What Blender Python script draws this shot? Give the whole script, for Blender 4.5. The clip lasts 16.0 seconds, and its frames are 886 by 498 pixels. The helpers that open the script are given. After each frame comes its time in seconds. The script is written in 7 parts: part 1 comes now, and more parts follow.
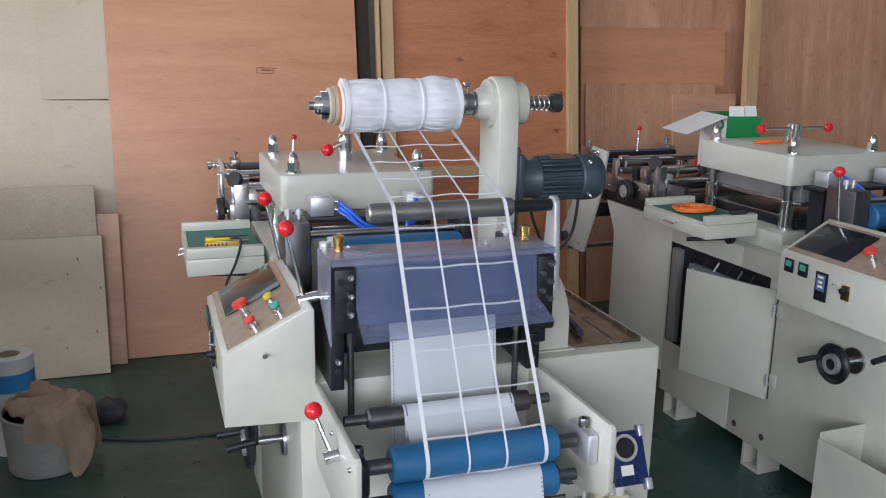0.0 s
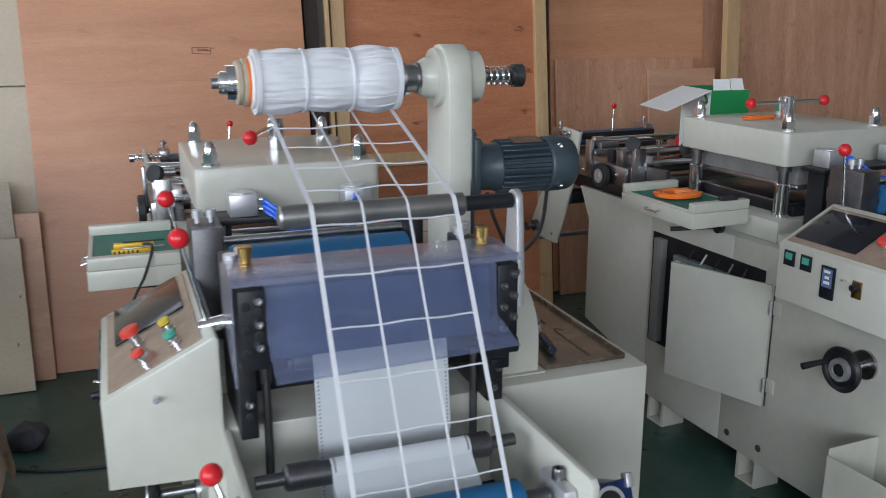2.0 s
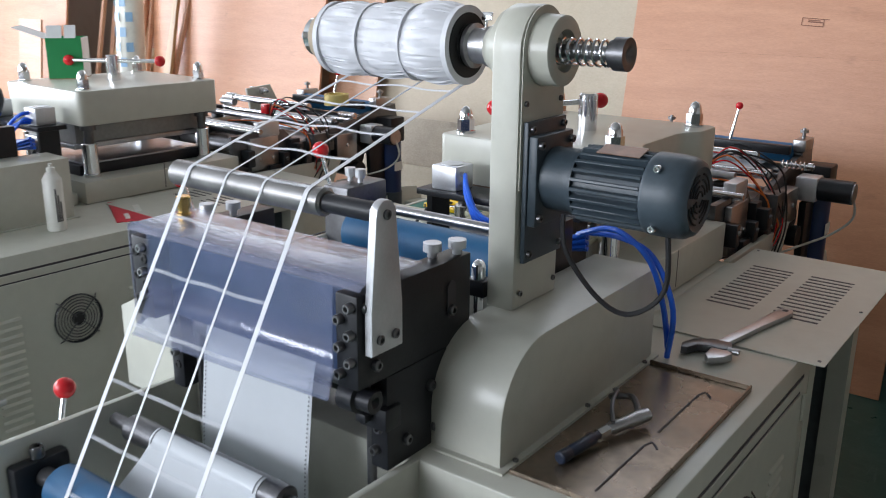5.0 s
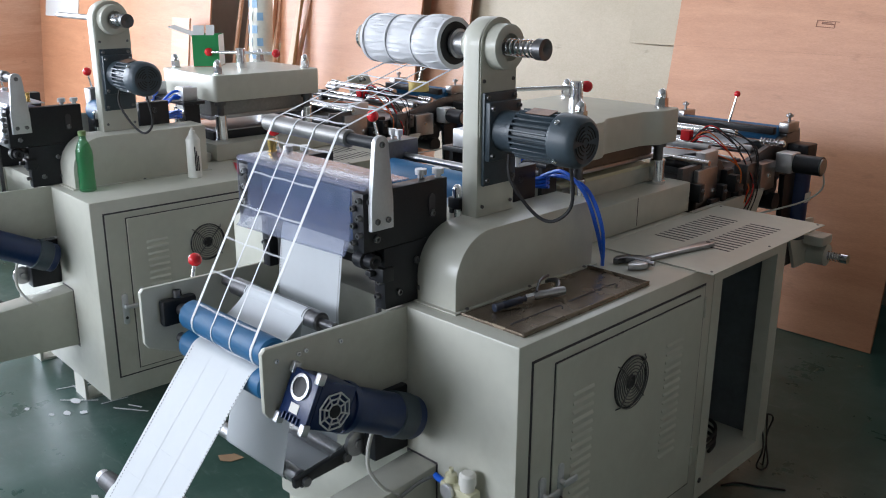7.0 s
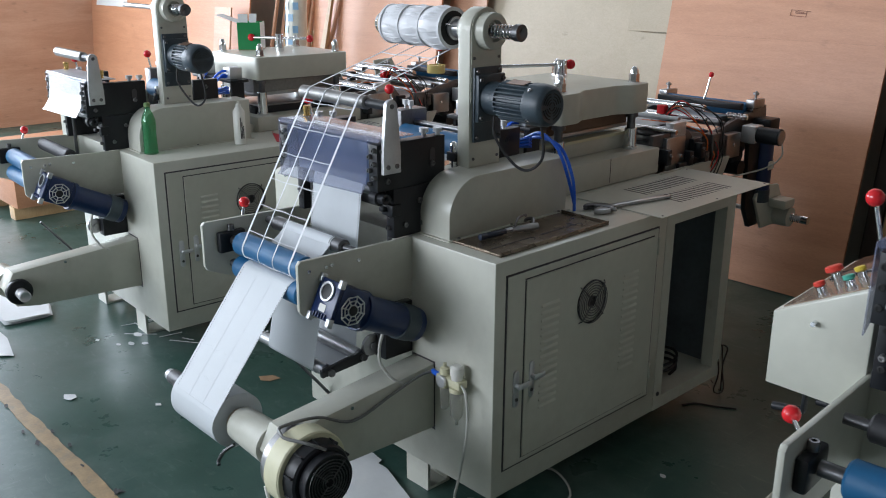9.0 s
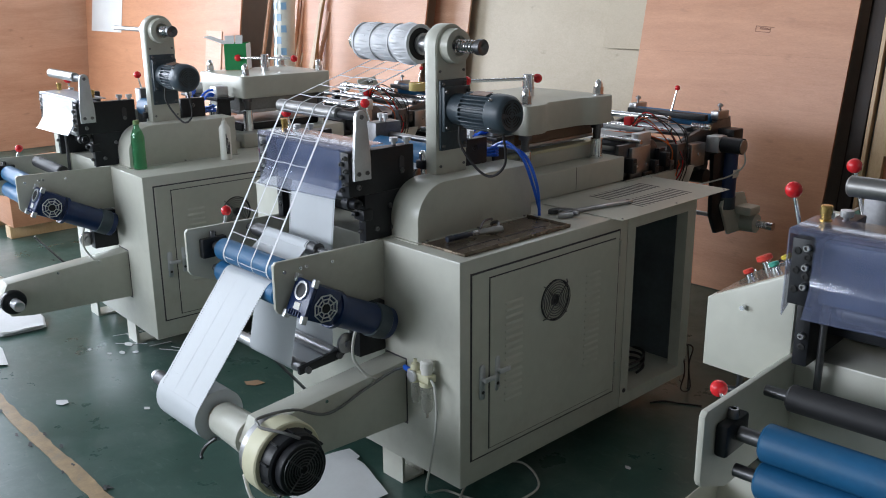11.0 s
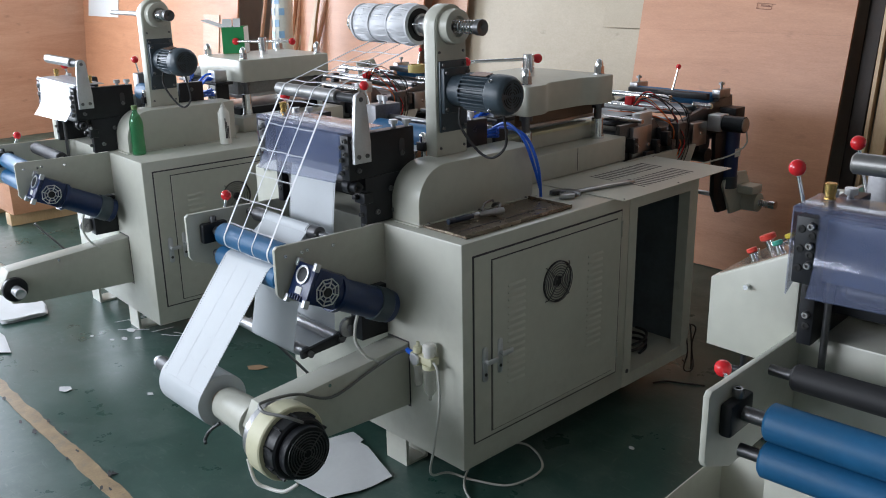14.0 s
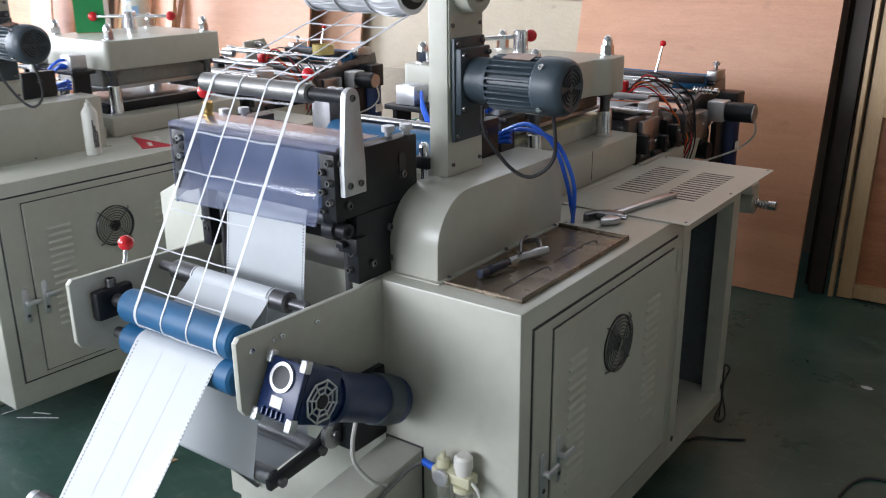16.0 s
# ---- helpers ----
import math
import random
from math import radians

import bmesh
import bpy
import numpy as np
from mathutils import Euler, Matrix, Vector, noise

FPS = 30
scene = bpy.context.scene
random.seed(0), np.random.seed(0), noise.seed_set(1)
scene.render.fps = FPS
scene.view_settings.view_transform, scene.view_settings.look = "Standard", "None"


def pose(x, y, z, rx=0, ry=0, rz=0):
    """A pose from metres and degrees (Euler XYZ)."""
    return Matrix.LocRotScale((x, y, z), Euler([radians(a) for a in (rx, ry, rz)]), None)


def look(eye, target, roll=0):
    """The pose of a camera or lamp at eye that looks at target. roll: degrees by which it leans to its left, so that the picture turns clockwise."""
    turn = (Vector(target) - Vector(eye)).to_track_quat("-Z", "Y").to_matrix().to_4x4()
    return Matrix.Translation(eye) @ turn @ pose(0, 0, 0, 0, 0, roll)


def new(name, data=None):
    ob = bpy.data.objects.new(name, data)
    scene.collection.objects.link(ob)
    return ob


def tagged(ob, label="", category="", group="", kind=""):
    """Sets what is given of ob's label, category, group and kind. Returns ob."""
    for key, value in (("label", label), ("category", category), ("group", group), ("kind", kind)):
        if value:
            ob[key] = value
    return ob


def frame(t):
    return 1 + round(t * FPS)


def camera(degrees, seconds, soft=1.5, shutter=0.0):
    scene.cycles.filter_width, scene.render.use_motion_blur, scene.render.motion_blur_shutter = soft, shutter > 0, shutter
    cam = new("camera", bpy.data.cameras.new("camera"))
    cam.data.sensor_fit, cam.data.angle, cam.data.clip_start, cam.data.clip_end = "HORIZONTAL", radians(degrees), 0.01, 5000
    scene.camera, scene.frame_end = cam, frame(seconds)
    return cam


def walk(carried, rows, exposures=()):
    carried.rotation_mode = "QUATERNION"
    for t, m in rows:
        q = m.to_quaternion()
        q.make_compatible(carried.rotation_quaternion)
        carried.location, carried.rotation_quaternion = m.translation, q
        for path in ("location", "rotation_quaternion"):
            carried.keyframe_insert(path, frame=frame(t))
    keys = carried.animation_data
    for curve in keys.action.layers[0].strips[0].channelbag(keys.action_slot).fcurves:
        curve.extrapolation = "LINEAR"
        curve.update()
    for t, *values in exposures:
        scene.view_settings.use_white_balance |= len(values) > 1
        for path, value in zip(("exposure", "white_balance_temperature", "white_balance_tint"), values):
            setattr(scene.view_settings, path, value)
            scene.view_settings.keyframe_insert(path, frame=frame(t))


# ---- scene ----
cam = camera(52.7, 16.0, 1.0, 0.3)
EXPOSURES = [(0.0, -0.25, 6380, 13), (1.5, -0.4, 6330, 11), (2.5, -0.41, 6280, 9), (3.5, -0.24, 6390, 11), (5.0, 0.0, 6360, 10), (7.5, 0.0, 6280, 10), (8.0, -0.2, 6260, 8), (8.5, -0.2, 6260, 8), (12.5, -0.2, 6290, 9), (14.5, -0.12, 6330, 9), (16.0, 0.22, 6430, 11)]
ROWS = [
    (0.0, (-0.006, -0.024, 1.719), (0.609, 1.817, 1.237), 1.0),
    (0.5, (-0.011, -0.023, 1.721), (0.595, 1.826, 1.26), 0.9),
    (1.0, (-0.004, -0.005, 1.716), (0.598, 1.841, 1.237), 1.1),
    (1.5, (0.053, 0.126, 1.686), (0.66, 1.966, 1.19), 1.2),
    (2.0, (0.194, 0.343, 1.665), (0.859, 2.158, 1.149), -0.0),
    (2.5, (0.491, 0.546, 1.64), (1.078, 2.382, 1.106), -0.3),
    (3.0, (0.736, 0.773, 1.603), (1.044, 2.675, 1.067), 0.1),
    (3.5, (0.984, 1.01, 1.618), (0.803, 2.926, 1.072), 0.4),
    (4.0, (1.298, 1.149, 1.625), (0.552, 2.917, 1.061), 0.4),
    (4.5, (1.482, 1.092, 1.625), (0.476, 2.723, 1.052), 1.19),
    (5.0, (1.677, 0.943, 1.628), (0.536, 2.482, 1.053), 0.5),
    (7.5, (2.611, 0.45, 1.697), (1.211, 1.754, 1.114), 0.6),
    (8.0, (2.756, 0.373, 1.688), (1.31, 1.625, 1.104), 0.7),
    (8.5, (2.822, 0.237, 1.697), (1.428, 1.527, 1.071), 0.5),
    (9.0, (2.938, 0.162, 1.72), (1.546, 1.464, 1.113), 0.2),
    (11.5, (3.139, 0.11, 1.703), (1.733, 1.42, 1.149), -0.7),
    (12.0, (3.143, 0.12, 1.705), (1.732, 1.419, 1.138), -1.1),
    (12.5, (3.141, 0.121, 1.698), (1.743, 1.422, 1.105), -1.1),
    (13.0, (3.144, 0.115, 1.704), (1.74, 1.413, 1.119), -1.4),
    (13.5, (3.135, 0.117, 1.702), (1.733, 1.417, 1.115), -1.4),
    (14.0, (3.125, 0.118, 1.701), (1.731, 1.422, 1.105), -1.1),
    (14.5, (3.1, 0.138, 1.696), (1.71, 1.439, 1.082), -0.5),
    (15.0, (2.893, 0.206, 1.674), (1.542, 1.546, 1.059), 0.1),
    (15.5, (2.548, 0.311, 1.668), (1.292, 1.747, 1.069), -0.2),
    (16.0, (2.126, 0.495, 1.61), (1.006, 2.022, 0.968), -0.6),
]
walk(cam, [(t, look(eye, target, roll)) for t, eye, target, roll in ROWS], EXPOSURES)

# ---- light ----
world = bpy.data.worlds.new("world")
scene.world = world
world.use_nodes = True
wn = world.node_tree.nodes
sky = wn.new("ShaderNodeTexSky")
sky.sky_type, sky.sun_disc, sky.sun_elevation, sky.sun_rotation = "NISHITA", False, radians(38), radians(215)
world.node_tree.links.new(sky.outputs[0], wn["Background"].inputs[0])
wn["Background"].inputs[1].default_value = 0.12


def area(name, eye, target, w, h, watts, colour):
    d = bpy.data.lights.new(name, "AREA")
    d.shape, d.size, d.size_y, d.energy, d.color = "RECTANGLE", w, h, watts, colour
    ob = new(name, d)
    ob.matrix_world = look(eye, target)
    return ob


# daylight through the open gate and the front windows
area("gate_daylight", (-7.85, 0.2, 2.4), (0, 0.5, 1.4), 5.0, 3.3, 700, (0.85, 0.898, 1.0))
area("window_daylight", (-2.4, -4.85, 2.8), (0.3, 3, 0.9), 6.0, 1.9, 540, (0.875, 0.915, 1.0))
area("clerestory_daylight", (-2.5, 5.25, 3.6), (-2.0, -2, 0.4), 8.0, 1.0, 60, (0.91, 0.93, 1.0))

# ---- materials ----
MATS = {}


def mat(name, colour, rough=0.5, metal=0.0, vary=0.12, scale=6.0, bump=0.0, bump_scale=60.0, coat=0.0, stretch=(1, 1, 1), alpha=1.0, spec=0.5, dirt=0.0, dirt_col=(0.1, 0.09, 0.07), island=0.0):
    if name in MATS:
        return MATS[name]
    m = bpy.data.materials.new(name)
    m.use_nodes = True
    nt = m.node_tree
    b = nt.nodes["Principled BSDF"]
    b.inputs["Metallic"].default_value = metal
    b.inputs["Coat Weight"].default_value = coat
    b.inputs["Alpha"].default_value = alpha
    b.inputs["Specular IOR Level"].default_value = spec
    co = nt.nodes.new("ShaderNodeTexCoord")
    mp = nt.nodes.new("ShaderNodeMapping")
    mp.inputs["Scale"].default_value = stretch
    nt.links.new(co.outputs["Object"], mp.inputs[0])

    def tex(sc, detail):
        n = nt.nodes.new("ShaderNodeTexNoise")
        n.inputs["Scale"].default_value, n.inputs["Detail"].default_value = sc, detail
        nt.links.new(mp.outputs[0], n.inputs["Vector"])
        return n

    n1, n2 = tex(scale, 6), tex(scale * 9, 4)
    add = nt.nodes.new("ShaderNodeMath")
    add.operation = "MULTIPLY_ADD"
    add.inputs[1].default_value = 0.45
    nt.links.new(n2.outputs[0], add.inputs[0])
    nt.links.new(n1.outputs[0], add.inputs[2])
    ramp = nt.nodes.new("ShaderNodeValToRGB")
    e = ramp.color_ramp.elements
    e[0].position, e[1].position = 0.42, 1.0
    e[0].color = (*[c * (1 - vary) for c in colour], 1)
    e[1].color = (*[min(1, c * (1 + vary)) for c in colour], 1)
    nt.links.new(add.outputs[0], ramp.inputs[0])
    out = ramp.outputs[0]
    if dirt:
        n3 = tex(scale * 0.7, 9)
        n3.inputs["Roughness"].default_value = 0.7
        r3 = nt.nodes.new("ShaderNodeValToRGB")
        r3.color_ramp.elements[0].position, r3.color_ramp.elements[1].position = 0.52, 0.75
        r3.color_ramp.elements[1].color = (dirt, dirt, dirt, 1)
        nt.links.new(n3.outputs[0], r3.inputs[0])
        mx = nt.nodes.new("ShaderNodeMix")
        mx.data_type = "RGBA"
        nt.links.new(r3.outputs[0], mx.inputs[0])
        nt.links.new(out, mx.inputs[6])
        mx.inputs[7].default_value = (*dirt_col, 1)
        out = mx.outputs[2]
    if island:
        oi = nt.nodes.new("ShaderNodeObjectInfo")
        hs = nt.nodes.new("ShaderNodeHueSaturation")
        mr = nt.nodes.new("ShaderNodeMapRange")
        mr.inputs["To Min"].default_value, mr.inputs["To Max"].default_value = 1 - island, 1 + island
        nt.links.new(oi.outputs["Random"], mr.inputs[0])
        nt.links.new(mr.outputs[0], hs.inputs["Value"])
        nt.links.new(out, hs.inputs["Color"])
        out = hs.outputs[0]
    nt.links.new(out, b.inputs["Base Color"])
    rr = nt.nodes.new("ShaderNodeMapRange")
    rr.inputs["To Min"].default_value, rr.inputs["To Max"].default_value = max(0.02, rough * 0.8), min(1, rough * 1.2)
    nt.links.new(n1.outputs[0], rr.inputs[0])
    nt.links.new(rr.outputs[0], b.inputs["Roughness"])
    if bump:
        nb = tex(bump_scale, 5)
        bp = nt.nodes.new("ShaderNodeBump")
        bp.inputs["Strength"].default_value, bp.inputs["Distance"].default_value = bump, 0.002
        nt.links.new(nb.outputs[0], bp.inputs["Height"])
        nt.links.new(bp.outputs[0], b.inputs["Normal"])
    MATS[name] = m
    return m


def plywood(name, dark, light, knots=0.5, stretch=(0.5, 0.5, 3.5), spec=0.5, figure=0.6):
    """Rotary-cut veneer: long wavy grain, blotches and brown knots."""
    m = bpy.data.materials.new(name)
    m.use_nodes = True
    nt = m.node_tree
    b = nt.nodes["Principled BSDF"]
    co = nt.nodes.new("ShaderNodeTexCoord")
    oi = nt.nodes.new("ShaderNodeObjectInfo")
    vm = nt.nodes.new("ShaderNodeVectorMath")
    vm.operation = "MULTIPLY_ADD"
    vm.inputs[1].default_value = (17.0, 9.0, 23.0)
    nt.links.new(oi.outputs["Random"], vm.inputs[0])
    nt.links.new(co.outputs["Object"], vm.inputs[2])
    mp = nt.nodes.new("ShaderNodeMapping")
    mp.inputs["Scale"].default_value = stretch
    nt.links.new(vm.outputs[0], mp.inputs[0])
    n1 = nt.nodes.new("ShaderNodeTexNoise")
    n1.inputs["Scale"].default_value, n1.inputs["Detail"].default_value, n1.inputs["Distortion"].default_value = 2.2, 9, figure
    n1.inputs["Roughness"].default_value = 0.62
    nt.links.new(mp.outputs[0], n1.inputs["Vector"])
    n2 = nt.nodes.new("ShaderNodeTexNoise")
    n2.inputs["Scale"].default_value, n2.inputs["Detail"].default_value = 26, 4
    nt.links.new(mp.outputs[0], n2.inputs["Vector"])
    ad = nt.nodes.new("ShaderNodeMath")
    ad.operation = "MULTIPLY_ADD"
    ad.inputs[1].default_value = 0.35
    nt.links.new(n2.outputs[0], ad.inputs[0])
    nt.links.new(n1.outputs[0], ad.inputs[2])
    ramp = nt.nodes.new("ShaderNodeValToRGB")
    e = ramp.color_ramp.elements
    e[0].position, e[1].position = 0.42, 0.68
    e[0].color, e[1].color = (*dark, 1), (*light, 1)
    n3 = nt.nodes.new("ShaderNodeTexNoise")
    n3.inputs["Scale"].default_value, n3.inputs["Detail"].default_value, n3.inputs["Roughness"].default_value = 95, 5, 0.7
    nt.links.new(mp.outputs[0], n3.inputs["Vector"])
    ae = nt.nodes.new("ShaderNodeMath")
    ae.operation = "MULTIPLY_ADD"
    ae.inputs[1].default_value = 0.95
    nt.links.new(n3.outputs[0], ae.inputs[0])
    nt.links.new(ad.outputs[0], ae.inputs[2])
    n5 = nt.nodes.new("ShaderNodeTexNoise")
    n5.inputs["Scale"].default_value, n5.inputs["Detail"].default_value = 1.1, 3
    nt.links.new(vm.outputs[0], n5.inputs["Vector"])
    af = nt.nodes.new("ShaderNodeMath")
    af.operation = "MULTIPLY_ADD"
    af.inputs[1].default_value = 0.45
    nt.links.new(n5.outputs[0], af.inputs[0])
    nt.links.new(ae.outputs[0], af.inputs[2])
    ag = nt.nodes.new("ShaderNodeMath")
    ag.operation = "MULTIPLY"
    ag.inputs[1].default_value = 0.4
    nt.links.new(af.outputs[0], ag.inputs[0])
    nt.links.new(ag.outputs[0], ramp.inputs[0])
    vo = nt.nodes.new("ShaderNodeTexVoronoi")
    vo.inputs["Scale"].default_value = 2.1
    mk = nt.nodes.new("ShaderNodeMapping")
    mk.inputs["Scale"].default_value = (0.9, 0.6, 1.7)
    mk.inputs["Rotation"].default_value = (math.pi / 2, 0, 0)
    vo.voronoi_dimensions = "2D"
    nt.links.new(vm.outputs[0], mk.inputs[0])
    wob = nt.nodes.new("ShaderNodeVectorMath")
    wob.operation = "MULTIPLY_ADD"
    wob.inputs[1].default_value = (0.12, 0.12, 0.12)
    nt.links.new(n2.outputs["Color"], wob.inputs[0])
    nt.links.new(mk.outputs[0], wob.inputs[2])
    nt.links.new(wob.outputs[0], vo.inputs["Vector"])
    kr = nt.nodes.new("ShaderNodeValToRGB")
    kr.color_ramp.elements[0].position, kr.color_ramp.elements[1].position = 0.012, 0.06
    kr.color_ramp.elements[0].color, kr.color_ramp.elements[1].color = (knots, knots, knots, 1), (0, 0, 0, 1)
    nt.links.new(vo.outputs["Distance"], kr.inputs[0])
    mx = nt.nodes.new("ShaderNodeMix")
    mx.data_type = "RGBA"
    nt.links.new(kr.outputs[0], mx.inputs[0])
    nt.links.new(ramp.outputs[0], mx.inputs[6])
    mx.inputs[7].default_value = (dark[0] * 0.35, dark[1] * 0.3, dark[2] * 0.28, 1)
    nt.links.new(mx.outputs[2], b.inputs["Base Color"])
    b.inputs["Roughness"].default_value = 0.4
    b.inputs["Specular IOR Level"].default_value = spec
    bp = nt.nodes.new("ShaderNodeBump")
    bp.inputs["Strength"].default_value, bp.inputs["Distance"].default_value = 0.25, 0.002
    nt.links.new(n3.outputs[0], bp.inputs["Height"])
    nt.links.new(bp.outputs[0], b.inputs["Normal"])
    MATS[name] = m
    return m


PAINT = mat("machine_paint", (0.525, 0.527, 0.46), 0.3, vary=0.09, scale=3, bump=0.07, bump_scale=190, dirt=0.42, dirt_col=(0.33, 0.31, 0.245))
BLACK = mat("black_oxide_steel", (0.014, 0.015, 0.018), 0.4, vary=0.35, scale=9, bump=0.1, bump_scale=140, spec=0.35)
BOLT = mat("bolt_black", (0.17, 0.17, 0.175), 0.28, 0.85, vary=0.4)
STEEL = mat("bare_steel", (0.42, 0.42, 0.43), 0.32, 1.0, vary=0.2, scale=14, bump=0.08, bump_scale=300)
DARKSTEEL = mat("dark_steel", (0.13, 0.13, 0.135), 0.38, 0.85, vary=0.3, scale=12, bump=0.08)
CHROME = mat("chrome", (0.75, 0.76, 0.78), 0.12, 1.0, vary=0.06)
ALU = mat("aluminium", (0.62, 0.63, 0.65), 0.42, 0.75, vary=0.1, scale=20, bump=0.05, bump_scale=300)
BLUE = mat("blue_rubber", (0.012, 0.105, 0.24), 0.48, vary=0.14, scale=8, bump=0.05, bump_scale=150, dirt=0.25, dirt_col=(0.08, 0.17, 0.27))
REDBALL = mat("red_plastic", (0.62, 0.018, 0.025), 0.22, vary=0.06)
MOTOR = mat("motor_black", (0.040, 0.057, 0.071), 0.42, vary=0.25, scale=10, bump=0.08, bump_scale=200)
GEARBLUE = mat("gearbox_blue", (0.008, 0.024, 0.092), 0.32, vary=0.25, scale=12, bump=0.1)
GUIDE = mat("brushed_steel", (0.27, 0.265, 0.26), 0.38, 0.85, vary=0.15, scale=14, bump=0.05)
HOLE = mat("hole_grey", (0.16, 0.17, 0.18), 0.6)
BRASS = mat("brass", (0.62, 0.42, 0.15), 0.25, 1.0, vary=0.15)
PAPER = mat("label_paper", (0.55, 0.58, 0.605), 0.42, vary=0.03, scale=5, coat=0.15)
MATRIX = mat("matrix_film", (0.66, 0.67, 0.70), 0.45, vary=0.04, scale=40)
CORE = mat("roll_core", (0.012, 0.012, 0.012), 0.7)
CARD = mat("cardboard_core", (0.42, 0.35, 0.26), 0.8, vary=0.2, scale=30)
ORANGE = mat("orange_tape", (0.75, 0.17, 0.03), 0.45)
RUBBER = mat("black_rubber", (0.02, 0.02, 0.022), 0.6, vary=0.2)
HOSE = mat("blue_hose", (0.02, 0.13, 0.72), 0.3, vary=0.1)
CLEARHOSE = mat("grey_hose", (0.5, 0.5, 0.46), 0.35, vary=0.1)
GREYCABLE = mat("grey_cable", (0.17, 0.17, 0.165), 0.45, vary=0.15)
IVORY = mat("ivory_paint", (0.62, 0.6, 0.42), 0.4, vary=0.08)
WHITEP = mat("white_plastic", (0.72, 0.71, 0.66), 0.4, vary=0.06)
RUST = mat("oily_tray_steel", (0.23, 0.185, 0.14), 0.27, 0.7, vary=0.45, scale=7, bump=0.2, bump_scale=14, dirt=0.6, dirt_col=(0.07, 0.05, 0.035))
GREEN = mat("green_mat", (0.02, 0.16, 0.12), 0.6, vary=0.15)
YELLOW = mat("yellow_plastic", (0.8, 0.5, 0.01), 0.35, vary=0.1)
GREENB = mat("green_button", (0.06, 0.36, 0.27), 0.4)
REDBUT = mat("red_button", (0.68, 0.06, 0.04), 0.35)
YELLOWBUT = mat("yellow_button", (0.62, 0.48, 0.05), 0.4)
SCREEN = mat("dark_screen", (0.012, 0.014, 0.02), 0.12, vary=0.2)
PANELF = mat("panel_film", (0.32, 0.24, 0.18), 0.22, vary=0.3, scale=4, coat=0.5)
SLATE = mat("slate_cover", (0.06, 0.095, 0.19), 0.3, vary=0.2, scale=5)
BROWNBLK = mat("brown_backing_board", (0.13, 0.075, 0.045), 0.5, vary=0.3, scale=8)
GREYPLATE = mat("grey_platen_steel", (0.27, 0.27, 0.265), 0.45, 0.35, vary=0.25, scale=9, bump=0.1)
CARDW = mat("white_card", (0.72, 0.73, 0.72), 0.5, vary=0.05)
INK = mat("dark_ink", (0.05, 0.045, 0.05), 0.6)
PLY_RED = plywood("reddish_plywood", (0.46, 0.205, 0.105), (0.63, 0.315, 0.178), 0.18)
PLY_FIG = plywood("figured_plywood", (0.34, 0.115, 0.048), (0.56, 0.24, 0.125), 0.8, (0.45, 0.5, 2.2), 0.4, 2.2)
PLY_TAN = plywood("tan_plywood", (0.48, 0.25, 0.15), (0.66, 0.40, 0.27), 0.3)
PLY_PALE = plywood("pale_plywood", (0.46, 0.385, 0.28), (0.57, 0.49, 0.375), 0.3, (0.8, 0.8, 1.4), 0.3)
PLY_GREY = plywood("weathered_plywood", (0.33, 0.27, 0.20), (0.52, 0.44, 0.34), 0.4, (0.9, 0.9, 1.3), 0.3)
PLY_VERT = plywood("vertical_grain_plywood", (0.38, 0.175, 0.095), (0.70, 0.40, 0.255), 0.35, (3.8, 0.6, 0.45))
PINE = plywood("pine_timber", (0.45, 0.28, 0.13), (0.62, 0.43, 0.24), 0.5, (4, 4, 0.5))
GAPSHADE = mat("gap_shade_brown", (0.035, 0.022, 0.016), 0.6, vary=0.4, scale=10, bump=0.3)


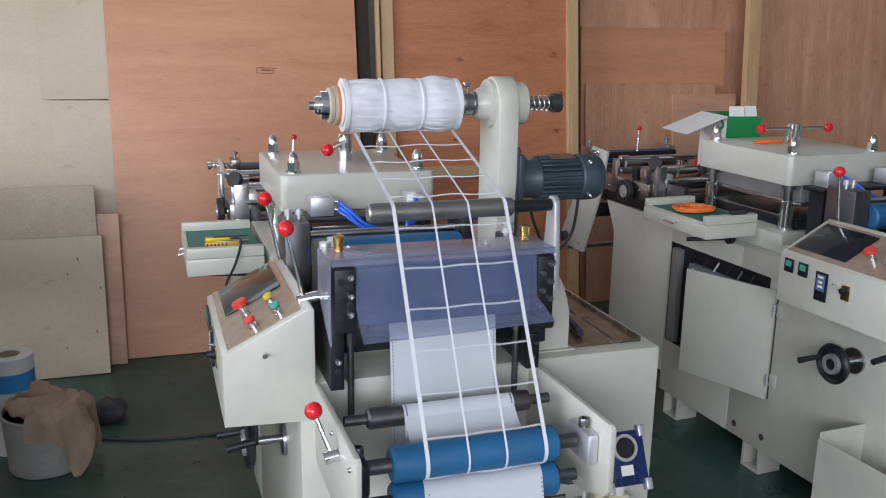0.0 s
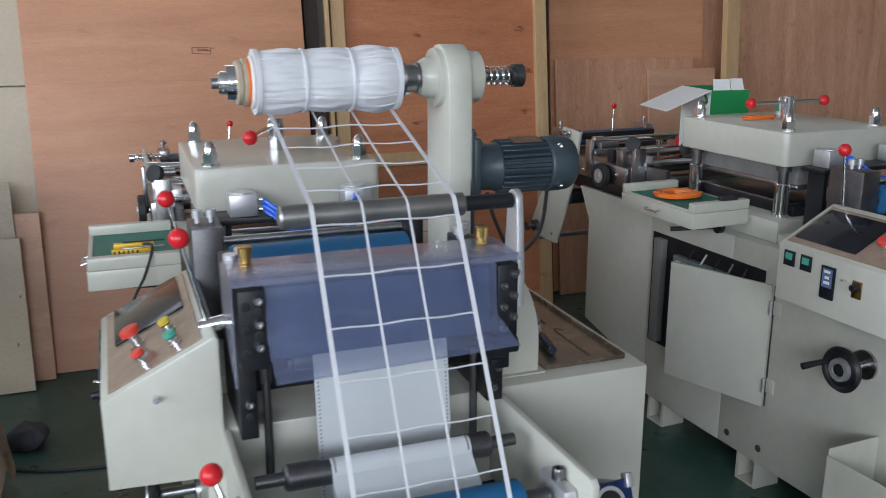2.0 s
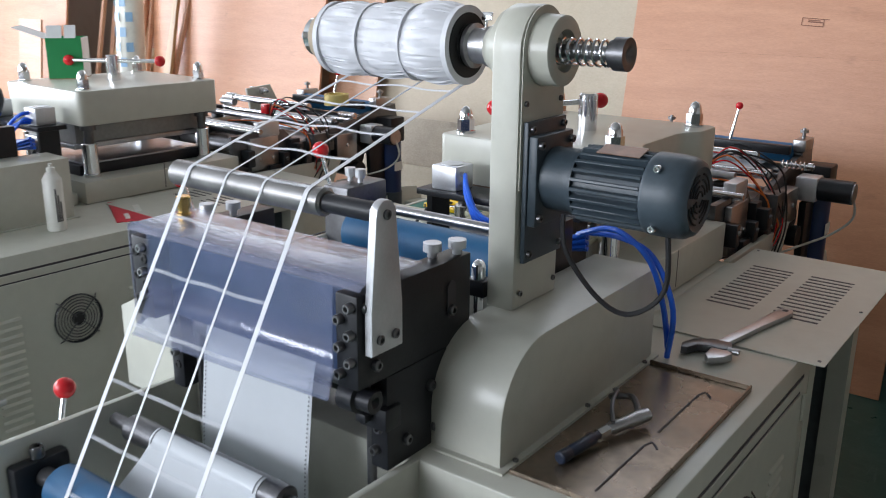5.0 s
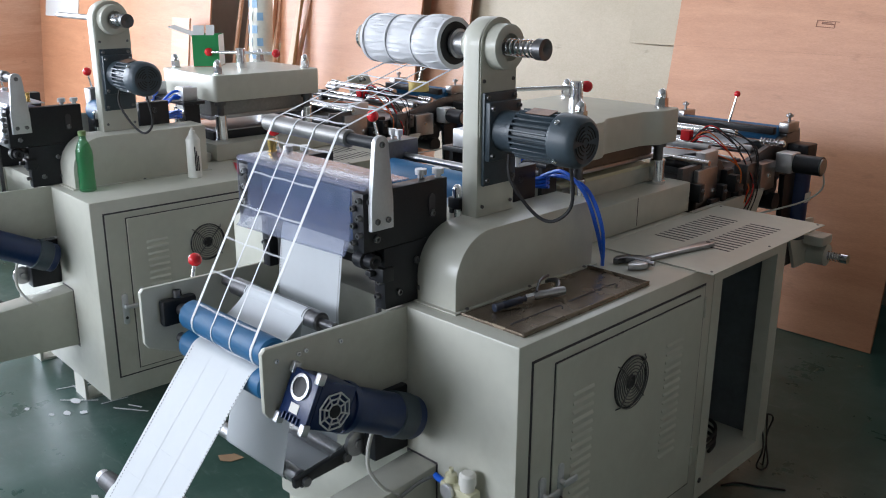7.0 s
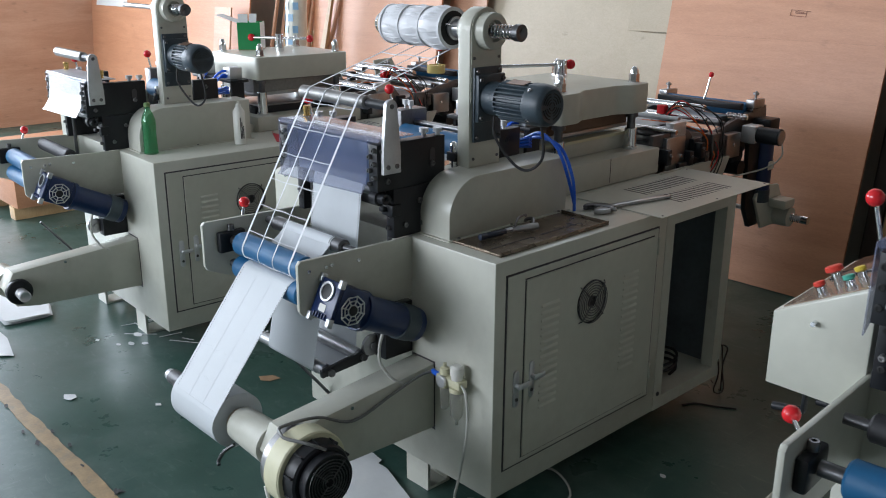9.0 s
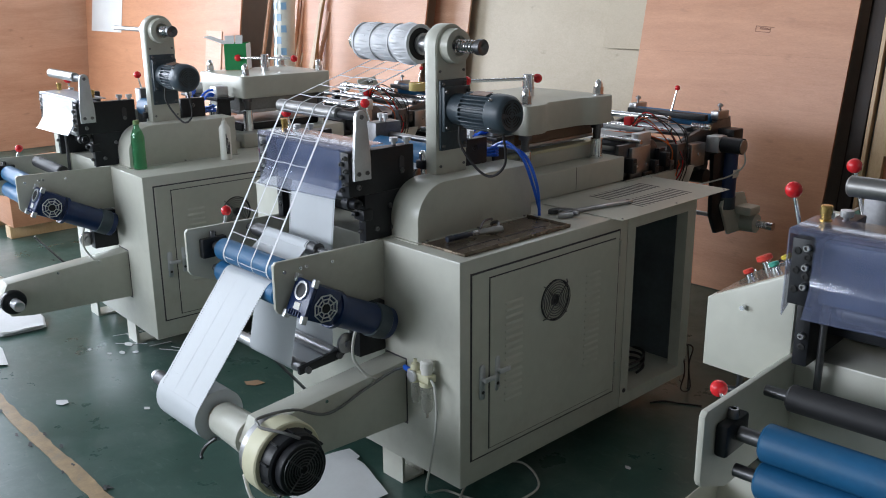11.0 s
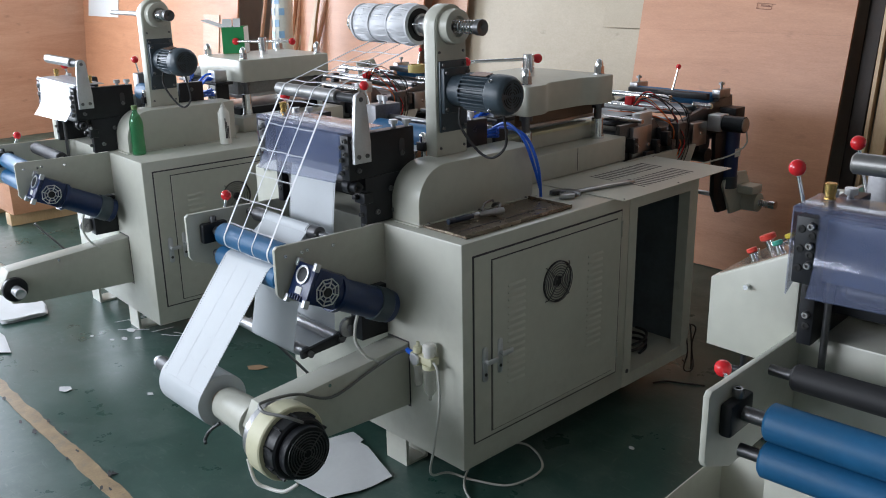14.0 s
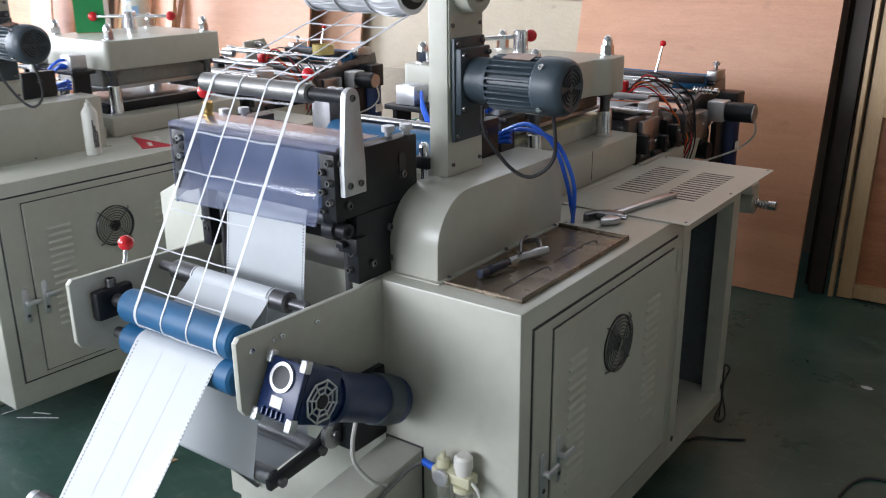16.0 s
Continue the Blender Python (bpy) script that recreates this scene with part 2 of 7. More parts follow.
def clear(name, colour, rough, trans, tint=0.55, relief=0.25, gloss=0.0):
    m = bpy.data.materials.new(name)
    m.use_nodes = True
    nt = m.node_tree
    b = nt.nodes["Principled BSDF"]
    b.inputs["Base Color"].default_value = (*colour, 1)
    b.inputs["Roughness"].default_value = rough
    b.inputs["IOR"].default_value = 1.45
    tr = nt.nodes.new("ShaderNodeBsdfTransparent")
    tr.inputs[0].default_value = (*[tint + (1 - tint) * c for c in colour], 1)
    mx = nt.nodes.new("ShaderNodeMixShader")
    no = nt.nodes.new("ShaderNodeTexNoise")
    no.inputs["Scale"].default_value, no.inputs["Detail"].default_value = 9, 6
    mr = nt.nodes.new("ShaderNodeMapRange")
    mr.inputs["To Min"].default_value, mr.inputs["To Max"].default_value = max(0, trans - 0.15), min(1, trans + 0.12)
    nt.links.new(no.outputs[0], mr.inputs[0])
    nt.links.new(mr.outputs[0], mx.inputs[0])
    nt.links.new(b.outputs[0], mx.inputs[1])
    nt.links.new(tr.outputs[0], mx.inputs[2])
    bp = nt.nodes.new("ShaderNodeBump")
    bp.inputs["Strength"].default_value, bp.inputs["Distance"].default_value = relief, 0.01
    nt.links.new(no.outputs[0], bp.inputs["Height"])
    nt.links.new(bp.outputs[0], b.inputs["Normal"])
    out = mx.outputs[0]
    if gloss:
        # sheen of the sheet, stronger at flat angles
        lw = nt.nodes.new("ShaderNodeLayerWeight")
        pw = nt.nodes.new("ShaderNodeMath")
        pw.operation, pw.inputs[1].default_value = "POWER", 3.0
        ma = nt.nodes.new("ShaderNodeMath")
        ma.operation = "MULTIPLY_ADD"
        ma.inputs[1].default_value, ma.inputs[2].default_value = gloss, 0.04
        gl = nt.nodes.new("ShaderNodeBsdfGlossy")
        gl.inputs["Roughness"].default_value = rough
        m2 = nt.nodes.new("ShaderNodeMixShader")
        nt.links.new(lw.outputs["Facing"], pw.inputs[0])
        nt.links.new(pw.outputs[0], ma.inputs[0])
        nt.links.new(ma.outputs[0], m2.inputs[0])
        nt.links.new(out, m2.inputs[1])
        nt.links.new(gl.outputs[0], m2.inputs[2])
        nt.links.new(bp.outputs[0], gl.inputs["Normal"])
        out = m2.outputs[0]
    nt.links.new(out, nt.nodes["Material Output"].inputs[0])
    MATS[name] = m
    return m


SHIELD = clear("violet_clear_plastic", (0.25, 0.30, 0.50), 0.12, 0.83, 0.86, 0.05, 0.6)
SHIELDT = clear("crinkled_clear_film", (0.42, 0.45, 0.62), 0.1, 0.72, 0.82, 0.22, 0.55)
SHIELDW = clear("filmed_white_plastic", (0.62, 0.64, 0.68), 0.25, 0.25)
BOTTLE = clear("green_bottle_plastic", (0.06, 0.42, 0.16), 0.08, 0.74, 0.42, 0.1, 0.5)
CLEARP = clear("clear_bowl_plastic", (0.5, 0.5, 0.44), 0.1, 0.72, 0.6, 0.1, 0.5)

# ---- building blocks ----
ORG = {}


class Shape:
    """One mesh in the making."""

    def __init__(self):
        self.bm = bmesh.new()

    def _move(self, verts, m):
        bmesh.ops.transform(self.bm, matrix=m, verts=verts)
        return self

    def box(self, x0, x1, y0, y1, z0, z1, bevel=0.0, m=None, seg=2):
        c = bmesh.ops.create_cube(self.bm, size=1)
        vs = c["verts"]
        t = Matrix.Translation(((x0 + x1) / 2, (y0 + y1) / 2, (z0 + z1) / 2)) @ Matrix.Diagonal((x1 - x0, y1 - y0, z1 - z0, 1))
        bmesh.ops.transform(self.bm, matrix=(m @ t) if m else t, verts=vs)
        if bevel:
            es = list({e for v in vs for e in v.link_edges})
            bmesh.ops.bevel(self.bm, geom=es, offset=bevel, segments=seg, affect="EDGES", profile=0.5)
        return self

    def cyl(self, p, q, r, r2=None, seg=24, caps=True):
        p, q = Vector(p), Vector(q)
        d = q - p
        c = bmesh.ops.create_cone(self.bm, cap_ends=caps, segments=seg, radius1=r, radius2=r if r2 is None else r2, depth=d.length)
        m = Matrix.Translation((p + q) / 2) @ d.to_track_quat("Z", "Y").to_matrix().to_4x4()
        return self._move(c["verts"], m)

    def ball(self, c, r, seg=20):
        s = bmesh.ops.create_uvsphere(self.bm, u_segments=seg, v_segments=seg // 2 + 2, radius=r)
        return self._move(s["verts"], Matrix.Translation(c))

    def lathe(self, p, q, prof, seg=32):
        """prof: (distance along p->q in metres, radius) pairs."""
        p, q = Vector(p), Vector(q)
        m = Matrix.Translation(p) @ (q - p).to_track_quat("Z", "Y").to_matrix().to_4x4()
        rings = []
        for h, r in prof:
            rings.append([self.bm.verts.new(m @ Vector((r * math.cos(2 * math.pi * i / seg), r * math.sin(2 * math.pi * i / seg), h))) for i in range(seg)])
        for a, b in zip(rings, rings[1:]):
            for i in range(seg):
                self.bm.faces.new((a[i], a[(i + 1) % seg], b[(i + 1) % seg], b[i]))
        if prof[0][1] > 1e-4:
            self.bm.faces.new(rings[0][::-1])
        if prof[-1][1] > 1e-4:
            self.bm.faces.new(rings[-1])
        return self

    def prism(self, prof, axis, a, b, bevel=0.0):
        """A closed outline swept along one axis. prof: pairs in the other two axes, in order xyz."""
        def at(u, v, w):
            return {"x": (w, u, v), "y": (u, w, v), "z": (u, v, w)}[axis]
        lo = [self.bm.verts.new(at(u, v, a)) for u, v in prof]
        hi = [self.bm.verts.new(at(u, v, b)) for u, v in prof]
        fs = [self.bm.faces.new(lo), self.bm.faces.new(hi[::-1])]
        n = len(prof)
        for i in range(n):
            fs.append(self.bm.faces.new((lo[i], hi[i], hi[(i + 1) % n], lo[(i + 1) % n])))
        bmesh.ops.recalc_face_normals(self.bm, faces=fs)
        if bevel:
            es = list({e for f in fs[:2] for e in f.edges})
            bmesh.ops.bevel(self.bm, geom=es, offset=bevel, segments=2, affect="EDGES", profile=0.5)
        return self

    def sheet(self, path, a, b, thick=0.0006, drift=0.0):
        """A sheet that follows a path in y, z from x = a to x = b, with thickness."""
        n = len(path)
        nor = []
        for i in range(n):
            y0, z0 = path[max(0, i - 1)]
            y1, z1 = path[min(n - 1, i + 1)]
            l = math.hypot(y1 - y0, z1 - z0) or 1
            nor.append((-(z1 - z0) / l * thick, (y1 - y0) / l * thick))
        rows = []
        run = [0.0]
        for p, q in zip(path, path[1:]):
            run.append(run[-1] + math.dist(p, q))
        for (y, z), (ny, nz), s in zip(path, nor, run):
            k = drift * s / run[-1]
            rows.append([self.bm.verts.new(v) for v in ((a + k, y, z), (b + k, y, z), (b + k, y + ny, z + nz), (a + k, y + ny, z + nz))])
        for r, s in zip(rows, rows[1:]):
            for i in range(4):
                self.bm.faces.new((r[i], r[(i + 1) % 4], s[(i + 1) % 4], s[i]))
        self.bm.faces.new(rows[0][::-1])
        self.bm.faces.new(rows[-1])
        bmesh.ops.recalc_face_normals(self.bm, faces=self.bm.faces)
        return self

    def tube(self, pts, r, seg=8, smooth=6):
        """A hose through points."""
        ps = [Vector(p) for p in pts]
        if smooth and len(ps) > 2:
            q = []
            for i in range(len(ps) - 1):
                a, b, c, d = ps[max(0, i - 1)], ps[i], ps[i + 1], ps[min(len(ps) - 1, i + 2)]
                for k in range(smooth):
                    t = k / smooth
                    q.append(0.5 * ((2 * b) + (c - a) * t + (2 * a - 5 * b + 4 * c - d) * t * t + (3 * b - a - 3 * c + d) * t ** 3))
            ps = q + [ps[-1]]
        rings, up = [], None
        for i, p in enumerate(ps):
            t = (ps[min(i + 1, len(ps) - 1)] - ps[max(i - 1, 0)]).normalized()
            if up is None:
                up = t.orthogonal()
            up = (up - t * up.dot(t)).normalized()
            s = t.cross(up)
            rings.append([self.bm.verts.new(p + r * (math.cos(2 * math.pi * k / seg) * up + math.sin(2 * math.pi * k / seg) * s)) for k in range(seg)])
        for a, b in zip(rings, rings[1:]):
            for i in range(seg):
                self.bm.faces.new((a[i], a[(i + 1) % seg], b[(i + 1) % seg], b[i]))
        self.bm.faces.new(rings[0][::-1])
        self.bm.faces.new(rings[-1])
        return self

    def spring(self, p, q, r, wire, turns, n=14):
        p, q = Vector(p), Vector(q)
        d = q - p
        a = d.orthogonal().normalized()
        b = d.normalized().cross(a)
        pts = [p + d * (i / (turns * n)) + r * (math.cos(2 * math.pi * i / n) * a + math.sin(2 * math.pi * i / n) * b) for i in range(turns * n + 1)]
        return self.tube(pts, wire, 6, 0)


def part(name, shape, material, parent, label="", at=None):
    """Links a shape as one mesh under a thing or a part. Its points are given in the place's metres."""
    bm = shape.bm
    o = Vector(at) if at else ORG[parent] if parent else Vector((0, 0, 0))
    bmesh.ops.transform(bm, matrix=Matrix.Translation(-o), verts=bm.verts)
    me = bpy.data.meshes.new(name)
    bm.to_mesh(me)
    bm.free()
    me.materials.append(material)
    me.shade_smooth()
    me.set_sharp_from_angle(angle=radians(38))
    ob = new(name, me)
    ORG[ob] = o
    if parent:
        ob.parent = parent
        ob.location = o - ORG[parent]
    else:
        ob.location = o
    return tagged(ob, label=label) if label else ob


def thing(name, at, label, category, group="", kind=""):
    ob = new(name)
    ob.location = at
    ORG[ob] = Vector(at)
    return tagged(ob, label, category, group, kind)


def solid(name, shape, material, at, label, category, group="", kind=""):
    return tagged(part(name, shape, material, None, at=at), label, category, group, kind)


def bolts(name, spots, axis, r, h, material, parent):
    """Hexagon socket or hexagon head bolts, each a mesh of its own."""
    d = {"x": Vector((1, 0, 0)), "-x": Vector((-1, 0, 0)), "y": Vector((0, 1, 0)), "-y": Vector((0, -1, 0)), "z": Vector((0, 0, 1))}[axis]
    base = None
    for p in spots:
        p = Vector(p)
        if base is None:
            s = Shape().lathe(p, p + d, [(0, r), (h * 0.8, r), (h, r * 0.85), (h, r * 0.5), (h * 0.45, r * 0.5), (h * 0.45, 0.00001)], 12)
            base = part(name, s, material, parent, at=p)
        else:
            ob = base.copy()
            scene.collection.objects.link(ob)
            ob.location = p - ORG[parent]

# ---- the hall ----
def epoxy_floor():
    """Green floor paint: cloudy wear, fine scuffs in two directions, dust and dull patches."""
    m = bpy.data.materials.new("green_epoxy_floor")
    m.use_nodes = True
    nt = m.node_tree
    b = nt.nodes["Principled BSDF"]
    co = nt.nodes.new("ShaderNodeTexCoord")

    def tex(sc, detail, stretch=(1, 1, 1), turn=0.0, rough=0.6, warp=0.0):
        mp = nt.nodes.new("ShaderNodeMapping")
        mp.inputs["Scale"].default_value = stretch
        mp.inputs["Rotation"].default_value = (0, 0, radians(turn))
        nt.links.new(co.outputs["Object"], mp.inputs[0])
        n = nt.nodes.new("ShaderNodeTexNoise")
        n.inputs["Scale"].default_value, n.inputs["Detail"].default_value, n.inputs["Roughness"].default_value, n.inputs["Distortion"].default_value = sc, detail, rough, warp
        nt.links.new(mp.outputs[0], n.inputs["Vector"])
        return n.outputs[0]

    def ramp(src, lo, hi, top):
        r = nt.nodes.new("ShaderNodeMapRange")
        r.inputs["From Min"].default_value, r.inputs["From Max"].default_value, r.inputs["To Max"].default_value = lo, hi, top
        nt.links.new(src, r.inputs[0])
        return r.outputs[0]

    def over(under, amount, colour):
        x = nt.nodes.new("ShaderNodeMix")
        x.data_type = "RGBA"
        nt.links.new(amount, x.inputs[0])
        nt.links.new(under, x.inputs[6])
        x.inputs[7].default_value = (*colour, 1)
        return x.outputs[2]

    base = nt.nodes.new("ShaderNodeValToRGB")
    base.color_ramp.elements[0].position, base.color_ramp.elements[1].position = 0.3, 0.72
    base.color_ramp.elements[0].color, base.color_ramp.elements[1].color = (0.022, 0.06, 0.047, 1), (0.044, 0.098, 0.08, 1)
    nt.links.new(tex(2.6, 8), base.inputs[0])
    c = over(base.outputs[0], ramp(tex(1.3, 9, rough=0.72), 0.49, 0.75, 0.55), (0.155, 0.178, 0.168))
    c = over(c, ramp(tex(7.0, 8, (1, 3.2, 1), 32, 0.72, 1.6), 0.57, 0.72, 0.42), (0.17, 0.205, 0.2))
    c = over(c, ramp(tex(3.5, 9, (6, 1, 1), -38, 0.75, 1.2), 0.60, 0.70, 0.3), (0.18, 0.21, 0.205))
    c = over(c, ramp(tex(46.0, 4), 0.63, 0.72, 0.5), (0.018, 0.03, 0.028))
    c = over(c, ramp(tex(5.0, 9, rough=0.75, warp=0.8), 0.66, 0.74, 0.55), (0.30, 0.31, 0.29))
    nt.links.new(c, b.inputs["Base Color"])
    rr = nt.nodes.new("ShaderNodeMapRange")
    rr.inputs["From Min"].default_value, rr.inputs["From Max"].default_value = 0.3, 0.7
    rr.inputs["To Min"].default_value, rr.inputs["To Max"].default_value = 0.22, 0.46
    nt.links.new(tex(3.4, 7, rough=0.7), rr.inputs[0])
    nt.links.new(rr.outputs[0], b.inputs["Roughness"])
    bp = nt.nodes.new("ShaderNodeBump")
    bp.inputs["Strength"].default_value, bp.inputs["Distance"].default_value = 0.16, 0.002
    nt.links.new(tex(22.0, 6), bp.inputs["Height"])
    nt.links.new(bp.outputs[0], b.inputs["Normal"])
    MATS["green_epoxy_floor"] = m
    return m


FLOORM = epoxy_floor()
WALLM = mat("hall_wall_paint", (0.55, 0.52, 0.47), 0.8, vary=0.1, scale=1.5, bump=0.1)
CEILM = mat("hall_ceiling", (0.42, 0.42, 0.41), 0.85, vary=0.1, scale=1.0)
floor = solid("floor", Shape().box(-8.2, 8.2, -5.2, 5.6, -0.2, 0.0), FLOORM, (0, 0, 0), "worn dark green epoxy workshop floor", "floor", kind="structure")
solid("wall_back", Shape().box(-8.2, 8.2, 5.4, 5.6, 0.0, 3.05).box(-8.2, 8.2, 5.4, 5.6, 4.15, 4.6).box(-8.2, -6.6, 5.4, 5.6, 3.05, 4.15).box(1.6, 8.2, 5.4, 5.6, 3.05, 4.15), WALLM, (0, 5.5, 0), "unseen hall wall, darkened to hold down bounced light behind the boards", "wall", kind="structure")
# unseen wall, darker than the others so less light bounces onto the machines
solid("wall_right", Shape().box(8.0, 8.2, -5.2, 5.4, 0.0, 4.6), mat("low_bounce_wall", (0.34, 0.32, 0.29), 0.85, vary=0.15, scale=1.2), (8.1, 0, 0), "unseen hall wall, darkened to hold down bounced light", "wall", kind="structure")
w = Shape().box(-8.2, -8.0, -5.2, -2.4, 0, 4.6).box(-8.2, -8.0, 2.8, 5.4, 0, 4.6).box(-8.2, -8.0, -2.4, 2.8, 4.15, 4.6)
solid("wall_gate", w, WALLM, (-8.1, 0, 0), "unseen hall wall, darkened to hold down bounced light with an open gate", "wall", kind="structure")
w = Shape().box(-8.0, -5.5, -5.2, -5.0, 0, 4.6).box(0.7, 8.0, -5.2, -5.0, 0, 4.6).box(-5.5, 0.7, -5.2, -5.0, 0, 1.8).box(-5.5, 0.7, -5.2, -5.0, 3.85, 4.6)
solid("wall_front", w, WALLM, (0, -5.1, 0), "unseen hall wall, darkened to hold down bounced light with a window strip", "wall", kind="structure")
solid("ceiling", Shape().box(-8.2, 8.2, -5.2, 5.6, 4.6, 4.7), CEILM, (0, 0, 4.6), "plain grey hall ceiling", "ceiling", kind="structure")

YLINE = mat("worn_yellow_line", (0.29, 0.20, 0.10), 0.5, vary=0.35, scale=14, bump=0.3, bump_scale=60, dirt=0.95, dirt_col=(0.12, 0.125, 0.11))


def board(name, x0, x1, z1, y_foot, lean, material, label, z0=0.004, thick=0.015, cat="plywood sheet", group="boards along the wall", yaw=0.0):
    """A sheet that stands on the floor and leans back against the wall by so many degrees."""
    w_ = x1 - x0
    s = Shape().box(-w_ / 2, w_ / 2, 0, thick, 0, z1, 0.001, seg=1)
    ob = solid(name, s, material, (0, 0, 0), label, cat, group)
    ob.matrix_basis = pose((x0 + x1) / 2, y_foot, z0, -lean, 0, yaw)
    return ob

# boards, crate panels and timber along the back
big_sheet = board("plywood_sheet", -0.175, 1.13, 2.44, 4.665, 10.3, PLY_RED, "large reddish plywood sheet leaning on the wall")
JOINT = mat("veneer_joint_brown", (0.43, 0.20, 0.11), 0.6, vary=0.3, scale=30)
part("veneer_joint", Shape().box(-0.64, 0.64, -0.0006, 0.0, 1.352, 1.3535), JOINT, big_sheet)
board("plywood_sheet", -2.35, 0.3, 2.44, 4.80, 9, PLY_PALE, "large pale plywood sheet leaning on the wall")
board("plywood_sheet", -0.455, -0.165, 1.335, 4.735, 9.3, PLY_PALE, "narrow pale plywood sheet leaning on a larger one")
board("plywood_sheet", -0.50, -0.165, 1.1, 4.745, 9.3, PLY_PALE, "narrow pale plywood sheet leaning on a larger one", z0=1.345 * math.cos(radians(9.3))).location.y += 1.345 * math.sin(radians(9.3))
board("plywood_offcut", -1.75, -0.27, 0.93, 4.56, 8, PLY_GREY, "low weathered plywood offcut standing before larger sheets")
board("plywood_offcut", -1.5, -0.245, 0.695, 4.49, 7, PLY_PALE, "short pale plywood offcut standing on the floor")
board("plywood_offcut", -0.30, -0.165, 0.78, 4.60, 7, PLY_TAN, "narrow brown plywood strip leaning between sheets")
board("plywood_sheet", -3.75, -2.02, 2.44, 4.55, 9, PLY_RED, "large reddish plywood sheet leaning beside the laths")
board("plywood_sheet", -2.1, -1.72, 2.44, 4.70, 9.5, PLY_TAN, "tan plywood sheet leaning behind a reddish one")
board("plywood_sheet", -7.9, -4.2, 2.44, 4.3, 8, PLY_RED, "wide reddish plywood sheets leaning on the wall")
board("pasted_sheet", -7.45, -6.66, 0.6, 4.292, 8, CARDW, "white paper sheet stuck to the boards", z0=1.28 * math.cos(radians(8)), thick=0.003, cat="paper").location.y += 1.28 * math.sin(radians(8))
board("plywood_sheet", -8.6, -6.2, 2.44, 4.0, 9, PLY_TAN, "tan plywood sheet leaning in the corner", yaw=90)
board("cardboard_sheet", -4.5, -4.22, 1.36, 4.15, 7, PLY_TAN, "brown cardboard sheet leaning on the boards", cat="cardboard")
# near-black boards put in for the shade of the gap between the sheets
board("dark_plank", 1.16, 1.23, 2.6, 4.80, 9, GAPSHADE, "near-black board standing in for the shaded gap between sheets", thick=0.03, cat="plank")
board("dark_plank", 1.12, 1.18, 2.6, 4.9, 8, GAPSHADE, "near-black board standing in for the shaded gap between sheets", thick=0.03, cat="plank")


def framed_panel(x0, x1, h, y_foot, lean, rails):
    t = thing("crate_panel", ((x0 + x1) / 2, y_foot, 0), "reddish plywood crate panel with pine battens", "crate panel", "boards along the wall")
    o = ORG[t].copy()
    part("sheet", Shape().box(x0, x1, y_foot + 0.03, y_foot + 0.042, 0.01, h, 0.001, seg=1), PLY_FIG, t)
    for a in (x0, x1 - 0.07):
        part("batten", Shape().box(a, a + 0.07, y_foot, y_foot + 0.03, 0.004, h, 0.002, seg=1), PINE, t)
    for z in rails:
        part("batten", Shape().box(x0 + 0.07, x1 - 0.07, y_foot, y_foot + 0.03, z, z + 0.07, 0.002, seg=1), PINE, t)
    t.matrix_basis = pose(*o, -lean, 0, 0)
    return t


pale_offcut = [o for o in scene.collection.objects if o.name.startswith("plywood_offcut")]
rnn = random.Random(5)
for o in pale_offcut[:2]:
    half, tall = o.dimensions.x / 2, o.dimensions.z
    for k in range(9):
        u, v = half - rnn.uniform(0.02, 0.5), rnn.uniform(0.05, 0.62)
        part("nail_mark", Shape().box(u - 0.003, u + 0.003, -0.0005, 0.0, v - rnn.uniform(0.004, 0.016), v + 0.004), BROWNBLK, o)
framed_panel(1.29, 2.52, 2.44, 4.81, 7, (0.01, 0.86))
board("pine_batten", 1.255, 1.275, 2.5, 4.79, 7, PINE, "thin pine batten leaning on the boards", thick=0.04, cat="batten")
board("plywood_sheet", 2.6, 4.0, 2.3, 5.08, 5, PLY_VERT, "tall brown plywood sheet against the wall")
board("plywood_sheet", 2.62, 3.68, 1.74, 5.0, 6, PLY_RED, "brown plywood sheet of middle height leaning")
board("plywood_sheet", 2.63, 3.58, 1.395, 4.93, 7, PLY_VERT, "lower brown plywood sheet leaning in front")
board("plywood_offcut", 3.24, 3.72, 1.33, 4.88, 8, PLY_TAN, "small plywood offcut leaning on larger sheets")
board("pine_batten", 3.685, 3.775, 2.5, 4.82, 4, PINE, "pale timber post against the wall", thick=0.05, cat="batten")
board("plywood_sheet", 3.80, 5.5, 2.44, 4.9, 5, PLY_VERT, "wide light brown plywood sheet with vertical grain")
# another near-black filler that darkens the gap between panels
board("dark_plank", 2.53, 2.60, 2.4, 4.98, 6, GAPSHADE, "near-black board filling the gap between panels", thick=0.03, cat="plank")

# bundle of sawn laths
rnd = random.Random(4)
for i in range(17):
    x = -4.05 + 0.05 * i + rnd.uniform(-0.02, 0.02)
    ob = board("timber_lath", x, x + rnd.uniform(0.025, 0.045), rnd.uniform(1.55, 2.1), 4.35 + rnd.uniform(0, 0.12), 14 + rnd.uniform(-2, 2), rnd.choice((PINE, PLY_TAN, PINE)), "rough sawn timber lath leaning in a bundle", thick=0.025, cat="lath", group="bundle of laths", z0=0.01)
    ob.matrix_basis = ob.matrix_basis @ pose(0, 0, 0, 0, rnd.uniform(-5, 4), 0)

line_ = Shape()
edge_a, edge_b = [], []
